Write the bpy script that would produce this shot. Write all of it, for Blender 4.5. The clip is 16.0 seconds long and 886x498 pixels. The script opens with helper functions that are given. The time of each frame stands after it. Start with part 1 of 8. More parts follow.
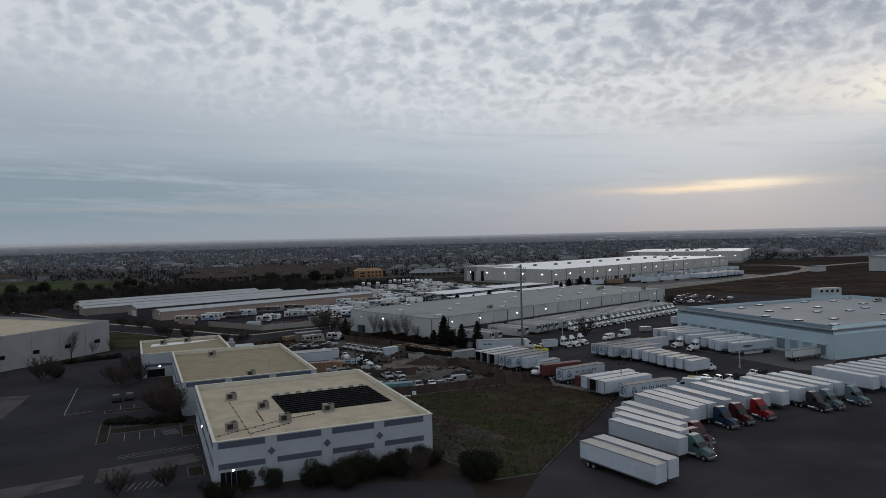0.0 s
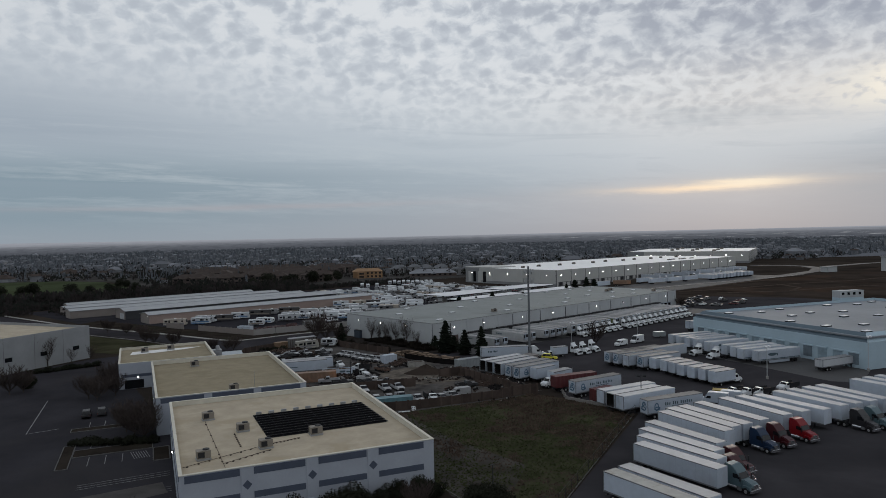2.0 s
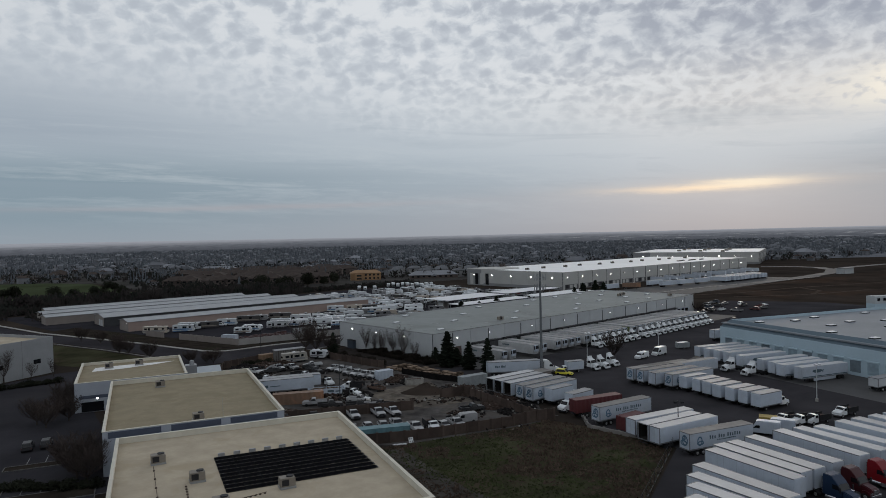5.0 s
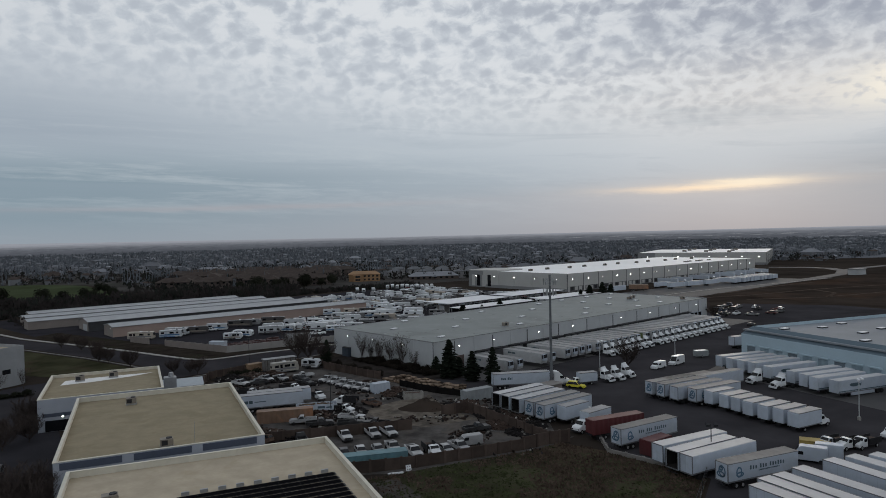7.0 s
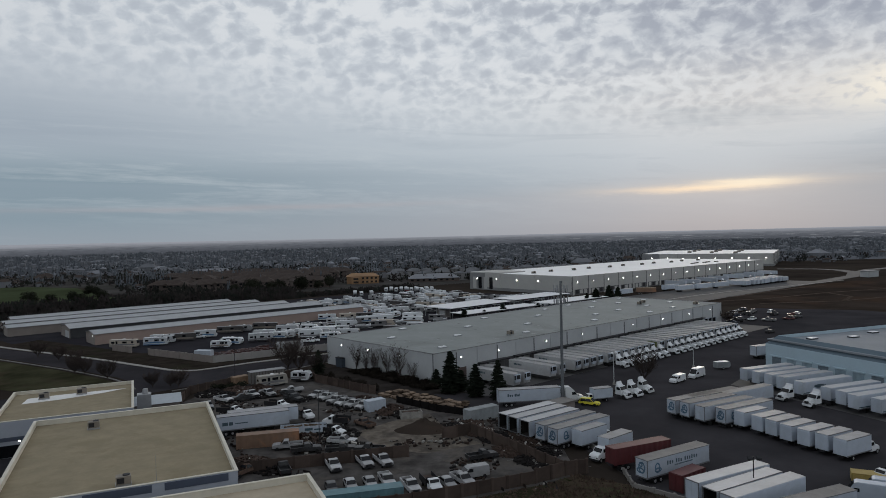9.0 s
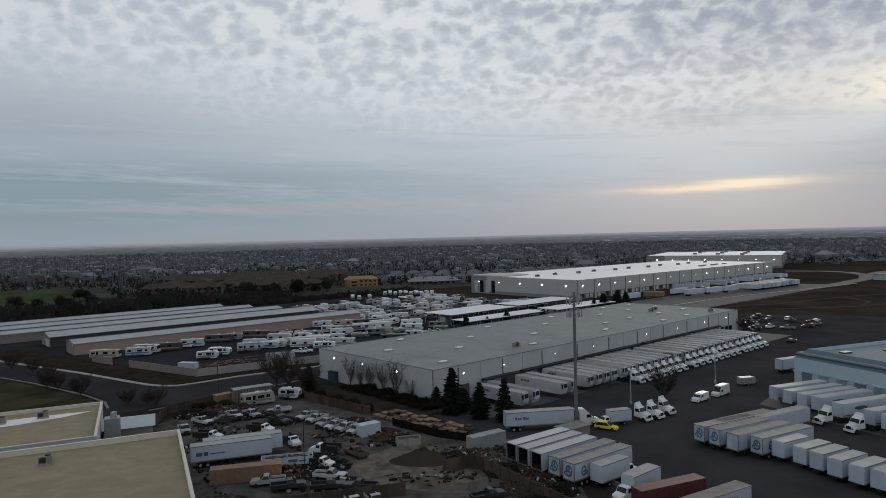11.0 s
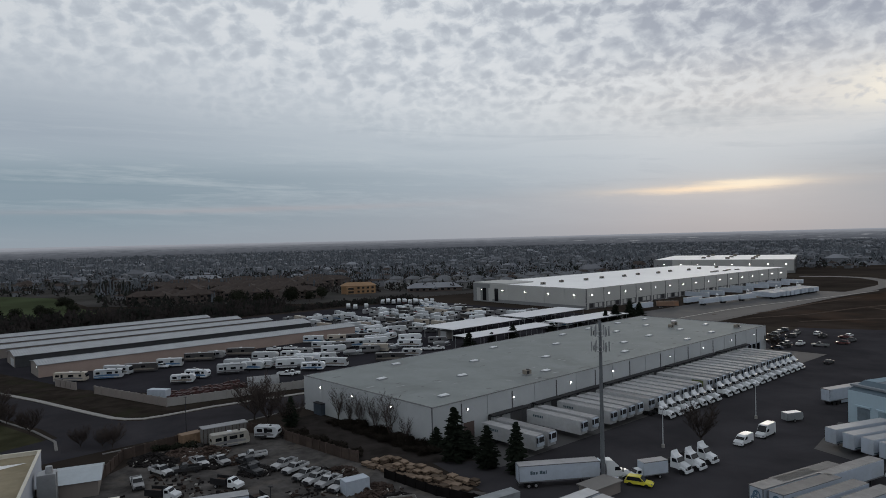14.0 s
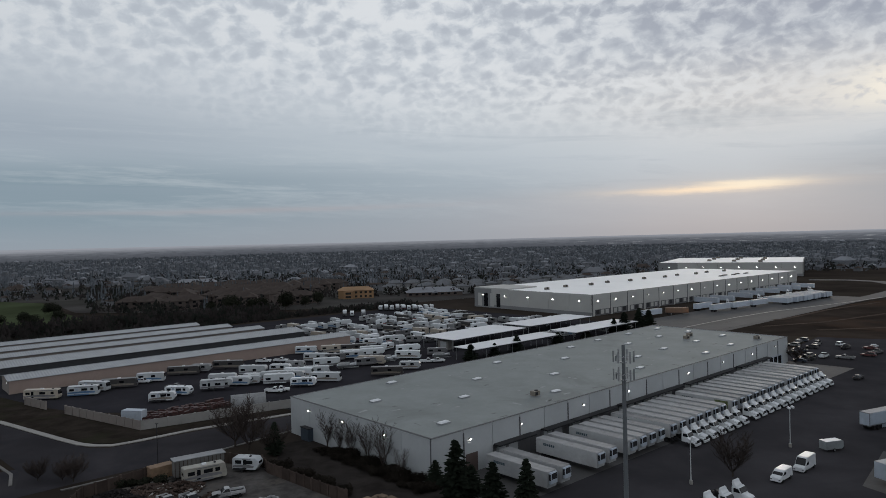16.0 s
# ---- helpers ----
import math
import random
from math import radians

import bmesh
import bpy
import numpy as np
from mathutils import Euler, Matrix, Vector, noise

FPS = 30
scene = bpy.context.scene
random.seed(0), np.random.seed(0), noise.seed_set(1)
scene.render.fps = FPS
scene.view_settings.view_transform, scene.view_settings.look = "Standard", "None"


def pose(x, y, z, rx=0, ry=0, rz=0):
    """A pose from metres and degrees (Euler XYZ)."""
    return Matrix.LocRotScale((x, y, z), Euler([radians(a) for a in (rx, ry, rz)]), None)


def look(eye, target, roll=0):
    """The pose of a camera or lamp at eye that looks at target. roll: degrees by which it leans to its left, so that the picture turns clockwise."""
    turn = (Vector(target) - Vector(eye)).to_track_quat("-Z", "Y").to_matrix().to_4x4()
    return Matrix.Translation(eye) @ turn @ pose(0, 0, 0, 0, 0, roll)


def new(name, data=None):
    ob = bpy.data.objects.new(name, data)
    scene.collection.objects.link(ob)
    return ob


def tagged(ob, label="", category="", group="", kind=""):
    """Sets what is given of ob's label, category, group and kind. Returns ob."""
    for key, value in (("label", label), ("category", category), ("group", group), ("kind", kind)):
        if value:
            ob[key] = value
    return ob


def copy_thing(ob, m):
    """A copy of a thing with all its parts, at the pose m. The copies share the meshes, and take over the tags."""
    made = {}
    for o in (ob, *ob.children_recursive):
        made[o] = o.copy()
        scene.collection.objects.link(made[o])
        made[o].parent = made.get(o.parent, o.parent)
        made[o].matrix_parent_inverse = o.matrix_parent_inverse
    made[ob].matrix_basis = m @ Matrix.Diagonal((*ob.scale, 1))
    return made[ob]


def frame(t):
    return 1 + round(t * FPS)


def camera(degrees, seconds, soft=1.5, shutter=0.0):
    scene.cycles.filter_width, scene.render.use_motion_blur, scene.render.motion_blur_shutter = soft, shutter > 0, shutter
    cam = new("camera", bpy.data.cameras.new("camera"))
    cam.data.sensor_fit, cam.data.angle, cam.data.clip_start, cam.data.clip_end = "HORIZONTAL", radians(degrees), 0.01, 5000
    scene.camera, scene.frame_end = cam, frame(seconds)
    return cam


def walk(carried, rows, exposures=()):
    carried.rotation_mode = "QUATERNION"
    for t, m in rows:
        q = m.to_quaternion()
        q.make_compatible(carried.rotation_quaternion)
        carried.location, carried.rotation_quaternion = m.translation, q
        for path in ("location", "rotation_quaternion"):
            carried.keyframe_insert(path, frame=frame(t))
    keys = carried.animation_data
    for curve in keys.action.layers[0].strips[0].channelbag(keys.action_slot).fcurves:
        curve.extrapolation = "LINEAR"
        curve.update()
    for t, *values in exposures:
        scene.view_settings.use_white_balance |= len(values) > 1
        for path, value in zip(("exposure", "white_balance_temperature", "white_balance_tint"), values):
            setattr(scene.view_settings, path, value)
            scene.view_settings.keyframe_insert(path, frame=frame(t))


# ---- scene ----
cam = camera(65.5, 16.0, soft=0.55)
PATH = [
    (0, (1.412, -0.034, 39.685), (1.4125, 1.9661, 39.6435), -1.28),
    (2, (1.045, 15.279, 39.684), (1.0439, 17.2781, 39.6415), -1.29),
    (4, (0.748, 30.598, 39.894), (0.7468, 32.5972, 39.8517), -1.30),
    (6.5, (0.474, 49.807, 40.077), (0.4714, 51.8061, 40.0346), -1.33),
    (8, (0.359, 61.388, 40.325), (0.3552, 63.3880, 40.2831), -1.35),
    (9, (0.301, 69.142, 40.654), (0.2974, 71.1413, 40.6130), -1.36),
    (10.2, (0.253, 78.486, 41.293), (0.2482, 80.4859, 41.2522), -1.38),
    (11.5, (0.224, 88.667, 42.316), (0.2191, 90.6670, 42.2764), -1.40),
    (12.5, (0.219, 96.545, 43.310), (0.2134, 98.5449, 43.2715), -1.42),
    (13.5, (0.228, 104.468, 44.407), (0.2216, 106.4676, 44.3688), -1.44),
    (14.5, (0.250, 112.439, 45.474), (0.2436, 114.4391, 45.4370), -1.46),
    (16, (0.308, 124.498, 46.564), (0.3013, 126.4972, 46.5291), -1.50),
]
walk(cam, [(t, look(eye, target, roll)) for t, eye, target, roll in PATH])

# ---- sky and light ----
SUN_AZ, SUN_EL = radians(23.5), radians(7)
world = bpy.data.worlds.new("evening_sky")
scene.world = world
world.use_nodes = True


class Nodes:
    """Short hand for node trees."""

    def __init__(self, tree):
        self.tree = tree
        tree.nodes.clear()

    def add(self, kind, ins=None, **props):
        n = self.tree.nodes.new(kind)
        for k, v in props.items():
            setattr(n, k, v)
        for k, v in (ins or {}).items():
            s = n.inputs[k]
            if isinstance(v, bpy.types.NodeSocket):
                self.tree.links.new(v, s)
            else:
                s.default_value = v
        return n

    def math(self, op, a, b=0.0, clamp=False):
        return self.add("ShaderNodeMath", {0: a, 1: b}, operation=op, use_clamp=clamp).outputs[0]

    def mix(self, f, a, b, blend="MIX"):
        n = self.tree.nodes.new("ShaderNodeMix")
        n.data_type, n.blend_type = "RGBA", blend
        for i, v in ((0, f), (6, a), (7, b)):
            if isinstance(v, bpy.types.NodeSocket):
                self.tree.links.new(v, n.inputs[i])
            else:
                n.inputs[i].default_value = (*v, 1) if i and len(v) == 3 else v
        return n.outputs[2]

    def ramp(self, f, stops, ease="LINEAR"):
        n = self.add("ShaderNodeValToRGB", {0: f})
        n.color_ramp.interpolation = ease
        e = n.color_ramp.elements
        while len(e) < len(stops):
            e.new(0.5)
        for el, (p, c) in zip(e, stops):
            el.position = p
            el.color = (*c, 1) if isinstance(c, tuple) else (c, c, c, 1)
        return n.outputs[0]

    def noise(self, vec, scale, detail=3.0, rough=0.55, dist=0.0):
        return self.add("ShaderNodeTexNoise", {"Vector": vec, "Scale": scale, "Detail": detail, "Roughness": rough, "Distortion": dist}).outputs[0]


def make_sky():
    n = Nodes(world.node_tree)
    way = n.add("ShaderNodeTexCoord").outputs["Generated"]
    xyz = n.add("ShaderNodeSeparateXYZ", {0: way})
    x, y, z = xyz.outputs
    el = n.math("MAXIMUM", z, 0.0)
    side = n.math("SUBTRACT", n.math("MULTIPLY", x, math.cos(SUN_AZ)), n.math("MULTIPLY", y, math.sin(SUN_AZ)))
    ahead = n.math("ADD", n.math("MULTIPLY", x, math.sin(SUN_AZ)), n.math("MULTIPLY", y, math.cos(SUN_AZ)))
    front = n.math("GREATER_THAN", ahead, 0.0)
    # the cloud sheet is broken into small rounded cells, the lower the smaller
    dome = n.add("ShaderNodeCombineXYZ", {0: n.math("ARCTAN2", x, y), 1: n.math("MULTIPLY", el, 1.25), 2: 0.0}).outputs[0]
    turned = n.add("ShaderNodeMapping", {"Vector": dome, "Rotation": (0, 0, radians(-22)), "Scale": (0.86, 1.1, 1.0)}).outputs[0]
    bend = n.add("ShaderNodeTexNoise", {"Vector": turned, "Scale": 22.0, "Detail": 3.0, "Roughness": 0.55}).outputs[1]
    bent = n.add("ShaderNodeVectorMath", {0: turned, 1: n.add("ShaderNodeVectorMath", {0: bend, 1: (0.03, 0.03, 0.0)}, operation="MULTIPLY").outputs[0]}).outputs[0]
    broad = n.noise(turned, 4.0, 3.0, 0.6)
    mid = n.noise(turned, 10.0, 2.0, 0.5)

    def cells(size):
        c = n.add("ShaderNodeTexVoronoi", {"Vector": bent, "Scale": size, "Smoothness": 0.55, "Randomness": 1.0}, feature="SMOOTH_F1").outputs[0]
        f = n.noise(bent, size * 1.9, 4.0, 0.6)
        return n.math("ADD", n.math("MULTIPLY", c, 0.95), n.math("MULTIPLY", n.math("SUBTRACT", f, 0.5), 0.75))
    small = n.ramp(el, [(0.15, 1.0), (0.29, 0.0)])
    lump = n.math("ADD", n.math("MULTIPLY", small, cells(74.0)), n.math("MULTIPLY", n.math("SUBTRACT", 1.0, small), cells(47.0)))
    lump = n.math("ADD", lump, n.math("MULTIPLY", n.math("SUBTRACT", mid, 0.5), 0.26))
    sunward = n.math("MULTIPLY", front, n.math("EXPONENT", n.math("MULTIPLY", n.math("POWER", n.math("ABSOLUTE", n.math("SUBTRACT", side, 0.20)), 2.0), -9.0)))
    lump = n.math("SUBTRACT", lump, n.math("MULTIPLY", sunward, n.ramp(el, [(0.20, 0.0), (0.27, 0.15)])))
    base = n.ramp(el, [(0.0, (0.375, 0.392, 0.436)), (0.035, (0.44, 0.460, 0.508)), (0.07, (0.47, 0.525, 0.588)), (0.115, (0.56, 0.618, 0.68)),
                       (0.18, (0.62, 0.668, 0.72)), (0.36, (0.60, 0.645, 0.70)), (1.0, (0.43, 0.47, 0.52))])
    # towards the low sun the sheet is brighter and warmer
    near = n.math("MULTIPLY", front, n.math("EXPONENT", n.math("MULTIPLY", n.math("POWER", n.math("ABSOLUTE", n.math("SUBTRACT", side, 0.16)), 2.0), -7.0)))
    warm = n.math("MULTIPLY", near, n.ramp(el, [(0.0, 0.1), (0.1, 0.25), (0.165, 0.9), (0.205, 0.75), (0.25, 0.08), (0.34, 0.0)]))
    col = n.mix(n.math("MULTIPLY", warm, 0.75), base, (0.72, 0.69, 0.665))
    west = n.math("MULTIPLY", n.ramp(n.math("MULTIPLY", side, -1.0), [(0.12, 0.0), (0.75, 1.0)]), n.ramp(el, [(0.0, 0.55), (0.03, 0.95), (0.085, 1.0), (0.13, 0.45), (0.20, 0.0)]))
    col = n.mix(n.math("MULTIPLY", west, 0.95), col, (0.240, 0.318, 0.378))
    high_west = n.math("MULTIPLY", n.ramp(n.math("MULTIPLY", side, -1.0), [(0.40, 0.0), (0.60, 0.35), (0.80, 1.0)]), n.ramp(el, [(0.10, 0.0), (0.14, 0.75), (0.19, 0.6), (0.24, 0.22), (0.36, 0.25)]))
    east = n.math("MULTIPLY", n.ramp(side, [(0.0, 0.0), (0.16, 0.55)]), n.math("MULTIPLY", front, n.ramp(el, [(0.0, 0.8), (0.07, 1.0), (0.12, 0.0)])))
    col = n.mix(east, col, (0.33, 0.35, 0.385))
    # where the broken sheet ends above the clear lower sky
    edge = n.ramp(n.math("ADD", n.math("MULTIPLY", side, 0.5), 0.5), [(0.10, 0.17), (0.28, 0.135), (0.45, 0.12), (0.56, 0.145), (0.66, 0.14)])
    over = n.math("ADD", n.math("SUBTRACT", el, edge), n.math("MULTIPLY", n.math("SUBTRACT", broad, 0.5), 0.10))
    cover = n.ramp(over, [(0.0, 0.0), (0.035, 0.35), (0.085, 0.85), (0.15, 1.0)])
    dusk = n.math("ADD", 0.55, n.math("MULTIPLY", near, n.ramp(el, [(0.2, 0.0), (0.28, 0.45)])))
    grey = n.ramp(lump, [(0.14, 1.0), (0.56, 0.0)], "EASE")
    col = n.mix(n.math("MULTIPLY", cover, n.math("MULTIPLY", grey, dusk)), col, n.mix(near, (0.415, 0.455, 0.52), (0.27, 0.305, 0.385)))
    shade = n.math("MULTIPLY", n.math("MULTIPLY", near, cover), n.math("MULTIPLY", n.ramp(el, [(0.19, 0.0), (0.24, 0.75)]), n.ramp(broad, [(0.35, 0.5), (0.6, 1.0)])))
    col = n.mix(shade, col, (0.40, 0.43, 0.50))
    light = n.ramp(lump, [(0.38, 0.0), (0.72, 1.0)], "EASE")
    dull = n.math("SUBTRACT", 0.75, n.math("MULTIPLY", near, n.ramp(el, [(0.21, 0.0), (0.26, 0.40)])))
    col = n.mix(n.math("MULTIPLY", cover, n.math("MULTIPLY", light, dull)), col, (0.80, 0.825, 0.85))
    col = n.mix(high_west, col, (0.33, 0.388, 0.458))
    # long faint streaks and ripples in the lower sky
    streak_at = n.add("ShaderNodeCombineXYZ", {0: n.math("MULTIPLY", side, 2.0), 1: n.math("ADD", n.math("MULTIPLY", el, 22.0), n.math("MULTIPLY", side, 1.2)), 2: 0.0}).outputs[0]
    streak = n.noise(streak_at, 1.7, 6.0, 0.62, 0.5)
    low = n.ramp(el, [(0.02, 0.15), (0.07, 1.0), (0.15, 0.9), (0.21, 0.15)])
    ripple_at = n.add("ShaderNodeCombineXYZ", {0: n.math("MULTIPLY", side, 34.0), 1: n.math("ADD", n.math("MULTIPLY", el, 190.0), n.math("MULTIPLY", side, 9.0)), 2: 0.0}).outputs[0]
    ripple = n.noise(ripple_at, 1.0, 4.0, 0.62, 0.4)
    fine = n.math("ADD", streak, n.math("MULTIPLY", n.math("SUBTRACT", ripple, 0.5), 0.30))
    col = n.mix(n.math("MULTIPLY", low, n.ramp(fine, [(0.5, 0.0), (0.75, 0.55)])), col, (0.53, 0.585, 0.63))
    col = n.mix(n.math("MULTIPLY", low, n.ramp(streak, [(0.28, 0.4), (0.48, 0.0)])), col, (0.30, 0.365, 0.43))

    def strip(off, wide, height, tall, ragged=0.012):
        """A gap under the sheet where the evening sun shows through."""
        a = n.math("POWER", n.math("ABSOLUTE", n.math("DIVIDE", n.math("SUBTRACT", side, off), wide)), 2.0)
        slope = n.math("MULTIPLY", n.math("SUBTRACT", side, off), 0.012)
        wob = n.math("MULTIPLY", n.math("SUBTRACT", fine, 0.5), ragged)
        h = n.math("SUBTRACT", n.math("SUBTRACT", n.math("ADD", el, wob), height), slope)
        b = n.math("POWER", n.math("ABSOLUTE", n.math("DIVIDE", h, tall)), 2.0)
        return n.math("MULTIPLY", front, n.math("EXPONENT", n.math("MULTIPLY", n.math("ADD", a, b), -1.0)))
    col = n.mix(n.math("MULTIPLY", strip(-0.03, 0.20, 0.056, 0.016), 0.30), col, (0.62, 0.53, 0.48))
    col = n.mix(n.math("MULTIPLY", strip(-0.045, 0.10, 0.0565, 0.0050, 0.022), 0.95), col, (1.0, 0.80, 0.60))
    col = n.mix(n.math("MULTIPLY", strip(0.012, 0.055, 0.0600, 0.0060, 0.018), 0.85), col, (1.0, 0.88, 0.70))
    gap = n.math("MULTIPLY", strip(0.20, 0.085, 0.170, 0.026, 0.07), n.ramp(lump, [(0.22, 0.1), (0.46, 1.0)]))
    col = n.mix(n.math("MULTIPLY", gap, 1.0), col, (1.0, 0.93, 0.80))
    col = n.mix(n.math("MULTIPLY", strip(-0.62, 0.22, 0.045, 0.004), 0.35), col, (0.46, 0.40, 0.415))
    clear = n.add("ShaderNodeTexSky", sky_type="NISHITA", sun_disc=False, sun_elevation=SUN_EL, sun_rotation=SUN_AZ)
    cloud = n.add("ShaderNodeBackground", {"Color": col, "Strength": 0.96})
    blue = n.add("ShaderNodeBackground", {"Color": clear.outputs[0], "Strength": 0.05})
    both = n.add("ShaderNodeMixShader", {0: 0.02, 1: cloud.outputs[0], 2: blue.outputs[0]})
    n.add("ShaderNodeOutputWorld", {"Surface": both.outputs[0]})


make_sky()
sun = new("sun", bpy.data.lights.new("sun", "SUN"))
sun.data.energy, sun.data.angle, sun.data.color = 0.5, radians(14), (1.0, 0.88, 0.74)
sun.matrix_world = look((0, 0, 0), (-math.sin(SUN_AZ), -math.cos(SUN_AZ), -math.tan(SUN_EL)))

# ---- materials ----
MATS = {}


def mat(name, col, rough=0.7, metal=0.0, var=0.25, scale=0.6, fine=8.0, bump=0.0, spread=0.0, stain=None, tint=None, spec=0.5):
    """A painted, poured or grown surface: two scales of variation, fine relief, optional stain colour and per-object spread."""
    if name in MATS:
        return MATS[name]
    m = bpy.data.materials.new(name)
    m.use_nodes = True
    n = Nodes(m.node_tree)
    at = n.add("ShaderNodeTexCoord").outputs["Object"]
    big = n.noise(at, scale, 4.0, 0.6, 0.2)
    small = n.noise(at, fine, 3.0, 0.6)
    dark = tuple(c * (1 - var) for c in col)
    lite = tuple(min(1.0, c * (1 + var * 0.8)) for c in col)
    c = n.mix(n.ramp(big, [(0.32, 0.0), (0.68, 1.0)]), dark, lite)
    c = n.mix(n.math("MULTIPLY", small, 0.35), c, tint or tuple(v * 0.7 for v in col))
    if stain:
        s = n.noise(at, scale * 0.45, 5.0, 0.65, 0.6)
        c = n.mix(n.ramp(s, [(0.52, 0.0), (0.66, 0.75)]), c, stain)
    if spread:
        r = n.add("ShaderNodeObjectInfo").outputs["Random"]
        v = n.math("ADD", n.math("MULTIPLY", r, 2 * spread), 1 - spread)
        c = n.mix(1.0, c, n.add("ShaderNodeCombineColor", {0: v, 1: v, 2: v}).outputs[0], "MULTIPLY")
    ins = {"Base Color": c, "Roughness": n.math("ADD", rough - 0.06, n.math("MULTIPLY", small, 0.12)), "Metallic": metal, "Specular IOR Level": spec}
    if bump:
        ins["Normal"] = n.add("ShaderNodeBump", {"Strength": bump, "Distance": 0.05, "Height": small}).outputs[0]
    p = n.add("ShaderNodeBsdfPrincipled", ins)
    n.add("ShaderNodeOutputMaterial", {"Surface": p.outputs[0]})
    MATS[name] = m
    return m


def glow(name, col, power):
    m = bpy.data.materials.new(name)
    m.use_nodes = True
    n = Nodes(m.node_tree)
    e = n.add("ShaderNodeEmission", {"Color": (*col, 1), "Strength": power})
    n.add("ShaderNodeOutputMaterial", {"Surface": e.outputs[0]})
    return m


def ribbed(name, col, period, axis=0, rough=0.5, metal=0.3, var=0.12, depth=0.6):
    """Sheet metal with standing ribs along one axis."""
    m = bpy.data.materials.new(name)
    m.use_nodes = True
    n = Nodes(m.node_tree)
    at = n.add("ShaderNodeTexCoord").outputs["Object"]
    c3 = n.add("ShaderNodeSeparateXYZ", {0: at}).outputs[axis]
    wave = n.math("SINE", n.math("MULTIPLY", c3, 2 * math.pi / period))
    big = n.noise(at, 0.25, 4.0)
    c = n.mix(n.ramp(big, [(0.3, 0.0), (0.7, 1.0)]), tuple(v * (1 - var) for v in col), tuple(min(1, v * (1 + var)) for v in col))
    bump = n.add("ShaderNodeBump", {"Strength": depth, "Distance": 0.05, "Height": wave}).outputs[0]
    p = n.add("ShaderNodeBsdfPrincipled", {"Base Color": c, "Roughness": rough, "Metallic": metal, "Normal": bump})
    n.add("ShaderNodeOutputMaterial", {"Surface": p.outputs[0]})
    MATS[name] = m
    return m


M_DIRT = mat("dry_ground", (0.036, 0.030, 0.026), 0.95, var=0.35, scale=0.02, fine=0.6, bump=0.3, stain=(0.050, 0.042, 0.034), spec=0.0)
M_YARD = mat("worn_asphalt", (0.047, 0.045, 0.049), 0.85, var=0.28, scale=0.05, fine=1.2, bump=0.2, stain=(0.031, 0.030, 0.033), spec=0.0)
M_LOT = mat("parking_asphalt", (0.039, 0.038, 0.043), 0.85, var=0.25, scale=0.06, fine=1.5, bump=0.15, stain=(0.042, 0.040, 0.042), spec=0.0)
M_ROAD = mat("road_asphalt", (0.042, 0.040, 0.044), 0.85, var=0.25, scale=0.05, fine=1.5, stain=(0.027, 0.027, 0.031), spec=0.0)
M_RVLOT = mat("gravel_lot", (0.033, 0.032, 0.037), 0.9, var=0.25, scale=0.06, fine=1.8, bump=0.2, spec=0.0)
M_SCRAP = mat("oily_yard", (0.078, 0.073, 0.070), 0.85, var=0.5, scale=0.28, fine=1.4, bump=0.35, stain=(0.115, 0.102, 0.09), spec=0.0)
M_GRASS = mat("winter_grass", (0.043, 0.043, 0.026), 0.95, var=0.5, scale=0.07, fine=1.1, bump=0.4, stain=(0.066, 0.047, 0.037), spec=0.0)
M_FIELD = mat("green_field", (0.052, 0.064, 0.036), 0.95, var=0.3, scale=0.015, fine=0.3, spec=0.0)
M_BROWN = mat("ploughed_earth", (0.040, 0.032, 0.027), 0.95, var=0.4, scale=0.03, fine=0.5, bump=0.4, stain=(0.066, 0.042, 0.030), spec=0.0)
M_GRAVEL = mat("gravel_track", (0.058, 0.053, 0.048), 0.95, var=0.4, scale=0.2, fine=2.5, bump=0.4, stain=(0.036, 0.034, 0.025), spec=0.0)
M_CONC = mat("kerb_concrete", (0.26, 0.25, 0.235), 0.85, var=0.15, scale=0.3, fine=5)
M_APRON = mat("concrete_apron", (0.046, 0.045, 0.046), 0.85, var=0.22, scale=0.1, fine=2, stain=(0.034, 0.033, 0.034))
M_PAINT = mat("line_paint", (0.15, 0.15, 0.155), 0.7, var=0.3, scale=1.0, fine=6)
M_TILT = mat("white_panel_concrete", (0.375, 0.393, 0.405), 0.8, var=0.09, scale=0.15, fine=1.5, tint=(0.32, 0.33, 0.335), spread=0.04)
M_TILTW = mat("pale_panel_concrete", (0.40, 0.40, 0.385), 0.8, var=0.06, scale=0.1, fine=1.2, spread=0.03)
M_TILTG = mat("grey_panel_concrete", (0.20, 0.205, 0.21), 0.8, var=0.08, scale=0.1, fine=1.2)
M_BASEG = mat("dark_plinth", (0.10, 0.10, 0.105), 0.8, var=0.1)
M_JOINT = mat("sealant_joint", (0.08, 0.08, 0.085), 0.8, var=0.1)
M_BLUE = mat("pale_blue_stucco", (0.37, 0.475, 0.54), 0.8, var=0.06, scale=0.15, fine=2)
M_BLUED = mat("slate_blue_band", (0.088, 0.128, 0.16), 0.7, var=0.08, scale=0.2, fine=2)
M_BROOF = mat("bluegrey_roofing", (0.190, 0.212, 0.236), 0.8, var=0.12, scale=0.06, fine=0.8, stain=(0.15, 0.168, 0.188))
M_GROOF = mat("grey_roofing", (0.22, 0.240, 0.238), 0.85, var=0.10, scale=0.12, fine=0.9, stain=(0.165, 0.178, 0.177), spec=0.2)
M_WROOF = mat("white_membrane", (0.86, 0.86, 0.855), 0.7, var=0.05, scale=0.03, fine=0.5, stain=(0.78, 0.78, 0.77))
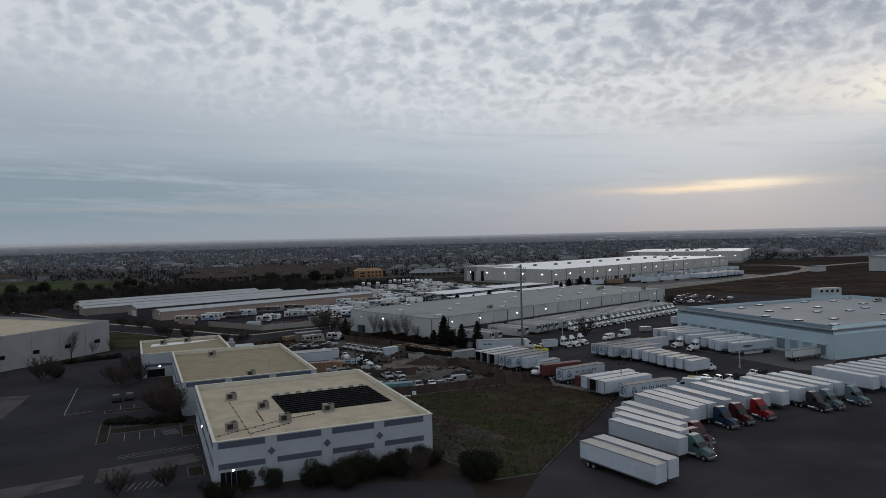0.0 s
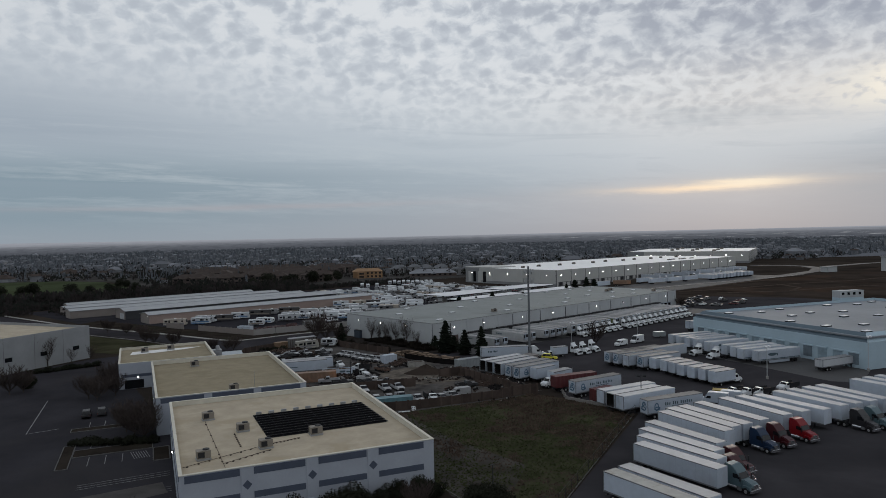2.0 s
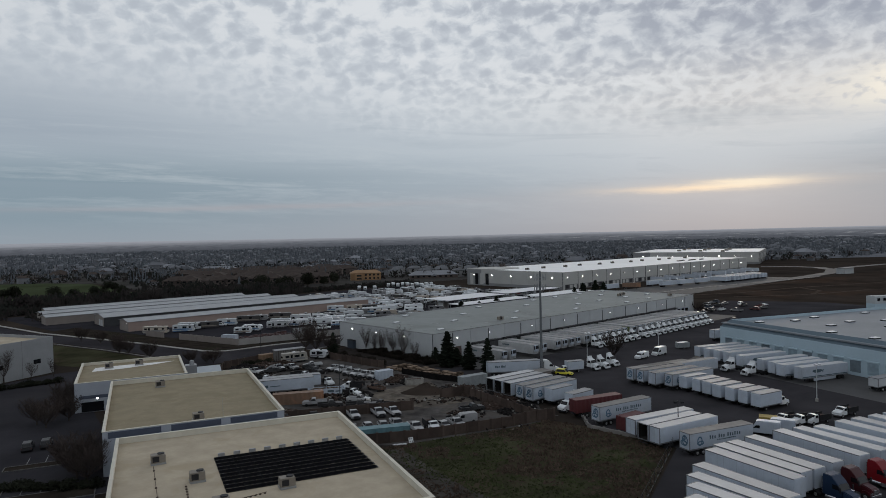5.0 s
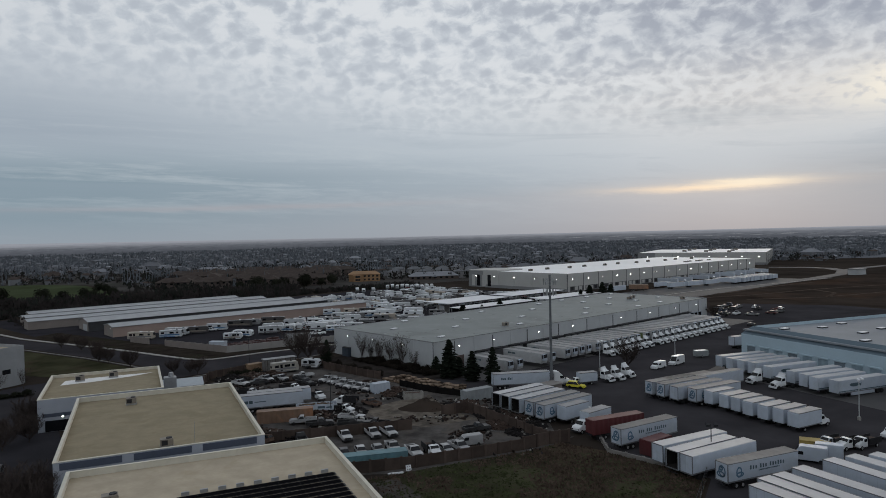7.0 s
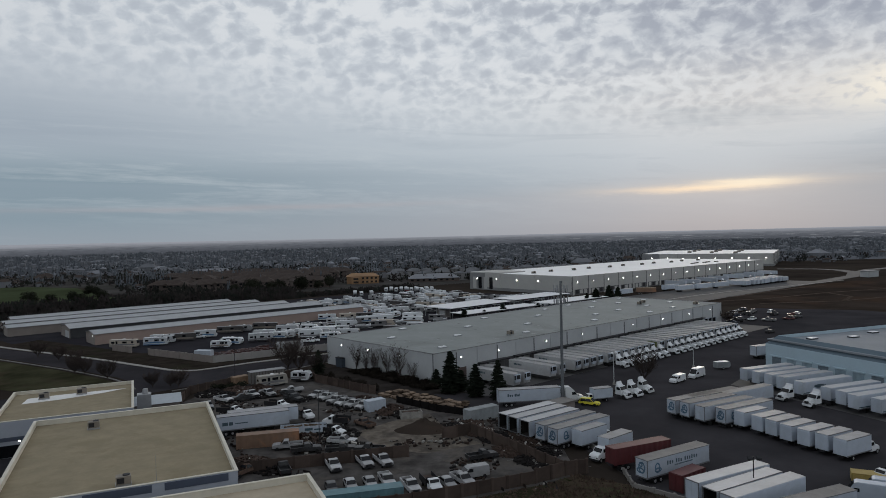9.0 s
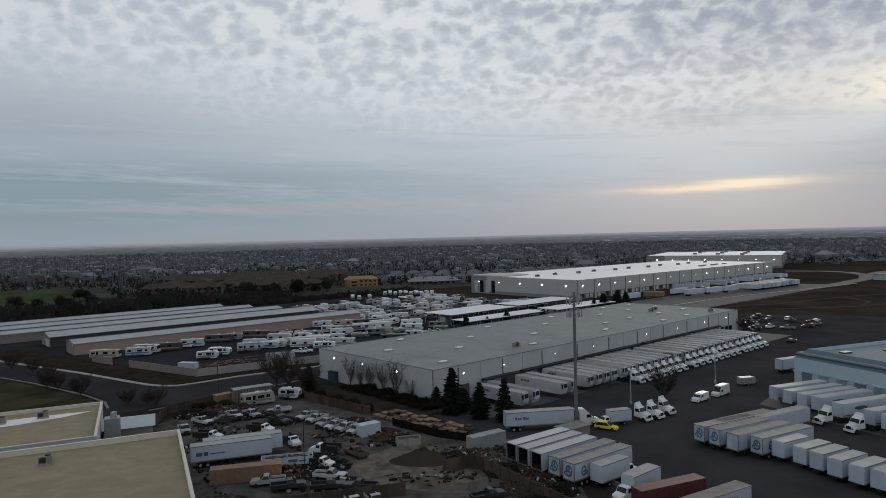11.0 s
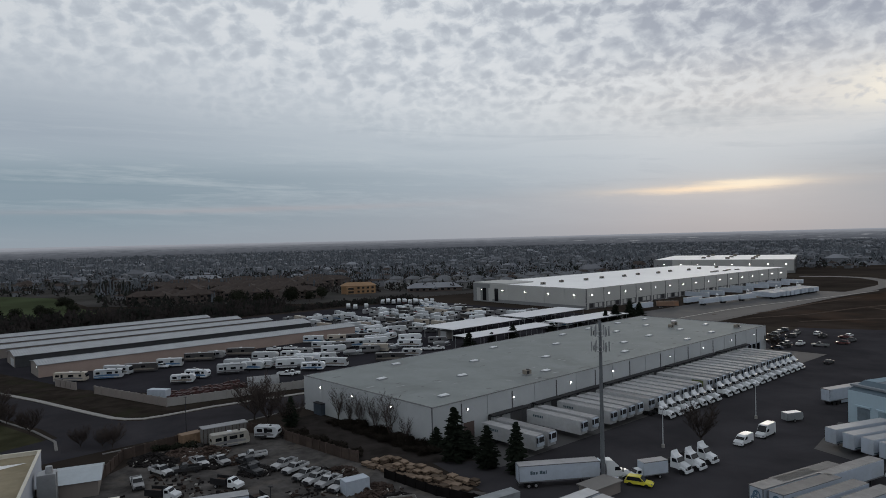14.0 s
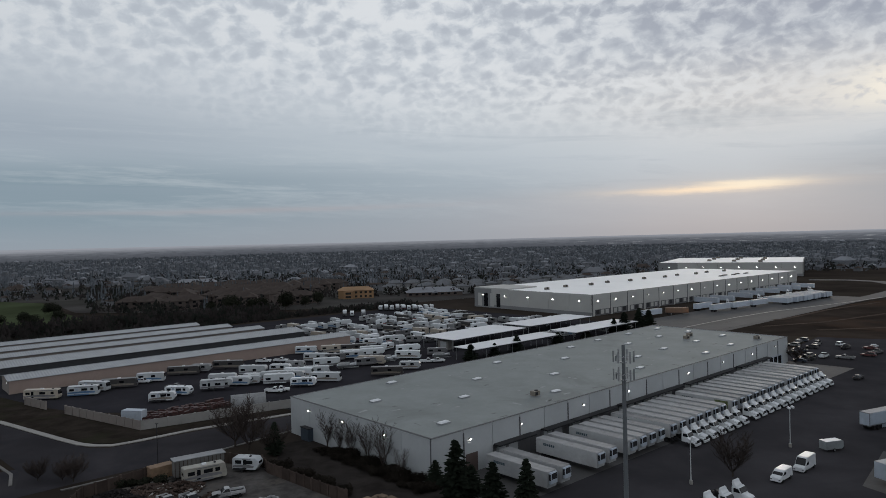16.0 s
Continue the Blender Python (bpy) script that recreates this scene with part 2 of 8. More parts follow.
M_TAN = mat("cream_roof_coating", (0.41, 0.352, 0.265), 0.85, var=0.14, scale=0.35, fine=1.8, stain=(0.33, 0.275, 0.19), spec=0.2)
M_TAND = mat("aged_tan_roof", (0.25, 0.211, 0.140), 0.85, var=0.13, scale=0.35, fine=1.6, stain=(0.20, 0.165, 0.105), spec=0.2)
M_PATCH = mat("white_roof_patch", (0.70, 0.70, 0.69), 0.7, var=0.08)
M_STUCCO = mat("white_stucco", (0.345, 0.37, 0.415), 0.85, var=0.06, scale=0.3, fine=3, spec=0.2)
M_BAND = mat("dark_blue_band", (0.060, 0.074, 0.108), 0.6, var=0.1)
M_CAP = mat("parapet_cap", (0.55, 0.52, 0.44), 0.6, var=0.1)
M_SALMON = mat("salmon_stucco", (0.31, 0.235, 0.205), 0.85, var=0.08, scale=0.12, fine=1.5)
M_TAUPE = mat("taupe_wall", (0.20, 0.175, 0.16), 0.85, var=0.1, scale=0.2)
M_FENCEW = mat("block_wall", (0.185, 0.175, 0.165), 0.9, var=0.12, scale=0.2, fine=3)
M_WOODW = mat("brown_fence_boards", (0.066, 0.050, 0.043), 0.9, var=0.25, scale=0.4, fine=4, spread=0.25, spec=0.1)
M_SHED = ribbed("galvalume_roof", (0.26, 0.273, 0.288), 0.9, 0, 0.45, 0.2)
M_CARP = mat("carport_sheet", (0.66, 0.67, 0.69), 0.5, metal=0.1, var=0.05, scale=0.1)
M_STEEL = mat("galvanised_steel", (0.32, 0.33, 0.34), 0.5, metal=0.6, var=0.15)
M_DARKST = mat("dark_steel", (0.035, 0.035, 0.038), 0.6, metal=0.4, var=0.2, spec=0.2)
M_GLASS = mat("tinted_glass", (0.010, 0.011, 0.013), 0.12, var=0.1, spec=0.3)
M_RUBBER = mat("tyre_rubber", (0.018, 0.018, 0.019), 0.85, var=0.15, spec=0.15)
M_RIM = mat("wheel_metal", (0.42, 0.42, 0.43), 0.4, metal=0.7, var=0.15)
M_CHROME = mat("polished_metal", (0.6, 0.6, 0.62), 0.2, metal=0.9, var=0.05)
# near black puts the shade inside holds and window openings into the colour
M_VOID = mat("shaded_interior", (0.03, 0.028, 0.027), 0.9, var=0.2, spec=0.1)
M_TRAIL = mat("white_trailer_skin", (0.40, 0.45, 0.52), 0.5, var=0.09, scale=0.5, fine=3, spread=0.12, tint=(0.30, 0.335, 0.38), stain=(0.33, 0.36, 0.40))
M_TROOF = mat("trailer_roof_sheet", (0.275, 0.28, 0.29), 0.6, var=0.16, scale=0.4, fine=2, spread=0.18, stain=(0.17, 0.165, 0.16))
M_TROOFW = mat("clean_trailer_roof", (0.40, 0.405, 0.415), 0.6, var=0.12, scale=0.3, fine=2, spread=0.2, stain=(0.28, 0.28, 0.275))
M_TROOFD = mat("weathered_trailer_roof", (0.17, 0.168, 0.166), 0.7, var=0.25, scale=0.4, fine=2, spread=0.25, stain=(0.10, 0.096, 0.092))
M_TRAIL2 = mat("grey_trailer_skin", (0.44, 0.46, 0.48), 0.5, var=0.08, scale=0.4, spread=0.1)
M_SEAM = mat("panel_seam", (0.30, 0.335, 0.385), 0.55, var=0.1)
M_RAIL = mat("aluminium_rail", (0.15, 0.155, 0.165), 0.5, metal=0.3, var=0.12)
M_INK = mat("dark_lettering", (0.05, 0.085, 0.105), 0.6, var=0.2)
M_INKB = mat("blue_emblem_ink", (0.07, 0.14, 0.21), 0.6, var=0.35, scale=3)
M_WHITE = mat("white_vehicle_paint", (0.60, 0.62, 0.64), 0.35, var=0.06, spread=0.1)
M_BLACKP = mat("black_plastic", (0.02, 0.02, 0.022), 0.6, var=0.2, spec=0.2)
M_RED = mat("red_truck_paint", (0.164, 0.007, 0.011), 0.3, var=0.1, spec=0.25)
M_MAROON = mat("maroon_truck_paint", (0.045, 0.008, 0.011), 0.3, var=0.1, spec=0.25)
M_NAVY = mat("navy_truck_paint", (0.011, 0.025, 0.057), 0.3, var=0.1, spec=0.25)
M_TEAL = mat("grey_teal_truck_paint", (0.08, 0.125, 0.142), 0.3, var=0.1, spec=0.25)
M_DKTRUCK = mat("black_truck_paint", (0.022, 0.021, 0.023), 0.3, var=0.1, spec=0.25)
M_CRED = mat("rust_red_container", (0.078, 0.012, 0.014), 0.6, var=0.2, scale=0.5, stain=(0.055, 0.014, 0.014))
M_CORANGE = mat("orange_container", (0.187, 0.114, 0.075), 0.65, var=0.2, scale=0.5, stain=(0.30, 0.14, 0.07))
M_CTEAL = mat("teal_container", (0.09, 0.19, 0.22), 0.6, var=0.2, scale=0.5, stain=(0.07, 0.13, 0.15))
M_CGREY = mat("grey_container", (0.22, 0.24, 0.25), 0.6, var=0.2, scale=0.5)
M_YELLOW = mat("yellow_paint", (0.62, 0.56, 0.05), 0.35, var=0.06)
M_BARK = mat("winter_bark", (0.060, 0.050, 0.044), 0.95, var=0.3, scale=2, spec=0.0)
M_TWIG = mat("bare_twigs", (0.056, 0.045, 0.041), 0.95, var=0.3, scale=1, spread=0.2, spec=0.05)
M_NEEDLE = mat("conifer_needles", (0.015, 0.019, 0.014), 0.95, var=0.35, scale=1.5, spread=0.2, spec=0.0)
M_LEAF = mat("evergreen_leaves", (0.023, 0.025, 0.018), 0.95, var=0.4, scale=1.2, spread=0.25, spec=0.0)
M_WOOD = mat("stacked_timber", (0.165, 0.122, 0.090), 0.85, var=0.3, scale=0.6, fine=4, spread=0.55, spec=0.1)
M_RUST = mat("rusty_scrap", (0.060, 0.043, 0.036), 0.85, var=0.4, scale=0.8, spread=0.4, spec=0.1)
M_JUNK = mat("pale_junk", (0.30, 0.29, 0.27), 0.8, var=0.3, scale=0.8, spread=0.5, spec=0.2)
M_LAMP = glow("lit_lamp", (1.0, 0.97, 0.88), 16.0)


# ---- mesh helpers ----
class B:
    """Collects vertices and faces."""

    def __init__(self):
        self.v, self.f = [], []

    def add(self, verts, faces):
        o = len(self.v)
        self.v += [tuple(p) for p in verts]
        self.f += [tuple(i + o for i in f) for f in faces]
        return self

    def box(self, x0, x1, y0, y1, z0, z1, inset=0.0):
        i = inset
        return self.add([(x0, y0, z0), (x1, y0, z0), (x1, y1, z0), (x0, y1, z0), (x0 + i, y0 + i, z1), (x1 - i, y0 + i, z1), (x1 - i, y1 - i, z1), (x0 + i, y1 - i, z1)],
                        [(0, 3, 2, 1), (4, 5, 6, 7), (0, 1, 5, 4), (1, 2, 6, 5), (2, 3, 7, 6), (3, 0, 4, 7)])

    def obox(self, m, sx, sy, sz):
        """A box of that size standing on the pose m."""
        pts = [m @ Vector((a * sx / 2, b * sy / 2, c * sz)) for c in (0, 1) for a, b in ((-1, -1), (1, -1), (1, 1), (-1, 1))]
        return self.add(pts, [(0, 3, 2, 1), (4, 5, 6, 7), (0, 1, 5, 4), (1, 2, 6, 5), (2, 3, 7, 6), (3, 0, 4, 7)])

    def prism(self, poly, z0, z1):
        n = len(poly)
        return self.add([(x, y, z0) for x, y in poly] + [(x, y, z1) for x, y in poly],
                        [tuple(range(n))[::-1], tuple(range(n, 2 * n))] + [(i, (i + 1) % n, n + (i + 1) % n, n + i) for i in range(n)])

    def side(self, prof, y0, y1, tuck=0.0):
        """A side profile of (x, z), carried across from y0 to y1; tuck narrows it towards its top."""
        n, top = len(prof), max(z for _, z in prof)
        low = min(z for _, z in prof)
        t = [tuck * (z - low) / max(top - low, 1e-6) for _, z in prof]
        return self.add([(x, y0 + k, z) for (x, z), k in zip(prof, t)] + [(x, y1 - k, z) for (x, z), k in zip(prof, t)],
                        [tuple(range(n)), tuple(range(n, 2 * n))[::-1]] + [((i + 1) % n, i, n + i, n + (i + 1) % n) for i in range(n)])

    def tube(self, a, b, r0, r1=None, n=8):
        a, b, r1 = Vector(a), Vector(b), r0 if r1 is None else r1
        q = (b - a).to_track_quat("Z", "Y")
        ring = [q @ Vector((math.cos(2 * math.pi * k / n), math.sin(2 * math.pi * k / n), 0)) for k in range(n)]
        return self.add([a + p * r0 for p in ring] + [b + p * r1 for p in ring],
                        [tuple(range(n))[::-1], tuple(range(n, 2 * n))] + [(i, (i + 1) % n, n + (i + 1) % n, n + i) for i in range(n)])

    def mesh(self, name, material, bevel=0.0, smooth=False):
        me = bpy.data.meshes.new(name)
        me.from_pydata(self.v, [], self.f)
        me.materials.append(material)
        if bevel:
            bm = bmesh.new()
            bm.from_mesh(me)
            bmesh.ops.recalc_face_normals(bm, faces=bm.faces)
            bmesh.ops.bevel(bm, geom=[e for e in bm.edges if e.calc_face_angle(0) > 0.5], offset=bevel, segments=2, affect="EDGES", clamp_overlap=True)
            bm.to_mesh(me)
            bm.free()
        if smooth:
            me.shade_smooth()
        me.update()
        return me


def part(name, b, material, parent=None, label="", bevel=0.0, smooth=False):
    """Links what b holds as one mesh object, under a thing or a part."""
    ob = new(name, b.mesh(name, material, bevel, smooth) if isinstance(b, B) else b)
    ob.parent = parent
    return tagged(ob, label)


def thing(name, label, category, group="", kind="", at=None):
    ob = new(name)
    if at is not None:
        ob.matrix_basis = at
    return tagged(ob, label, category, group, kind)


def sheet(name, poly, z, material, label, category="ground", thick=0.0):
    b = B()
    if thick:
        b.prism(poly, z - thick, z)
    else:
        b.add([(x, y, z) for x, y in poly], [tuple(range(len(poly)))])
    return tagged(part(name, b, material), label, category, kind="structure")


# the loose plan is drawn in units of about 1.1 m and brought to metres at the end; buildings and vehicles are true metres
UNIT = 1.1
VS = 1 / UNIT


def settle(proto, poses, k=1.0):
    """Copies of a built thing at all poses but the first, where it stands itself; k: its size."""
    poses = [m @ Matrix.Scale(k, 4) for m in poses] if k != 1.0 else poses
    made = [proto] + [copy_thing(proto, m) for m in poses[1:]]
    proto.matrix_basis = poses[0]
    return made


def ribbon(b, pts, w, z0, z1):
    """A strip of width w along a line, mitred at its bends."""
    left, right = [], []
    for k, (x, y) in enumerate(pts):
        (ax, ay), (bx, by) = pts[max(0, k - 1)], pts[min(len(pts) - 1, k + 1)]
        d = math.hypot(bx - ax, by - ay)
        nx, ny = -(by - ay) / d * w / 2, (bx - ax) / d * w / 2
        left.append((x + nx, y + ny))
        right.append((x - nx, y - ny))
    n_ = len(pts)
    b.add([(*p, z0) for p in left + right] + [(*p, z1) for p in left + right],
          [q for k in range(n_ - 1) for q in ((2 * n_ + k, 3 * n_ + k, 3 * n_ + k + 1, 2 * n_ + k + 1), (k, 2 * n_ + k, 2 * n_ + k + 1, k + 1), (n_ + k, n_ + k + 1, 3 * n_ + k + 1, 3 * n_ + k))]
          + [(0, n_, 3 * n_, 2 * n_), (n_ - 1, 3 * n_ - 1, 4 * n_ - 1, 2 * n_ - 1)])


# the dock wall's corner and direction rule the north of the place; a second grid rules the south
GRID = pose(-3.8, 233.7, 0, 0, 0, 41.85)


def W(s, v, z=0.0):
    return GRID @ Vector((s, v, z))


def W2(*sv):
    return [tuple(W(s, v)[:2]) for s, v in sv]

# ---- ground ----
M_VERGE = mat("weedy_verge", (0.031, 0.026, 0.022), 0.95, var=0.4, scale=0.15, fine=1.5, bump=0.4, stain=(0.026, 0.027, 0.017), spec=0.0)
g = B()
g.add([(-4900, -4900, 0), (4900, -4900, 0), (4900, 4900, 0), (-4900, 4900, 0)], [(0, 1, 2, 3)])
tagged(part("ground", g, M_DIRT), "dry brown winter earth reaching to the horizon", "ground", kind="structure")
sheet("truck_yard", [(-4, 224), (8, 203), (21, 188), (28.5, 160), (39, 147), (14, 98), (4, 70), (10, -60), (330, -60), (300, 160), (190, 372), (152, 392), (112, 348), (40, 300)], 0.03,
      M_YARD, "worn dark asphalt truck yard with oil stains", "asphalt")
sheet("pavement_parking", [(-60, 60), (10, 60), (4, 99), (-30, 96), (-52, 142), (-78, 182), (-92, 214), (-66, 240), (-80, 250), (-112, 226), (-135, 180), (-150, 60)], 0.036, M_LOT,
      "dark asphalt parking lot with painted stalls", "asphalt")
sheet("scrap_yard_floor", [(-64, 214), (-60, 232), (-52, 243.6), (-46, 246.6), (-37, 244), (-34.6, 239.8), (-21, 227), (-12, 219.6), (-5, 213), (12, 204), (20, 190), (20, 166), (14, 162), (-8, 152), (-22, 152), (-40, 166)], 0.042, M_SCRAP,
      "oily broken asphalt and dirt of a salvage yard", "ground")
sheet("grass_field", [(-1, 110), (-16, 148), (-8, 152), (14, 162), (20, 166), (28, 160), (38.5, 147), (15, 100.5), (6, 97.5)], 0.05, M_GRASS,
      "rough dark winter grass with brown weeds", "grass")
sheet("gravel_track", [(1, 106), (4, 103), (10, 108), (13, 118), (2, 132), (-8, 150), (-14, 147), (-3, 124)], 0.07, M_GRAVEL, "patchy grey gravel track beside the building", "gravel")
sheet("leaf_litter", W2((0.2, -14), (0.2, 40), (-8, 40), (-17.6, 25), (-15.6, 3), (-12, -4)), 0.045, mat("leaf_litter", (0.033, 0.029, 0.027), 0.95, var=0.35, scale=0.2, fine=2, spec=0.0), "dark leaf litter below the warehouse's end wall", "earth")
sheet("road_street", [(-240, 372), (-170, 316), (-112, 281), (-87, 264), (-79, 259.2), (-74, 258.8), (-69, 262.5), (-60, 270), (-50, 277), (-38, 284), (20, 345), (14, 352), (24, 338), (-34, 273),
      (-48, 256.5), (-58, 247), (-70, 236), (-79, 234), (-84, 243.5), (-94, 253), (-118, 269.5), (-150, 290), (-190, 318), (-250, 362)], 0.04, M_ROAD, "grey asphalt street curving past the storage yard", "road")
sheet("verge_storage", [(-170, 318), (-114, 284), (-96, 272), (-80.5, 262.5), (-74, 262), (-69, 266), (-57, 277.5), (-40, 287), (-44, 291), (-72.5, 273.6), (-109, 297), (-124, 307), (-165, 335)], 0.10,
      M_VERGE, "dull brown weedy verge by the street", "grass")
sheet("verge_south", [(-250, 358), (-150, 286), (-118, 266), (-96, 250), (-88, 243.5), (-96, 230), (-120, 240), (-200, 260), (-300, 300)], 0.08, M_GRASS, "dull winter lawn beside the street", "grass")
sheet("storage_lot", W2((-44, 136), (-30, 104), (-22, 96), (3, 84), (12, 58), (212, 58), (212, 262), (-70, 262), (-60, 150)), 0.034, M_RVLOT, "dark gravel lot of a vehicle storage yard", "gravel")
sheet("dock_apron", W2((0, -19), (158, -19), (158, 2), (0, 2)), 0.05, mat("stained_apron", (0.055, 0.053, 0.053), 0.85, var=0.25, scale=0.1, fine=2, stain=(0.036, 0.035, 0.036)), "stained concrete apron before the loading docks", "concrete")
sheet("distribution_apron", W2((183, 50), (418, 50), (418, 100), (183, 100)), 0.05, M_APRON, "pale concrete truck court of the large warehouse", "concrete")
sheet("earth_field", [(124, 436), (190, 480), (289, 550), (420, 650), (640, 620), (600, 300), (330, 180), (195, 370), (160, 386), (140, 398)], 0.04, M_BROWN, "bare reddish-brown graded earth field", "earth")
sheet("green_field", [(-560, 690), (-400, 715), (-335, 678), (-262, 580), (-232, 545), (-205, 500), (-262, 452), (-330, 440), (-520, 470)], 0.05, M_FIELD, "flat green sports field", "grass")
# the town ground's colour is lightened and blued to stand in for haze
sheet("town_ground", [(-1800, 620), (-560, 700), (-400, 720), (-330, 690), (-255, 590), (-150, 560), (-60, 575), (40, 640), (330, 900), (700, 900), (1700, 500), (5200, 2000), (5200, 6000), (-5200, 6000), (-5200, 2000)], 0.03, mat("hazed_town_earth", (0.145, 0.152, 0.168), 0.95, var=0.4, scale=0.01, fine=0.1, spec=0.0, stain=(0.11, 0.115, 0.122)), "ground between the town's houses, colour lightened for haze", "ground")
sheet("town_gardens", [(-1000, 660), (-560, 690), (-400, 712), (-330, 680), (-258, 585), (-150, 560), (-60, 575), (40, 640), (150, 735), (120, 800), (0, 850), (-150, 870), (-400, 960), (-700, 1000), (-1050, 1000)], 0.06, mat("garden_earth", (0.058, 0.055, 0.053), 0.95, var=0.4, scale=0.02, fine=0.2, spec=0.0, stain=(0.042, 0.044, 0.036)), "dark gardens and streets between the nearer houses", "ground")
kb = B()
ribbon(kb, [(-240, 374.5), (-170, 318), (-113, 283), (-90, 267.2), (-82, 262), (-78, 260.6), (-74, 260.6), (-70, 263.4), (-61, 271.5), (-50, 278.6), (-38, 286), (20, 348)], 1.5, 0.0, 0.15)
tagged(part("pavement_north", kb, M_CONC), "pale concrete kerb and footway along the street", "kerb", kind="structure")
kb = B()
ribbon(kb, [(-250, 360.5), (-150, 288), (-118, 268), (-95, 251.5), (-85, 242.5), (-81, 236)], 0.6, 0.0, 0.15)
ribbon(kb, [(-70, 233), (-57, 245), (-48, 256), (-34, 272), (24, 336)], 0.6, 0.0, 0.15)
tagged(part("kerb_south", kb, mat("worn_kerb", (0.13, 0.125, 0.12), 0.9, var=0.25, scale=0.4)), "concrete kerb on the near side of the street", "kerb", kind="structure")

kb = B()
ribbon(kb, [(-0.7, 110.0), (2.2, 105.1), (7.3, 97.8), (15.0, 100.4), (38.0, 146.6)], 0.14, 0.0, 0.14)
tagged(part("kerb_field", kb, mat("dull_kerb", (0.085, 0.082, 0.078), 0.9, var=0.2, scale=0.4)), "dull concrete kerb along the wire fence and field", "kerb", kind="structure")

# the hazy distance beyond the town
ring, R, CX, CY = B(), 2300.0, 0.0, 60.0
steps = 360
for k in range(steps + 1):
    a = math.pi * (k / steps * 1.1 - 0.05)
    hill = 3.2 * max(0.0, math.cos(a) - 0.1) * (1 + 0.5 * noise.noise((a * 9, 2, 0))) + 13.0 * max(0.0, -math.cos(a) - 0.1)
    ring.v += [(CX + R * math.cos(a), CY + R * math.sin(a), h) for h in (-2.0, 31.6 + 0.7 * noise.noise((a * 4, 0, 0)) + 0.5 * noise.noise((a * 60, 5, 0)) + hill)]
    if k:
        ring.f.append((2 * k - 2, 2 * k, 2 * k + 1, 2 * k - 1))
m = bpy.data.materials.new("hazy_distance")
m.use_nodes = True
n = Nodes(m.node_tree)
at = n.add("ShaderNodeTexCoord").outputs["Object"]
x_, y_, z_ = n.add("ShaderNodeSeparateXYZ", {0: at}).outputs
turn_ = n.math("MULTIPLY", n.math("ARCTAN2", x_, n.math("SUBTRACT", y_, CY)), R)
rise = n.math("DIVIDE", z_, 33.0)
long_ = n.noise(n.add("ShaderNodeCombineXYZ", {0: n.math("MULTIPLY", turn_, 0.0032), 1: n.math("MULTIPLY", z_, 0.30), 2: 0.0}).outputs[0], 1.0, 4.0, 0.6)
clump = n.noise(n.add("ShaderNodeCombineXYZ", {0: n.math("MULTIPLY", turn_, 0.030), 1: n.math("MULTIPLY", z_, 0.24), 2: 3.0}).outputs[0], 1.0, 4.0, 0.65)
# haze is painted in: the glowing band grows paler towards its top
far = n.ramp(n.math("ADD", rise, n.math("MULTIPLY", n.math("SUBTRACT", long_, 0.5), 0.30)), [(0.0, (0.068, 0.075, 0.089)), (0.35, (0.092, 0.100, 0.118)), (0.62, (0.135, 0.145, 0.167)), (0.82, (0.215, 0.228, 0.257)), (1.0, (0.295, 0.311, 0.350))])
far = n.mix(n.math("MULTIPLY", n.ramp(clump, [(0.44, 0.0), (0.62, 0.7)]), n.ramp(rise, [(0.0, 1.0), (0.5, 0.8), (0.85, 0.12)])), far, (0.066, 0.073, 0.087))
# pale lines of glasshouses and water in the far plain
row_ = n.noise(n.add("ShaderNodeCombineXYZ", {0: n.math("MULTIPLY", turn_, 0.011), 1: n.math("MULTIPLY", z_, 0.55), 2: 9.0}).outputs[0], 1.0, 3.0, 0.5)
band = n.math("MULTIPLY", n.ramp(n.math("DIVIDE", turn_, R), [(0.14, 0.0), (0.2, 1.0)]), n.ramp(rise, [(0.12, 0.0), (0.2, 1.0), (0.55, 1.0), (0.62, 0.0)]))
far = n.mix(n.math("MULTIPLY", band, n.ramp(row_, [(0.60, 0.0), (0.66, 0.9)])), far, (0.30, 0.315, 0.335))
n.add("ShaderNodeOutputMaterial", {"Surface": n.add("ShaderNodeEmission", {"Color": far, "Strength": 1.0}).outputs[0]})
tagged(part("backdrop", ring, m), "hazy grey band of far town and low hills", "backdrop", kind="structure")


# ---- buildings ----
def parapet_block(root, w, d, h, wall_m, roof_m, cap_m, drop=0.9, wall="wall", t=0.3):
    """Four thick walls with a capped parapet and a sunken roof deck, over x 0..w and y 0..d."""
    for x0, x1, y0, y1 in ((0, w, 0, t), (0, w, d - t, d), (0, t, t, d - t), (w - t, w, t, d - t)):
        part(wall, B().box(x0, x1, y0, y1, 0, h), wall_m, root)
    part("roof", B().box(t, w - t, t, d - t, h - drop - 0.3, h - drop), roof_m, root)
    c = 0.08
    for x0, x1, y0, y1 in ((-c, w + c, -c, t + c), (-c, w + c, d - t - c, d + c), (-c, t + c, t + c, d - t - c), (w - t - c, w + c, t + c, d - t - c)):
        part("parapet_cap", B().box(x0, x1, y0, y1, h, h + 0.08), cap_m, root)
    if drop < 1.0:
        for x0, x1, y0, y1 in ((t, w - t, t, t + 0.03), (t, w - t, d - t - 0.03, d - t), (t, t + 0.03, t + 0.03, d - t - 0.03), (w - t - 0.03, w - t, t + 0.03, d - t - 0.03)):
            part("parapet_lining", B().box(x0, x1, y0, y1, h - drop, h - 0.02), cap_m, root)


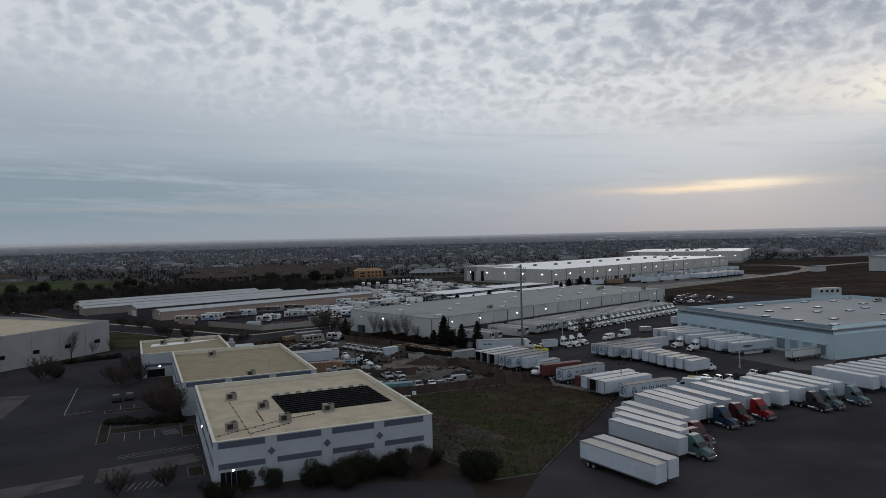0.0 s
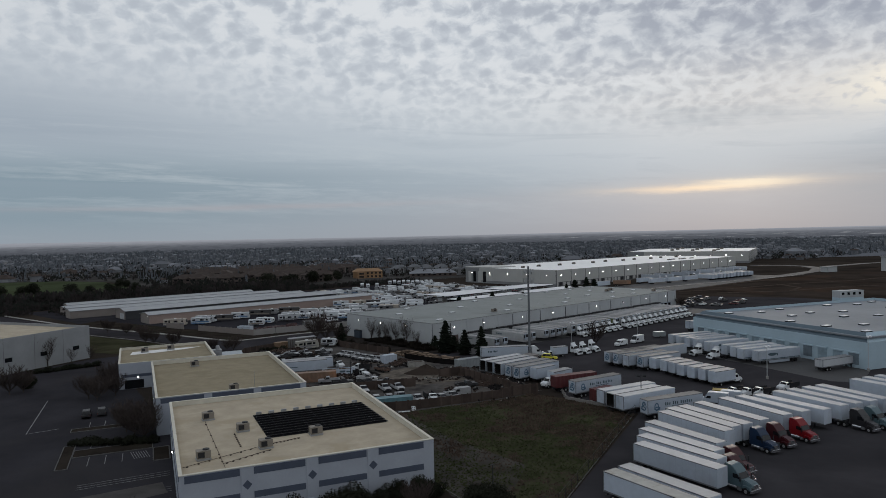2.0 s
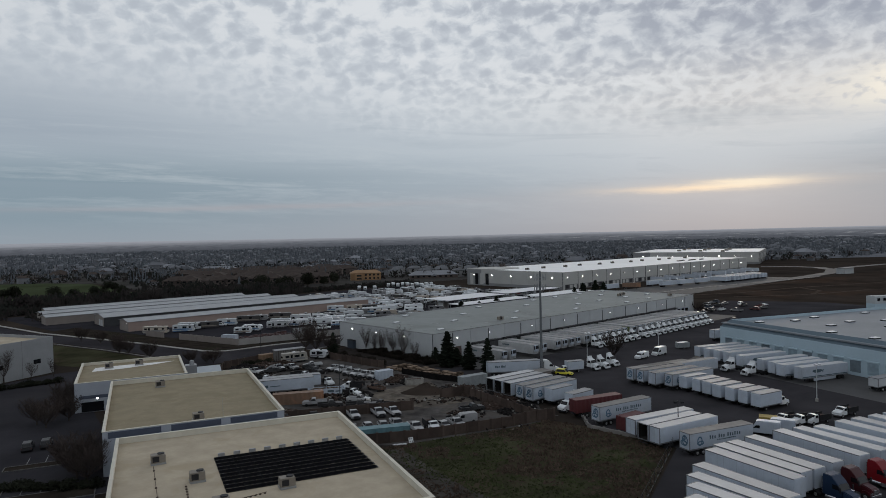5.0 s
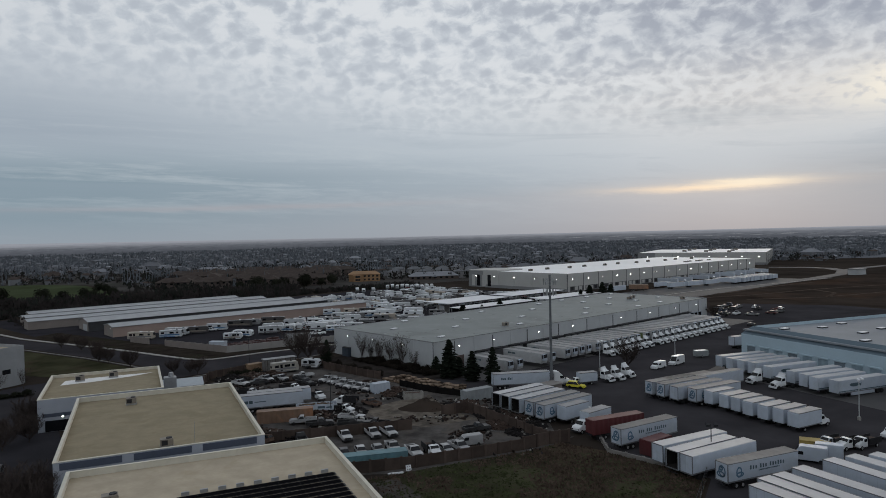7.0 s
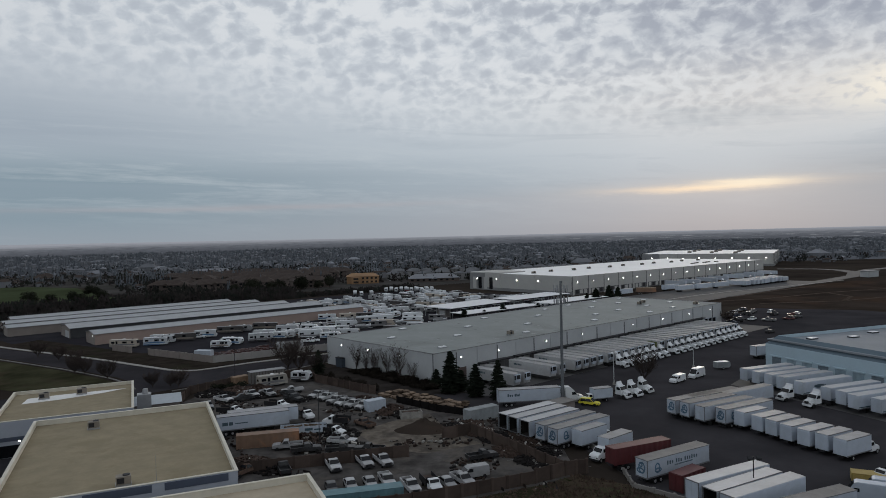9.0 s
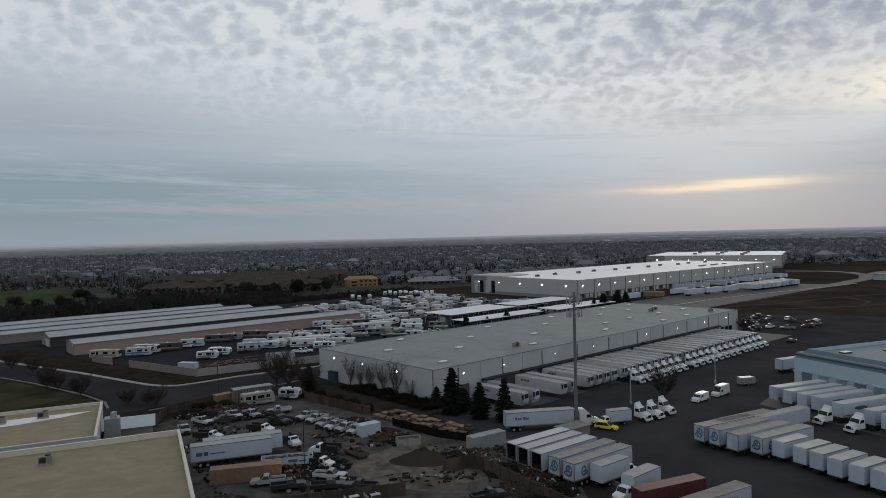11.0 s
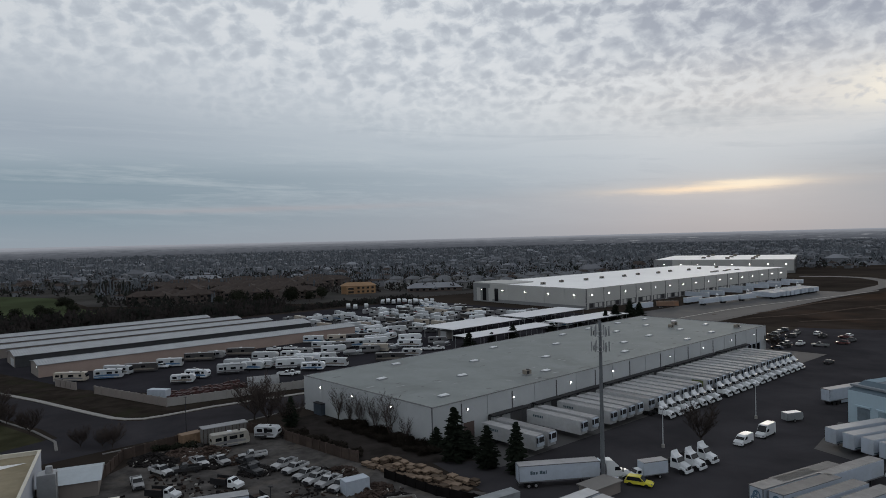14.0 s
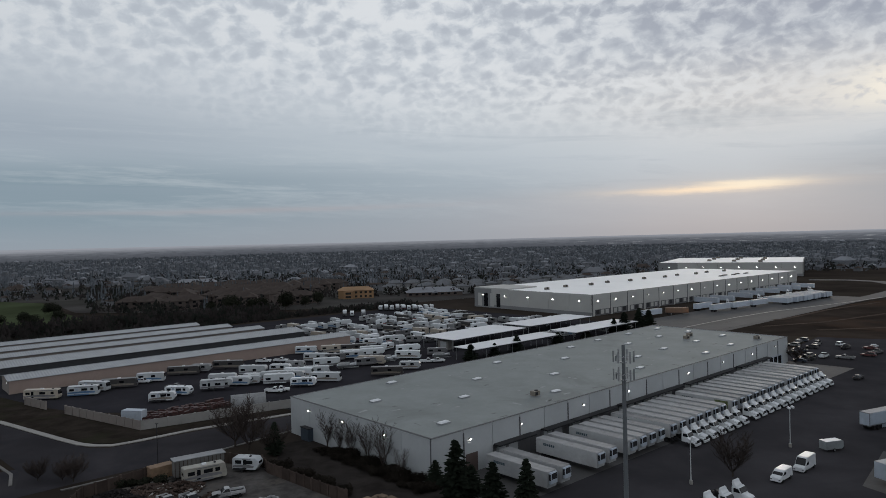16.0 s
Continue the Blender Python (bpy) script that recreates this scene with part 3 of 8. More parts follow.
def roof_unit(m, label="grey metal rooftop air conditioner"):
    root = thing("air_conditioner", label, "air conditioner", "rooftop units", at=m)
    part("curb", B().box(-0.95, 0.95, -0.75, 0.75, 0, 0.25), M_STEEL, root)
    part("cabinet", B().box(-0.9, 0.9, -0.7, 0.7, 0.25, 1.25), mat("unit_paint", (0.20, 0.175, 0.145), 0.6, var=0.15, scale=1), root, bevel=0.04)
    part("fan_shroud", B().tube((0.35, 0, 1.25), (0.35, 0, 1.38), 0.45, 0.42, 14), M_DARKST, root)
    for y in (-0.71, 0.71):
        part("grille", B().box(-0.75, 0.1, y - 0.02, y + 0.02, 0.4, 1.1), M_DARKST, root)
    return root


def wall_lamp(m):
    root = thing("wall_lamp", "lit wall lamp on the facade", "lamp", "wall lamps", at=m)
    part("housing", B().box(-0.2, 0.2, -0.28, 0.0, -0.1, 0.2), M_DARKST, root)
    part("lens", B().box(-0.16, 0.16, -0.33, -0.28, -0.13, 0.12), M_LAMP, root)


# three low flex buildings with parapets, in a row
begun = set(scene.objects)
FLEX = 23.5
fr = pose(-35.2, 107.2, 0, 0, 0, 23.1) @ Matrix.Diagonal((1.095, 1.072, 1.138, 1))
flex = thing("office_building", "white stucco building with dark blue bands and cream roof", "building", at=fr)
FW, FD, FH = 33.8, 43.2, 6.94
parapet_block(flex, FW, FD, FH, M_STUCCO, M_TAN, M_CAP, 0.75)
for k in range(4):
    x0 = 0.6 + k * 8.35
    part("band", B().box(x0, x0 + 6.6, -0.05, 0.0, FH - 1.0, FH - 0.12), M_BAND, flex, "dark blue painted band")
    part("ribbon_window", B().box(x0, x0 + 6.6, -0.04, 0.0, 3.0, 3.8), M_BAND, flex, "dark blue ribbon window")
    if k < 3:
        c = (x0 + 7.5, 4.75)
        part("diamond", B().add([(c[0] - 0.6, -0.17, c[1]), (c[0], -0.17, c[1] - 0.6), (c[0] + 0.6, -0.17, c[1]), (c[0], -0.17, c[1] + 0.6),
                                 (c[0] - 0.6, -0.12, c[1]), (c[0], -0.12, c[1] - 0.6), (c[0] + 0.6, -0.12, c[1]), (c[0], -0.12, c[1] + 0.6)],
                                [(0, 1, 2, 3), (0, 4, 5, 1), (1, 5, 6, 2), (2, 6, 7, 3), (3, 7, 4, 0)]), M_BAND, flex, "dark blue diamond ornament")
        part("pilaster", B().box(x0 + 6.75, x0 + 8.2, -0.12, 0.0, 0, FH - 0.1), M_STUCCO, flex)
for k in range(5):
    y0 = 1.2 + k * 8.4
    part("band", B().box(-0.05, 0.0, y0, y0 + 6.4, FH - 1.0, FH - 0.12), M_BAND, flex)
    part("ribbon_window", B().box(-0.04, 0.0, y0, y0 + 6.4, 3.0, 3.8), M_BAND, flex)
door = part("entrance", B().box(0.8, 4.6, -0.06, 0.0, 0.1, 2.6), M_GLASS, flex, "dark glazed entrance")
for k in range(6):
    part("mullion", B().box(0.8 + k * 0.75, 0.86 + k * 0.75, -0.10, -0.06, 0.1, 2.6), M_STEEL, door)
part("utility_cabinet", B().box(15.2, 16.6, -0.7, -0.05, 0, 1.9), M_STUCCO, flex, bevel=0.03)
ROOF_Z = FH - 0.75
# solar water panels on a rack
M_COLL = mat("matt_black_collector", (0.007, 0.007, 0.008), 0.9, var=0.2, spec=0.0)
sol = thing("solar_array", "black ribbed solar heating panels on a low rack", "solar panel", at=fr @ pose(12.9, 14.4, ROOF_Z, 0, 0, 1))
for k in range(10):
    y = k * 1.5
    row = part("rack", B().add([(0, y, 0.10), (19.0, y, 0.10), (19.0, y + 0.95, 0.12), (0, y + 0.95, 0.12), (0, y, 0.04), (18.4, y, 0.04), (18.4, y + 0.95, 0.06), (0, y + 0.95, 0.06)],
                                    [(0, 1, 2, 3), (7, 6, 5, 4), (0, 4, 5, 1), (1, 5, 6, 2), (2, 6, 7, 3), (3, 7, 4, 0)]), M_DARKST, sol)
    for j in range(8):
        part("collector", B().add([(0.02 + j * 2.35, y + 0.02, 0.125), (2.34 + j * 2.35, y + 0.02, 0.125), (2.34 + j * 2.35, y + 0.93, 0.14), (0.02 + j * 2.35, y + 0.93, 0.14)], [(0, 1, 2, 3)]), M_COLL, row)
    part("header_pipe", B().tube((0, y + 0.98, 0.14), (18.8, y + 0.98, 0.14), 0.03, n=6), M_DARKST, sol)
    for x in (0.4, 17):
        part("strut", B().tube((x, y + 1.0, 0), (x, y + 1.0, 0.2), 0.05, n=5), M_STEEL, row)
for k in range(9):
    part("manifold", B().box(0.6 + k * 2.1, 1.5 + k * 2.1, 15.1, 15.4, 0.0, 0.42), M_STEEL, sol)
for x, y in ((5.6, 30.3), (10.0, 20.4), (11.9, 9.8), (3.4, 8.5), (19.8, 13.1)):
    roof_unit(fr @ pose(x, y, ROOF_Z, 0, 0, 4), "tan metal rooftop air conditioner on a curb")
pip = thing("roof_pipes", "thin gas pipes on wooden blocks across the roof", "pipe", at=fr)
for a, b_ in (((5.0, 28.9), (5.8, 0.8)), ((8.6, 19.4), (8.7, 11.6)), ((0.5, 5.5), (12.0, 10.9)), ((12.9, 11.2), (17.3, 12.3)), ((5.7, 4.9), (12.6, 8.4))):
    part("pipe", B().tube((*a, ROOF_Z + 0.12), (*b_, ROOF_Z + 0.12), 0.03, n=6), M_RUST, pip)
    for k in range(8):
        f = (k + 0.5) / 8
        part("block", B().box(a[0] + (b_[0] - a[0]) * f - 0.12, a[0] + (b_[0] - a[0]) * f + 0.12, a[1] + (b_[1] - a[1]) * f - 0.12, a[1] + (b_[1] - a[1]) * f + 0.12, ROOF_Z, ROOF_Z + 0.1), M_RUST, pip)

fr2 = pose(-58.0, 154.4, 0, 0, 0, 24.0) @ Matrix.Diagonal((1.081, 1.066, 1.1, 1))
flex2 = thing("office_building", "white stucco flex building with a dark band and tan roof", "building", at=fr2)
parapet_block(flex2, 28.4, 43.4, 7.0, M_STUCCO, M_TAND, M_CAP, 0.8)
for k in range(3):
    part("band", B().box(0.8 + k * 9.3, 8.6 + k * 9.3, -0.05, 0.0, 5.9, 6.85), M_BAND, flex2)
for k in range(5):
    part("band", B().box(-0.05, 0.0, 1.2 + k * 8.4, 7.6 + k * 8.4, 5.9, 6.85), M_BAND, flex2)
    part("ribbon_window", B().box(-0.05, 0.0, 1.2 + k * 8.4, 7.6 + k * 8.4, 3.0, 3.9), M_BAND, flex2)
for x, y in ((9.5, 36.5), (14.6, 3.8)):
    roof_unit(fr2 @ pose(x, y, 6.2, 0, 0, 2))
ant = thing("antenna", "thin roof antenna mast on a plate", "antenna", at=fr2 @ pose(18.5, 2.6, 6.2))
part("plate", B().box(-0.5, 0.5, -0.5, 0.5, 0, 0.06), M_STEEL, ant)
part("mast", B().tube((0, 0, 0.06), (0, 0, 3.6), 0.04, 0.02, 6), M_STEEL, ant)

fr3 = pose(-86.4, 198.5, 0, 0, 0, 24.4) @ Matrix.Diagonal((1.13, 0.99, 1.09, 1))
flex3 = thing("office_building", "white stucco flex building with a patched tan roof", "building", at=fr3)
parapet_block(flex3, 22.0, 30.0, 6.4, M_STUCCO, M_TAND, M_CAP, 0.6)
part("band", B().box(0.6, 21, -0.05, 0.0, 5.3, 6.3), M_STUCCO, flex3)
part("ribbon_window", B().box(0.8, 9, -0.05, 0, 2.9, 3.6), M_BAND, flex3)
part("entrance", B().box(1.2, 5.4, -0.06, 0, 0.1, 2.2), M_GLASS, flex3, "dark glazed entrance")
part("roof_patch", B().prism([(2.5, 18.8), (9, 19.6), (16, 22.0), (20.5, 24.8), (15.5, 25.0), (9, 25.0), (3, 24.2)], 5.8, 5.83), M_PATCH, flex3, "bright white repair patch")
for x, y in ((6.0, 22), (12.5, 23.2)):
    roof_unit(fr3 @ pose(x, y, 5.83, 0, 0, 2))
for f, x, y in ((fr, 0, 20), (fr, 2.6, -0.1), (fr3, 4.2, 0), (fr2, 0, 12)):
    wall_lamp(f @ (pose(x, y, 2.9) if y <= 0 else pose(x, y, 4.6, 0, 0, -90)))

# the white building beyond the parking lot
# its long wall stands at right angles to the street
fr4 = pose(-121.5, 251.4, 0, 0, 0, 247.6) @ Matrix.Diagonal((1.07, 1.06, 1.08, 1))
b4 = thing("office_building", "large white tilt-up building with small dark windows", "building", at=fr4 @ pose(0, 0, 0))
DW, DD, DH = 74.0, 88.0, 10.3
for x0, x1, y0, y1 in ((0, DW, 0, 0.3), (0, DW, -DD, -DD + 0.3), (0, 0.3, -DD + 0.3, 0), (DW - 0.3, DW, -DD + 0.3, 0)):
    part("wall", B().box(x0, x1, y0, y1, 0, DH), mat("grey_white_tilt_up", (0.27, 0.28, 0.29), 0.85, var=0.1, scale=0.2, fine=2, stain=(0.23, 0.235, 0.24), spec=0.2), b4)
part("roof", B().box(0.3, DW - 0.3, -DD + 0.3, 0, DH - 1.2, DH - 0.8), M_TAN, b4)
for k in range(6):
    w = part("window", B().box(4 + k * 11, 6.2 + k * 11, 0.3, 0.36, 3.4, 4.6), M_GLASS, b4)
    part("window_frame", B().box(3.9 + k * 11, 6.3 + k * 11, 0.3, 0.34, 3.25, 3.4), M_STEEL, w)
for k in range(7):
    part("joint", B().box(9.5 + k * 9.5, 9.56 + k * 9.5, 0.3, 0.32, 0, DH), M_JOINT, b4)


# ---- the grey-roofed dock warehouse ----
NL, ND, NH = 158.5, 48.0, 8.2
DOCKSIDE = pose(-3.2, 252.6, 0, 0, 0, 42.4) @ Matrix.Diagonal((1.0385, 1.085, 1.073, 1))
nor = thing("warehouse", "long white tilt-up warehouse with a grey flat roof and loading docks", "warehouse", at=DOCKSIDE)
DOCKS = [(8.4, 13.4), (16.5, 26.5), (31, 39.5), (41, 55.3), (59, 86.2), (90, 116), (121, 141)]
wall = part("dock_wall", B().box(0, NL, 0.2, 0.5, 0, NH - 0.02), M_JOINT, nor)
x = 0.0
k = 0
while x < NL - 0.5:
    w = min(7.92, NL - x)
    low = next((3.9 for a, c in DOCKS[1:] if a - 2 < x + w / 2 < c + 2), 0.0)
    part("panel", B().box(x + 0.04, x + w - 0.04, 0.0, 0.2, low, NH), M_TILT, wall)
    part("downpipe", B().box(x - 0.12, x + 0.12, -0.14, 0.0, low, NH - 0.5), M_JOINT if k % 2 else M_TILT, wall)
    x += w
    k += 1
for a, c in DOCKS[1:]:
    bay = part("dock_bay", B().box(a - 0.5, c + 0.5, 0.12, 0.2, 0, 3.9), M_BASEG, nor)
    part("dock_canopy", B().box(a - 0.6, c + 0.6, -1.7, 0.0, 3.7, 4.0), M_DARKST, nor, "black dock canopy")
    for k in range(int((c - a) / 3.6)):
        part("dock_door", B().box(a + 0.4 + k * 3.6, a + 3.0 + k * 3.6, 0.04, 0.12, 1.1, 3.9), M_TILT, bay)
part("roll_door", B().box(8.4, 11.6, -0.03, 0.0, 0, 3.6), mat("brown_door", (0.08, 0.055, 0.05), 0.7, var=0.1), nor, "brown roll-up door")
for y in range(6):
    part("side_panel", B().box(0.0, 0.2, 0.5 + y * 7.9, 8.34 + y * 7.9, 0, NH), M_TILT, nor)
part("end_wall", B().box(0.2, 0.5, 0.5, ND, 0, NH - 0.02), M_JOINT, nor)
part("far_wall", B().box(NL - 0.3, NL, 0.5, ND, 0, NH), M_TILT, nor)
part("back_wall", B().box(0.5, NL - 0.3, ND - 0.3, ND, 0, NH), M_TILT, nor)
part("roof", B().box(0.3, NL - 0.3, 0.4, ND - 0.3, NH - 0.5, NH - 0.1), M_GROOF, nor)
for x0, x1, y0, y1 in ((-0.1, NL + 0.1, -0.1, 0.4), (-0.1, 0.3, 0.4, ND - 0.3), (NL - 0.3, NL + 0.1, 0.4, ND - 0.3), (-0.1, NL + 0.1, ND - 0.3, ND + 0.1)):
    part("roof_edge", B().box(x0, x1, y0, y1, NH, NH + 0.06), M_JOINT, nor, "dark metal roof edge")
random.seed(11)
for i in range(9):
    for j in range(4):
        if (i + j) % 2 == 0 or i > 5:
            sx, sy = 9 + i * 17.5 + random.uniform(-2, 2), 6 + j * 12 + random.uniform(-1.5, 1.5)
            sk = thing("skylight", "pale domed roof skylight", "skylight", "warehouse skylights", at=DOCKSIDE @ pose(sx, sy, NH - 0.1))
            part("curb", B().box(-1.3, 1.3, -0.7, 0.7, 0, 0.25), M_STEEL, sk)
            part("dome", B().box(-1.2, 1.2, -0.6, 0.6, 0.25, 0.45, 0.2), M_CARP, sk)
for sx, sy in ((38, 7.5), (134, 22), (140, 24), (147, 5)):
    roof_unit(DOCKSIDE @ pose(sx, sy, NH - 0.1))
for sx in (9.5, 24, 45, 63, 92, 112, 131, 148):
    wall_lamp(DOCKSIDE @ pose(sx, 0, 6.3))
for sy in (40, 27, 13):
    wall_lamp(DOCKSIDE @ pose(0, sy, 6.4, 0, 0, -90))
off = part("office_front", B().box(143.5, 154, -0.06, 0.0, 0.2, 3.4), M_STUCCO, nor)
for k in range(3):
    part("window", B().box(144 + k * 3.3, 146.4 + k * 3.3, -0.1, -0.06, 0.5, 3.0), M_GLASS, off)

# the pale blue building
BR = pose(91.6, 265.8, 0, 0, 0, -68.8) @ Matrix.Diagonal((1.06, 1.05, 1.06, 1))
BL, BD, BH = 64.0, 88.0, 9.5
blue = thing("warehouse", "pale blue warehouse with a slate band and dock doors", "warehouse", at=BR)
for x0, x1, y0, y1 in ((0, BL, 0, 0.3), (0, BL, BD - 0.3, BD), (0, 0.3, 0.3, BD - 0.3), (BL - 0.3, BL, 0.3, BD - 0.3)):
    part("wall", B().box(x0, x1, y0, y1, 0, BH - 2.4), M_BLUE, blue)
part("roof", B().box(0.3, BL - 0.3, 0.3, BD - 0.3, BH - 1.5, BH - 1.1), M_BROOF, blue)
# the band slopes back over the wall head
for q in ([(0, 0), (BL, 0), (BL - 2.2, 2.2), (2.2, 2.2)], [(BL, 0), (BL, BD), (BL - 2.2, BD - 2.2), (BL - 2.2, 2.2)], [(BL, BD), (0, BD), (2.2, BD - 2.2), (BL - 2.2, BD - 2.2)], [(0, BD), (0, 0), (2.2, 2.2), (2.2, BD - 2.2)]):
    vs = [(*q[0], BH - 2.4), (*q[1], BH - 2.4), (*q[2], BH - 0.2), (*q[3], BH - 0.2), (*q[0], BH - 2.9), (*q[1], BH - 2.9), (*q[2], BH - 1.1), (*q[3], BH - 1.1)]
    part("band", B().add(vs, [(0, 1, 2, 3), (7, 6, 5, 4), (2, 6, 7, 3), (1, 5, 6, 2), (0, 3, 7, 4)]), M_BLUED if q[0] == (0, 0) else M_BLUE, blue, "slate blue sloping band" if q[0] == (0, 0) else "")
for k in range(13):
    dx = 2.2 + k * 4.7
    part("dock_door", B().box(dx, dx + 2.9, -0.05, 0.0, 0.9, 3.9), mat("blue_grey_door", (0.24, 0.32, 0.37), 0.7) if k % 3 else mat("open_dock", (0.14, 0.18, 0.21), 0.8), blue, "dock door")
    part("door_hood", B().box(dx - 0.3, dx + 3.2, -0.35, 0.0, 3.9, 4.25), M_BLUE, blue)
part("end_door", B().box(-0.05, 0.0, 2, 6, 0, 3.5), M_BLUED, blue)
for i in range(5):
    for j in range(7):
        if (i * 3 + j) % 4 != 3:
            sk = thing("skylight", "flat pale roof skylight", "skylight", "blue building skylights", at=BR @ pose(7 + i * 12.5 + (j % 2) * 3, 9 + j * 11.5, BH - 1.1))
            part("curb", B().box(-0.8, 0.8, -1.3, 1.3, 0, 0.3), M_DARKST, sk)
            part("dome", B().box(-0.75, 0.75, -1.2, 1.2, 0.3, 0.45, 0.15), M_CARP, sk)
for sx, sy in ((48, 50), (53, 62), (20, 78)):
    roof_unit(BR @ pose(sx, sy, BH - 1.1))

# the large white distribution centre and its neighbour
def distribution(at, w, d, h, label, panels):
    root = thing("warehouse", label, "warehouse", at=at)
    front = part("front_wall", B().box(0, w, 0.2, 0.6, 0, h - 0.05), M_JOINT, root)
    step = w / panels
    for k in range(panels):
        part("panel", B().box(k * step + 0.04, (k + 1) * step - 0.04, 0.0, 0.2, 4.4, h), M_TILTW, front)
        part("downpipe", B().box(k * step - 0.13, k * step + 0.13, -0.2, 0.0, 0.5, h - 0.3), M_BASEG, front)
        part("pier", B().box(k * step + 0.12, k * step + 2.0, -0.02, 0.2, 0, 4.4), M_TILTW, front)
    part("plinth", B().box(0, w, 0.1, 0.2, 0, 4.4), M_BASEG, root)
    end = part("end_wall", B().box(0.2, 0.6, 0.6, d, 0, h - 0.05), M_JOINT, root)
    n_end = max(3, round(d / step))
    for k in range(n_end):
        q = d / n_end
        part("panel", B().box(0.0, 0.2, k * q + 0.06, (k + 1) * q - 0.06, 2.6, h), M_TILTG if k == n_end - 1 else M_TILTW, end)
    part("end_plinth", B().box(-0.02, 0.2, 0, d, 0, 2.6), M_TILTG, root)
    part("back_wall", B().box(0.6, w - 0.6, d - 0.4, d, 0, h), M_TILTW, root)
    part("far_wall", B().box(w - 0.4, w, 0.6, d - 0.4, 0, h), M_TILTW, root)
    part("roof", B().box(0.3, w - 0.3, 0.3, d - 0.4, h - 0.7, h - 0.25), M_WROOF, root)
    for k in range(panels):
        for j in range(3):
            part("dock_door", B().box(k * step + 3.2 + j * 4.1, k * step + 6.0 + j * 4.1, 0.05, 0.1, 1.0, 4.0), M_TILTW if (k + j) % 3 else M_DARKST, root)
    return root


BIG = pose(81.5, 508, 0, 0, 0, 40.3) @ Matrix.Diagonal((1.048, 1.10, 0.805, 1))
big = distribution(BIG, 251, 88, 15.15, "long white distribution warehouse with a bright white roof", 16)
for a, c in ((60, 88),):
    part("raised_parapet", B().box(0.2, 26, a, c, 14.9, 15.9), M_TILTW, big)
for k in range(4):
    part("entry_glass", B().box(-0.06, 0.0, 66 + k * 5.2, 69.2 + k * 5.2, 1.0, 11.5), M_TILTW if k % 2 else M_GLASS, big)
for k in range(16):
    wall_lamp(BIG @ pose(k * 15.7 + 4, 0, 10.4) @ Matrix.Diagonal((2.0, 2.0, 2.6, 1)))
for k in range(5):
    wall_lamp(BIG @ pose(0, 8 + k * 18, 10.2, 0, 0, -90) @ Matrix.Diagonal((2.0, 2.0, 2.6, 1)))
for k in range(11):
    roof_unit(BIG @ pose(14 + k * 21, 42 + 3 * (k % 2), 14.9) @ Matrix.Diagonal((1.5, 1.3, 1.5, 1)))
for k in range(5):
    roof_unit(BIG @ pose(168 + k * 9, 16 + 2 * (k % 2), 14.9) @ Matrix.Diagonal((2.4, 1.2, 0.8, 1)))
FAR = pose(343, 785, 0, 0, 0, 62.0) @ Matrix.Diagonal((1.0, 1.276, 0.93, 1))
distribution(FAR, 132, 106, 14.5, "distant white distribution warehouse with a white roof", 9)
for k in range(8):
    wall_lamp(FAR @ pose(0, 6 + k * 13, 9.5, 0, 0, -90) @ Matrix.Diagonal((2.4, 2.4, 2.6, 1)))
for k in range(9):
    roof_unit(FAR @ pose(12 + k * 13, 30 + 20 * (k % 3), 14.2) @ Matrix.Diagonal((2.2, 2.2, 1.6, 1)))

# ---- storage sheds and carports ----
def shed(x, y, turn, w, d, h, ridge, wall_m, label):
    root = thing("storage_building", label, "storage units", "storage rows", at=pose(x, y, 0, 0, 0, turn))
    mid = d / 2
    for x0, x1, y0, y1 in ((0, w, 0, 0.25), (0, w, d - 0.25, d)):
        part("wall", B().box(x0, x1, y0, y1, 0, h), wall_m, root)
    for x0 in (0.0, w - 0.25):
        g = B()
        g.add([(x0 + o, y, z) for o in (0, 0.25) for y, z in ((0.25, 0), (d - 0.25, 0), (d - 0.25, h), (mid, ridge - 0.1), (0.25, h))],
              [(0, 1, 2, 3, 4), (9, 8, 7, 6, 5), (0, 5, 6, 1), (1, 6, 7, 2), (2, 7, 8, 3), (3, 8, 9, 4), (4, 9, 5, 0)])
        part("gable", g, M_TAUPE, root)
    for y0, z0, y1, z1 in ((-0.4, h - 0.05, mid, ridge), (d + 0.4, h - 0.05, mid, ridge)):
        g = B()
        g.add([(-0.4, y0, z0), (w + 0.4, y0, z0), (w + 0.4, y1, z1), (-0.4, y1, z1), (-0.4, y0, z0 + 0.14), (w + 0.4, y0, z0 + 0.14), (w + 0.4, y1, z1 + 0.14), (-0.4, y1, z1 + 0.14)],
              [(0, 1, 2, 3), (4, 5, 6, 7), (0, 4, 5, 1), (1, 5, 6, 2), (2, 6, 7, 3), (3, 7, 4, 0)])
        part("roof_slope", g, M_SHED, root)
    part("ridge_cap", B().box(-0.4, w + 0.4, mid - 0.25, mid + 0.25, ridge + 0.1, ridge + 0.2), M_SHED, root)
    return root


s = shed(-139.6, 342.3, 40.9, 128.5, 12.8, 4.3, 5.3, M_SALMON, "long storage building with a salmon stucco wall and metal roof")
# near-black wall colour stands in for the shadow between the two sheds
M_DKWALL = mat("shadowed_unit_wall", (0.03, 0.032, 0.036), 0.7, var=0.2, scale=0.5)
s = shed(-160.6, 363.0, 40.9, 124.5, 16.8, 4.3, 5.6, M_DKWALL, "wide storage building with a ribbed metal roof")
for k in range(2):
    part("door", B().box(-0.06, 0.0, 2.6 + k * 3.4, 5.4 + k * 3.4, 0, 3.0), M_TILT, s, "white roll-up door")
shed(-193.8, 373.0, 40.9, 137.3, 10.6, 3.9, 4.8, M_TAUPE, "narrow storage row with a metal roof")
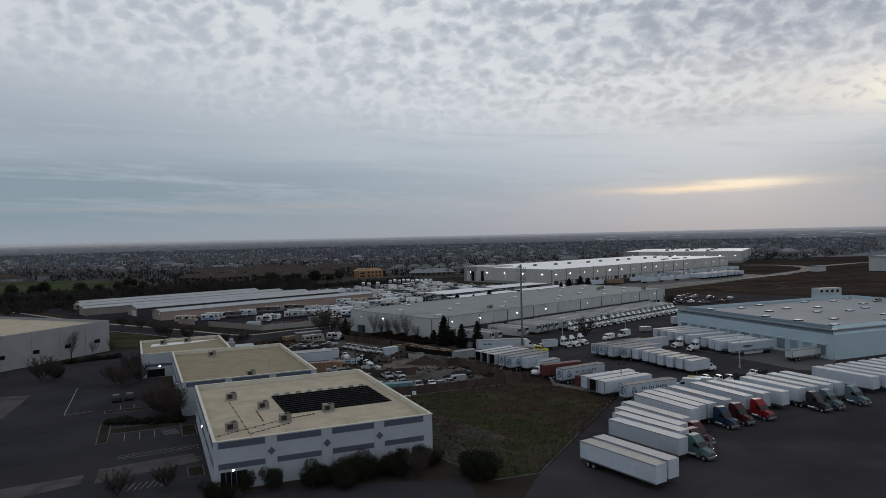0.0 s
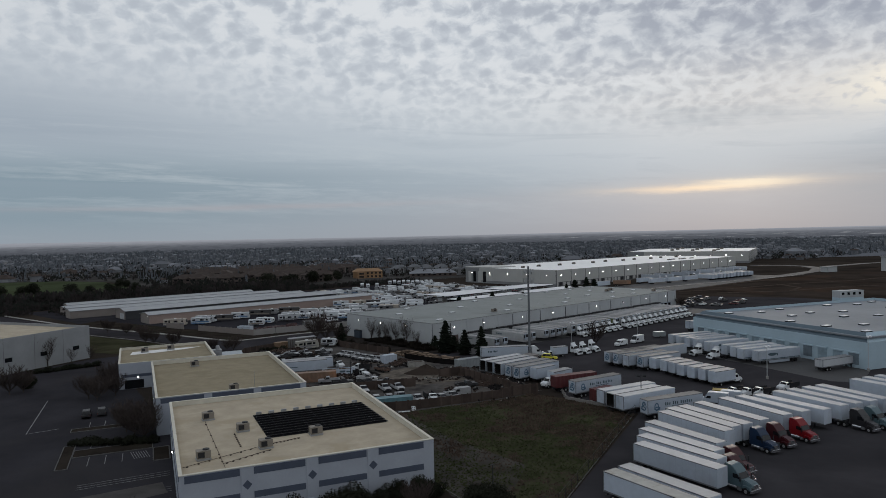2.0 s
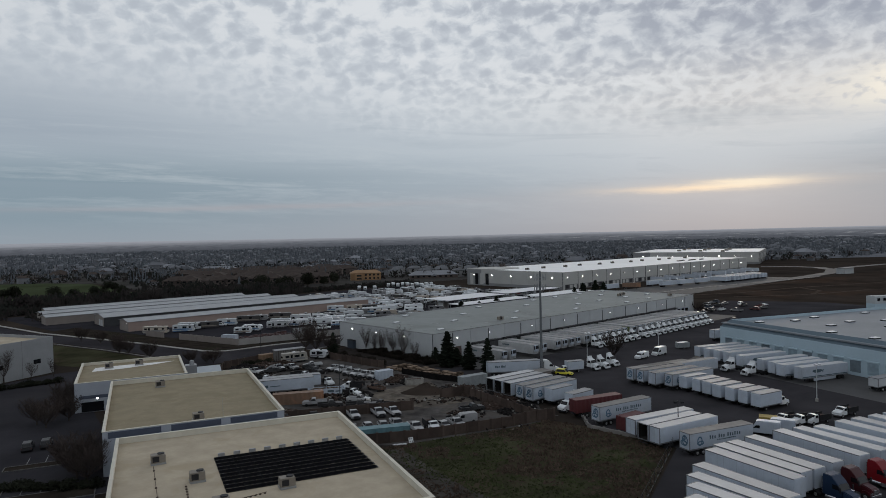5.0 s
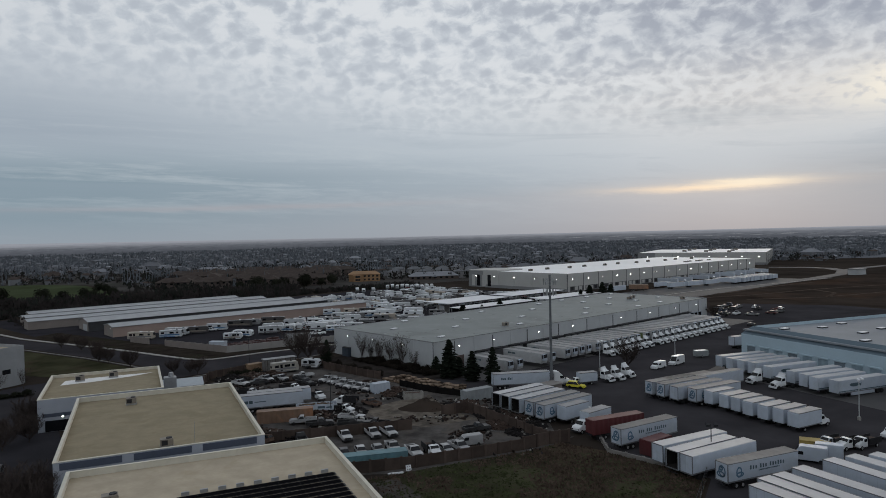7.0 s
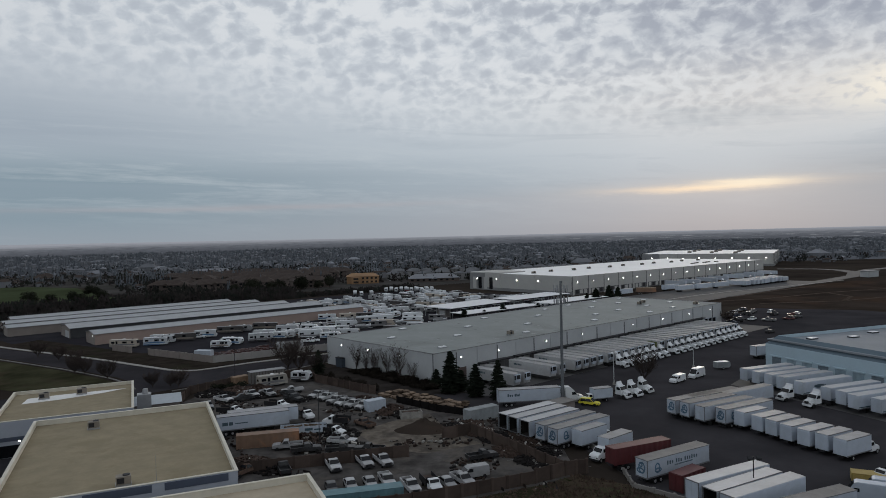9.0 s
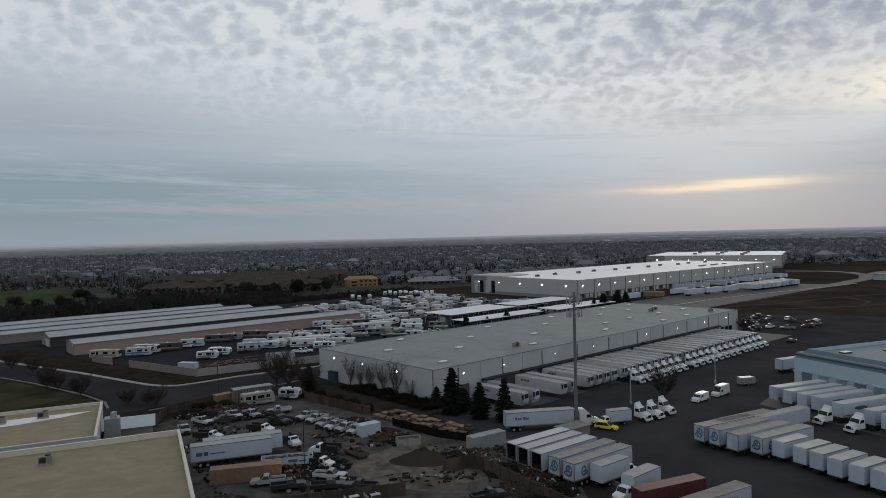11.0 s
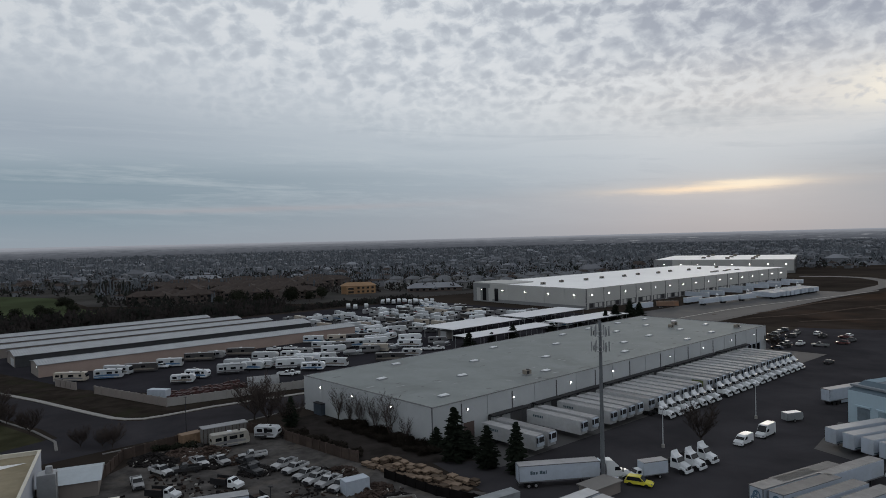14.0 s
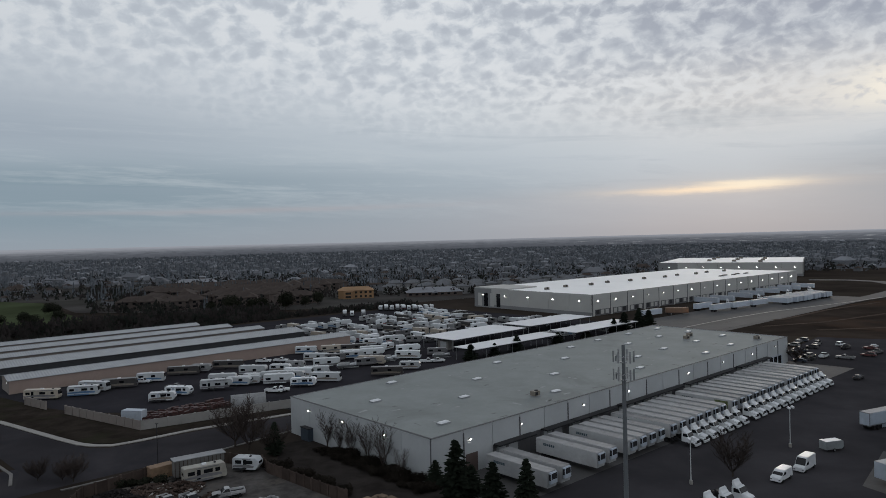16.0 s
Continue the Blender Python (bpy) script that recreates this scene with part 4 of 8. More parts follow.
shed(-205.8, 389.5, 40.9, 127.8, 10.6, 3.9, 4.8, M_TAUPE, "narrow storage row with a metal roof")
shed(-214.5, 408.5, 40.9, 113.2, 9.6, 3.9, 4.8, M_TAUPE, "narrow storage row with a metal roof")
wall_lamp(pose(-139.6, 342.3, 0, 0, 0, 40.9) @ pose(0, 1.6, 3.6, 0, 0, -90))


def carport(x, y, turn, w, d):
    root = thing("carport", "open steel carport with a flat pale metal roof", "carport", "vehicle carports", at=pose(x, y, 0, 0, 0, turn))
    part("roof", B().box(0, w, 0, d, 4.8, 5.0), M_CARP, root)
    for y in (0, d - 0.12):
        part("fascia", B().box(0, w, y, y + 0.12, 4.35, 4.8), M_DARKST, root)
    for k in range(int(w / 7) + 1):
        for y in (1.0, d - 1.2):
            part("post", B().box(0.3 + k * (w - 0.8) / int(w / 7), 0.5 + k * (w - 0.8) / int(w / 7), y, y + 0.2, 0, 4.8), M_STEEL, root)


carport(2.8, 401.0, 43.5, 45.0, 19.8)
carport(9.9, 376.0, 42, 50.7, 11.2)
carport(37.8, 437.4, 42, 47.0, 17.0)
carport(54.0, 413.4, 42, 47.5, 13.6)
kiosk = thing("storage_office", "small pale office hut under the carport", "hut", at=pose(2.8, 401.0, 0, 0, 0, 43.5) @ pose(2.2, 9, 0))
part("wall", B().box(0, 3.5, -3, 3, 0, 3.6), M_FENCEW, kiosk)
part("door", B().box(-0.05, 0, -2.2, 1.4, 0.2, 3.3), M_TILT, kiosk)

# patches, puddles and scraps on the grey roof
random.seed(51)
for nm, mt, lb, n_ in (("roof_patches", mat("pale_roof_patch", (0.27, 0.285, 0.285), 0.8, var=0.2, spec=0.2), "pale repair patches on the grey warehouse roof", 70), ("roof_stains", mat("dark_roof_patch", (0.13, 0.142, 0.142), 0.7, var=0.25, spec=0.3), "dark damp patches on the grey warehouse roof", 46)):
    b = B()
    for _ in range(n_):
        s_, v_ = random.uniform(3, NL - 3), 1.2 + (ND - 4) * random.random() ** 1.8
        L_, w_ = random.uniform(0.4, 2.6), random.uniform(0.2, 0.8)
        a = random.choice((0, 0, 90)) + random.uniform(-12, 12)
        b.obox(DOCKSIDE @ pose(s_, v_, NH - 0.1, 0, 0, a), L_, w_, 0.012)
    tagged(part(nm, b, mt), lb, "roof patch", kind="stuff")

rd = B()
ribbon(rd, [(100, 431), (116, 444), (162, 479), (217, 526), (285, 581), (328, 621), (352, 660), (360, 698), (350, 722), (322, 736)], 11, 0.0, 0.1)
ribbon(rd, [(350, 656), (384, 692), (440, 728), (560, 760)], 10, 0.0, 0.09)
tagged(part("road_bend", rd, mat("pale_road", (0.052, 0.050, 0.051), 0.85, var=0.15, scale=0.1)), "pale concrete road bending round the earth field", "road", kind="structure")
tk = B()
for line in ([(150, 452), (185, 462), (232, 488), (300, 512), (380, 560)], [(168, 436), (215, 440), (262, 462), (330, 470), (400, 500)], [(215, 440), (232, 462), (232, 488)], [(140, 470), (172, 476), (215, 512), (262, 542)]):
    ribbon(tk, line, 2.4, 0.0, 0.075)
tagged(part("wheel_track", tk, mat("packed_earth_track", (0.075, 0.058, 0.047), 0.95, var=0.4, scale=0.2, fine=1.5, spec=0.0)), "pale wheel tracks across the bare earth field", "track", kind="structure")
kl = B()
ribbon(kl, [(112, 453), (126, 465.3), (154, 489), (181.5, 509), (220, 531.5), (258, 554), (296, 580)], 1.1, 0.0, 0.16)
tagged(part("kerb_court", kl, M_CONC), "pale concrete kerb between the truck court and the road", "kerb", kind="structure")
METRIC = {ob for ob in scene.objects if ob not in begun and ob.parent is None}
sheet("dock_apron_south", [(69, 226), (84, 244), (110.5, 186), (98, 170), (92, 172)], 0.055, M_APRON, "pale concrete dock apron", "concrete")

# a metal shed and a machine behind the flex buildings
sh = thing("metal_shed", "small shed with a pale blue-grey metal roof", "shed", at=pose(-66, 213, 0, 0, 0, FLEX))
part("wall", B().box(-6, 5, -5, 4, 0, 2.6), M_TAUPE, sh)
part("roof", B().add([(-6.5, -5.5, 2.6), (5.5, -5.5, 2.6), (5.5, 4.5, 2.6), (-6.5, 4.5, 2.6), (-6.5, -0.5, 3.6), (5.5, -0.5, 3.6)], [(0, 1, 5, 4), (2, 3, 4, 5), (1, 2, 5), (3, 0, 4), (3, 2, 1, 0)]),
     mat("pale_metal_roof", (0.36, 0.40, 0.43), 0.5, metal=0.2, var=0.08), sh)
dc = thing("dust_collector", "tall grey galvanised dust collector", "machine", at=pose(-65, 205.6, 0, 0, 0, FLEX))
part("hopper", B().box(-1.3, 1.3, -1.3, 1.3, 1.0, 5.4), M_STEEL, dc, bevel=0.05)
for x in (-1.2, 1.2):
    for y in (-1.2, 1.2):
        part("leg", B().tube((x, y, 0), (x, y, 1.0), 0.1, n=6), M_STEEL, dc)
part("duct", B().tube((0.3, 0, 5.4), (0.3, 0, 6.4), 0.6, 0.5, 12), M_STEEL, dc)
part("ladder", B().box(1.3, 1.42, -0.3, 0.3, 0, 5.4), M_STEEL, dc)

# ---- fences ----
def post_wall(name, pts, h, t, material, label, post=3.2, piece="panel"):
    root = thing(name, label, "fence")
    for (x0, y0), (x1, y1) in zip(pts, pts[1:]):
        d = math.hypot(x1 - x0, y1 - y0)
        a = math.degrees(math.atan2(y1 - y0, x1 - x0))
        n_ = max(1, round(d / post))
        for k in range(n_):
            f = (k + 0.5) / n_
            part(piece, B().obox(pose(x0 + (x1 - x0) * f, y0 + (y1 - y0) * f, 0, 0, 0, a), d / n_ - 0.06, t, h), material, root)
        for k in range(n_ + 1):
            f = k / n_
            part("post", B().obox(pose(x0 + (x1 - x0) * f, y0 + (y1 - y0) * f, 0, 0, 0, a), 0.4, t + 0.2, h + 0.12), material, root)
    return root


post_wall("block_wall", [(-119, 302.5), (-109.5, 296)], 2.2, 0.22, M_TAUPE, "taupe block wall with posts round the storage yard")
post_wall("block_wall", [(-101, 290.5), (-73.2, 272.6)], 2.2, 0.22, M_TAUPE, "taupe block wall with posts round the storage yard")
post_wall("block_wall", [(-73.2, 272.6), (-39, 293.5)], 2.2, 0.22, mat("pale_block_wall", (0.27, 0.26, 0.25), 0.9, var=0.1, scale=0.3), "pale plain block wall round the storage yard")
post_wall("board_fence", [(-62, 215), (-64, 229), (-53, 243.5), (-46, 247), (-36.8, 244.2), (-34.6, 240.0), (-21, 227.2), (-17.5, 224.5)], 2.0, 0.1, M_WOODW, "brown board fence round the salvage yard", 2.4, "board_panel")
post_wall("board_fence", [(-37, 168.5), (-7, 176.6), (-7.5, 178.2)], 2.0, 0.12, M_WOODW, "brown board fence inside the salvage yard", 2.4, "board_panel")
post_wall("board_fence", [(-1, 186), (4.2, 188.8), (18, 165.6), (13, 162.6)], 2.2, 0.12, M_WOODW, "brown board fence inside the salvage yard", 2.4, "board_panel")
post_wall("board_fence", [(18, 165.6), (21.5, 166.6)], 2.2, 0.12, M_WOODW, "brown board fence inside the salvage yard", 2.4, "board_panel")
post_wall("board_fence", [(-22, 150.6), (-5, 154.8), (13, 162.6)], 1.9, 0.12, M_WOODW, "brown board fence beside the grass", 2.4, "board_panel")
post_wall("screen_fence", [(-11.5, 215.4), (-2.5, 206.6), (5.5, 201.8)], 1.5, 0.08, mat("black_screen_cloth", (0.013, 0.012, 0.012), 1.0, var=0.3, scale=0.5, spec=0.0), "black cloth screen fence before the timber stacks", 2.6, "cloth_panel")
post_wall("low_wall", [(11, 196), (21, 187), (27.6, 174), (27, 160), (38, 148.5)], 0.7, 0.3, M_FENCEW, "low dirty concrete wall at the edge of the yard", 3.0)
net = thing("wire_fence", "thin wire mesh fence on steel posts", "fence")
wp = [(38.3, 146.8), (15.2, 101), (7.3, 98)]
for (x0, y0), (x1, y1) in zip(wp, wp[1:]):
    d = math.hypot(x1 - x0, y1 - y0)
    for k in range(int(d / 3) + 1):
        f = k / int(d / 3)
        part("post", B().tube((x0 + (x1 - x0) * f, y0 + (y1 - y0) * f, 0), (x0 + (x1 - x0) * f, y0 + (y1 - y0) * f, 1.9), 0.035, n=5), M_DARKST, net)
    for z in (0.15, 0.6, 1.05, 1.5, 1.88):
        part("wire", B().tube((x0, y0, z), (x1, y1, z), 0.012 if z < 1.8 else 0.03, n=4), M_DARKST, net)

# ---- mast and yard lamps ----
tower = thing("phone_mast", "tall grey steel phone mast with two rings of antennas", "mast", at=pose(25.4, 210.3, 0))
M_MAST = mat("dull_mast_steel", (0.12, 0.13, 0.14), 0.6, metal=0.2, var=0.15)
part("pole", B().tube((0, 0, 0), (0, 0, 26.5), 0.37, 0.24, 18), M_MAST, tower, smooth=False)
part("base", B().box(-0.9, 0.9, -0.9, 0.9, 0, 0.3), M_CONC, tower)
for zc in (24.9, 22.4):
    ringp = part("platform", B().tube((0, 0, zc - 0.9), (0, 0, zc - 0.75), 0.5, 0.5, 12), M_STEEL, tower)
    for k in range(3):
        a0 = radians(20 + 120 * k)
        ux, uy = math.cos(a0), math.sin(a0)
        tx, ty = -uy, ux
        part("arm", B().tube((0.4 * ux, 0.4 * uy, zc), (1.1 * ux, 1.1 * uy, zc), 0.06, n=6).tube((0.4 * ux, 0.4 * uy, zc - 0.9), (1.1 * ux, 1.1 * uy, zc), 0.04, n=6)
             .tube((1.1 * ux - 1.0 * tx, 1.1 * uy - 1.0 * ty, zc), (1.1 * ux + 1.0 * tx, 1.1 * uy + 1.0 * ty, zc), 0.05, n=6), M_STEEL, ringp)
        for o in (-0.95, 0.0, 0.95):
            part("antenna", B().obox(pose(1.15 * ux + o * 0.85 * tx, 1.15 * uy + o * 0.85 * ty, zc - 0.8, 0, 0, math.degrees(a0)), 0.12, 0.24 if o else 0.14, 1.6 if o else 0.9), M_STEEL if o else M_MAST, ringp)
eq = thing("equipment_shelter", "flat-roofed grey equipment shelter at the mast's foot", "shelter", at=pose(23.8, 205.6, 0, 0, 0, 38))
part("wall", B().box(-3, 3, -1.6, 1.6, 0, 1.8), M_TAUPE, eq)
part("roof", B().box(-3.3, 3.3, -1.9, 1.9, 1.8, 1.95), M_FENCEW, eq)


def yard_lamp(x, y, h, turn=30, lit=False):
    root = thing("yard_lamp", "white steel yard lamp post with twin floodlights", "street lamp", "yard lamps", at=pose(x, y, 0, 0, 0, turn))
    part("base", B().tube((0, 0, 0), (0, 0, 0.7), 0.3, 0.3, 12), M_CONC, root)
    part("pole", B().tube((0, 0, 0.7), (0, 0, h), 0.1, 0.07, 10), M_TILT, root)
    part("crossbar", B().tube((-0.7, 0, h), (0.7, 0, h), 0.05, n=6), M_TILT, root)
    for o in (-0.6, 0.6):
        part("floodlight", B().obox(pose(o, -0.15, h + 0.02, 25, 0, 0), 0.5, 0.6, 0.28), M_CARP, root)


yard_lamp(41.3, 228.8, 7.6)
yard_lamp(68.0, 248.0, 7.6)
yard_lamp(78.7, 176.1, 7.6)
yard_lamp(107.3, 182.5, 8.5)
dl = thing("floodlight_pole", "dark pole with floodlights at the yard's edge", "street lamp", at=pose(41.2, 152.5, 0))
part("pole", B().tube((0, 0, 0), (0, 0, 6.6), 0.09, 0.07, 8), M_DARKST, dl)
for o in (-0.6, 0.6):
    part("floodlight", B().obox(pose(o, -0.2, 6.3, 30, 0, 0), 0.6, 0.5, 0.4), M_DARKST, dl)
for x, y, h in ((7.1, 109, 3.2), (-58, 246, 8), (-24, 186.5, 9)):
    up = thing("utility_pole", "thin dark steel utility pole", "pole", at=pose(x, y, 0))
    part("pole", B().tube((0, 0, 0), (0, 0, h), 0.09, 0.06, 8), M_DARKST, up)
    part("cap", B().box(-0.3, 0.3, -0.12, 0.12, h, h + 0.12), M_DARKST, up)


# ---- vehicles: each kind is built once, front towards +x ----
def wheel(root, x, y, r=0.5, w=0.28, name="wheel", rim=True):
    s = 1 if y > 0 else -1
    t = part(name, B().tube((x, y - w / 2, r), (x, y + w / 2, r), r, r, 14), M_RUBBER, root, bevel=0.03)
    if rim:
        part("rim", B().tube((x, y + s * w / 2 - s * 0.02, r), (x, y + s * (w / 2 + 0.02), r), r * 0.58, r * 0.5, 10), M_RIM, t)
    return t


def axle(root, x, y, r=0.5, w=0.28):
    """Two wheels on one axle, for vehicles that stay far off."""
    b = B()
    for s in (-1, 1):
        b.tube((x, s * y - w / 2, r), (x, s * y + w / 2, r), r, r, 12)
    return part("axle", b.box(x - 0.07, x + 0.07, -y + w / 2, y - w / 2, r - 0.07, r + 0.07), M_RUBBER, root)


def trailer(label, L=14.6, skin=None, top=4.1, cooler=False, emblem=False, stripe=False, hollow=False, roof=None, skirt=False, group="semi trailers", panelled=False, lite=False, doors=True, far=False):
    root = thing("semi_trailer", label, "trailer", group)
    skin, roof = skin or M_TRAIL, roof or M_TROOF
    x0, x1, y, z0 = -L / 2, L / 2, 1.29, 1.15
    if hollow:
        body = part("body", B().box(x0, x1, -y, -y + 0.06, z0, top - 0.04).box(x0, x1, y - 0.06, y, z0, top - 0.04).box(x1 - 0.06, x1, -y + 0.06, y - 0.06, z0, top - 0.04), skin, root)
        part("floor", B().box(x0, x1 - 0.06, -y + 0.06, y - 0.06, z0, z0 + 0.1), M_VOID, root)
        part("lining", B().box(x0 + 0.2, x1 - 0.1, -y + 0.07, -y + 0.1, z0 + 0.1, top - 0.1).box(x0 + 0.2, x1 - 0.1, y - 0.1, y - 0.07, z0 + 0.1, top - 0.1), M_VOID, root)
        for s in (-1, 1):
            part("door", B().box(x0 - 0.05, x0 + 1.2, s * (y + 0.05) - 0.03, s * (y + 0.05) + 0.03, z0, top - 0.1), skin, root, "door swung open")
    else:
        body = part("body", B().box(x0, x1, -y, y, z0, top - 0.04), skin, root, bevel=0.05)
        for s in (-1, 1) if doors else ():
            door = part("door", B().box(x0 - 0.05, x0, s * 0.62 - 0.6, s * 0.62 + 0.6, z0 + 0.1, top - 0.15), skin, root)
    part("roof", B().box(x0 + 0.05, x1 - 0.05, -y + 0.05, y - 0.05, top - 0.04, top), roof, root)
    for s in (-1, 1):
        if not lite:
            part("top_rail", B().box(x0, x1, s * y - 0.035, s * y + 0.035, top - 0.12, top + 0.015), M_RAIL, root)
        if not far:
            part("bottom_rail", B().box(x0, x1, s * y - 0.03, s * y + 0.03, z0 - 0.02, z0 + 0.2), M_RAIL, root)
        if panelled:
            seams = B()
            k = x0 + 1.22
            while k < x1 - 0.5:
                seams.box(k - 0.02, k + 0.02, s * (y + 0.004) - 0.006, s * (y + 0.004) + 0.006, z0 + 0.2, top - 0.12)
                k += 1.22
            part("seams", seams, M_SEAM, body)
        if skirt:
            part("side_skirt", B().box(x0 + 4.2, x1 - 4.0, s * 1.2 - 0.03, s * 1.2 + 0.03, 0.35, z0), skin, root)
        if stripe:
            part("stripe", B().box(x0 + 0.2, x1 - 0.2, s * (y + 0.005) - 0.006, s * (y + 0.005) + 0.006, z0 + 0.28, z0 + 0.5), M_INK, root)
        if emblem:
            sg = B()
            for w0, w1 in ((0.30, 0.42), (0.44, 0.56), (0.58, 0.83)):
                for k in range(int((w1 - w0) * L / 0.55)):
                    a = x0 + w0 * L + k * 0.55
                    sg.box(a, a + 0.30, s * (y + 0.005) - 0.006, s * (y + 0.005) + 0.006, 2.62, 3.28 - 0.08 * (k % 3))
            part("lettering", sg, M_INK, root, "dark bars of lettering")
            sg = B()
            for k in range(18):
                a = x0 + 0.42 * L + k * 0.25
                sg.box(a, a + 0.17, s * (y + 0.005) - 0.006, s * (y + 0.005) + 0.006, 2.2, 2.4)
            part("small_lettering", sg, M_INK, root)
            em = B()
            for cx, cz, rx, rz in ((x0 + 2.2, 2.55, 0.62, 0.85), (x0 + 2.35, 2.2, 0.8, 0.42)):
                ring_ = [(cx + rx * math.cos(q * math.pi / 7), s * (y + 0.012), cz + rz * math.sin(q * math.pi / 7)) for q in range(14)]
                em.add(ring_ + [(cx + (rx - 0.26) * math.cos(q * math.pi / 7), s * (y + 0.012), cz + (rz - 0.26) * math.sin(q * math.pi / 7)) for q in range(14)],
                       [(q, (q + 1) % 14, 14 + (q + 1) % 14, 14 + q) for q in range(14)])
            part("emblem", em, M_INKB, root, "round blue emblem")
    if stripe:
        for s in (-1, 1):
            part("emblem", B().add([(x1 - 5.2 + 1.7 * math.cos(q * math.pi / 8), s * (y + 0.012), 2.75 + (0.62 if math.sin(q * math.pi / 8) > 0 else 0.25) * math.sin(q * math.pi / 8) + 0.12 * math.cos(q * math.pi / 4)) for q in range(16)] + [(x1 - 7.4, s * (y + 0.012), 3.2), (x1 - 7.2, s * (y + 0.012), 2.3), (x1 - 6.6, s * (y + 0.012), 2.75)], [tuple(range(16)), (16, 17, 18)]), M_INK, root, "dark leaping emblem")
    if emblem:
        em = B()
        for cy, cz, rx, rz in ((-0.1, 2.7, 0.75, 0.95), (0.15, 2.2, 0.85, 0.5), (0.1, 3.1, 0.4, 0.4)):
            em.add([(x0 - 0.085, cy + rx * math.cos(q * math.pi / 7), cz + rz * math.sin(q * math.pi / 7)) for q in range(14)]
                   + [(x0 - 0.085, cy + (rx - 0.26) * math.cos(q * math.pi / 7), cz + (rz - 0.26) * math.sin(q * math.pi / 7)) for q in range(14)],
                   [(q, (q + 1) % 14, 14 + (q + 1) % 14, 14 + q) for q in range(14)])
        part("rear_emblem", em, M_INKB, root, "blue emblem on the doors")
    if doors:
        part("rear_frame", B().box(x0 - 0.09, x0, -y - 0.02, -y + 0.12, z0 - 0.1, top).box(x0 - 0.09, x0, y - 0.12, y + 0.02, z0 - 0.1, top).box(x0 - 0.09, x0, -y + 0.12, y - 0.12, top - 0.14, top)
             .box(x0 - 0.09, x0, -y + 0.12, y - 0.12, z0 - 0.1, z0 + 0.08), M_RAIL, root)
    if not lite:
        part("underride_guard", B().box(x0, x0 + 0.1, -1.1, 1.1, 0.45, 0.58).box(x0, x0 + 0.1, -0.6, -0.5, 0.58, z0).box(x0, x0 + 0.1, 0.5, 0.6, 0.58, z0), M_DARKST, root)
    part("bogie", B().box(x0 + 1.0, x0 + 4.2, -0.6, 0.6, 0.55, z0), M_DARKST, root)
    for ax in (1.7, 3.0):
        if lite:
            axle(root, x0 + ax, 0.98, 0.5, 0.55)
            continue
        for s in (-1, 1):
            wheel(root, x0 + ax, s * 0.98, 0.5, 0.55)
    for s in () if far else (-1, 1):
        part("landing_leg", B().box(x1 - 3.2, x1 - 3.0, s * 0.75 - 0.1, s * 0.75 + 0.1, 0.0, z0), M_DARKST, root)
    if cooler:
        u = part("cooling_unit", B().box(x1, x1 + 0.55, -1.0, 1.0, 1.9, 3.95), M_TRAIL, root, "white cooling unit", bevel=0.12)
        part("grille", B().box(x1 + 0.55, x1 + 0.58, -0.7, 0.7, 2.75, 3.8), M_BLACKP, u)
        part("side_grille", B().box(x1 + 0.12, x1 + 0.46, -1.02, 1.02, 2.6, 3.7), M_BLACKP, u)
    return root


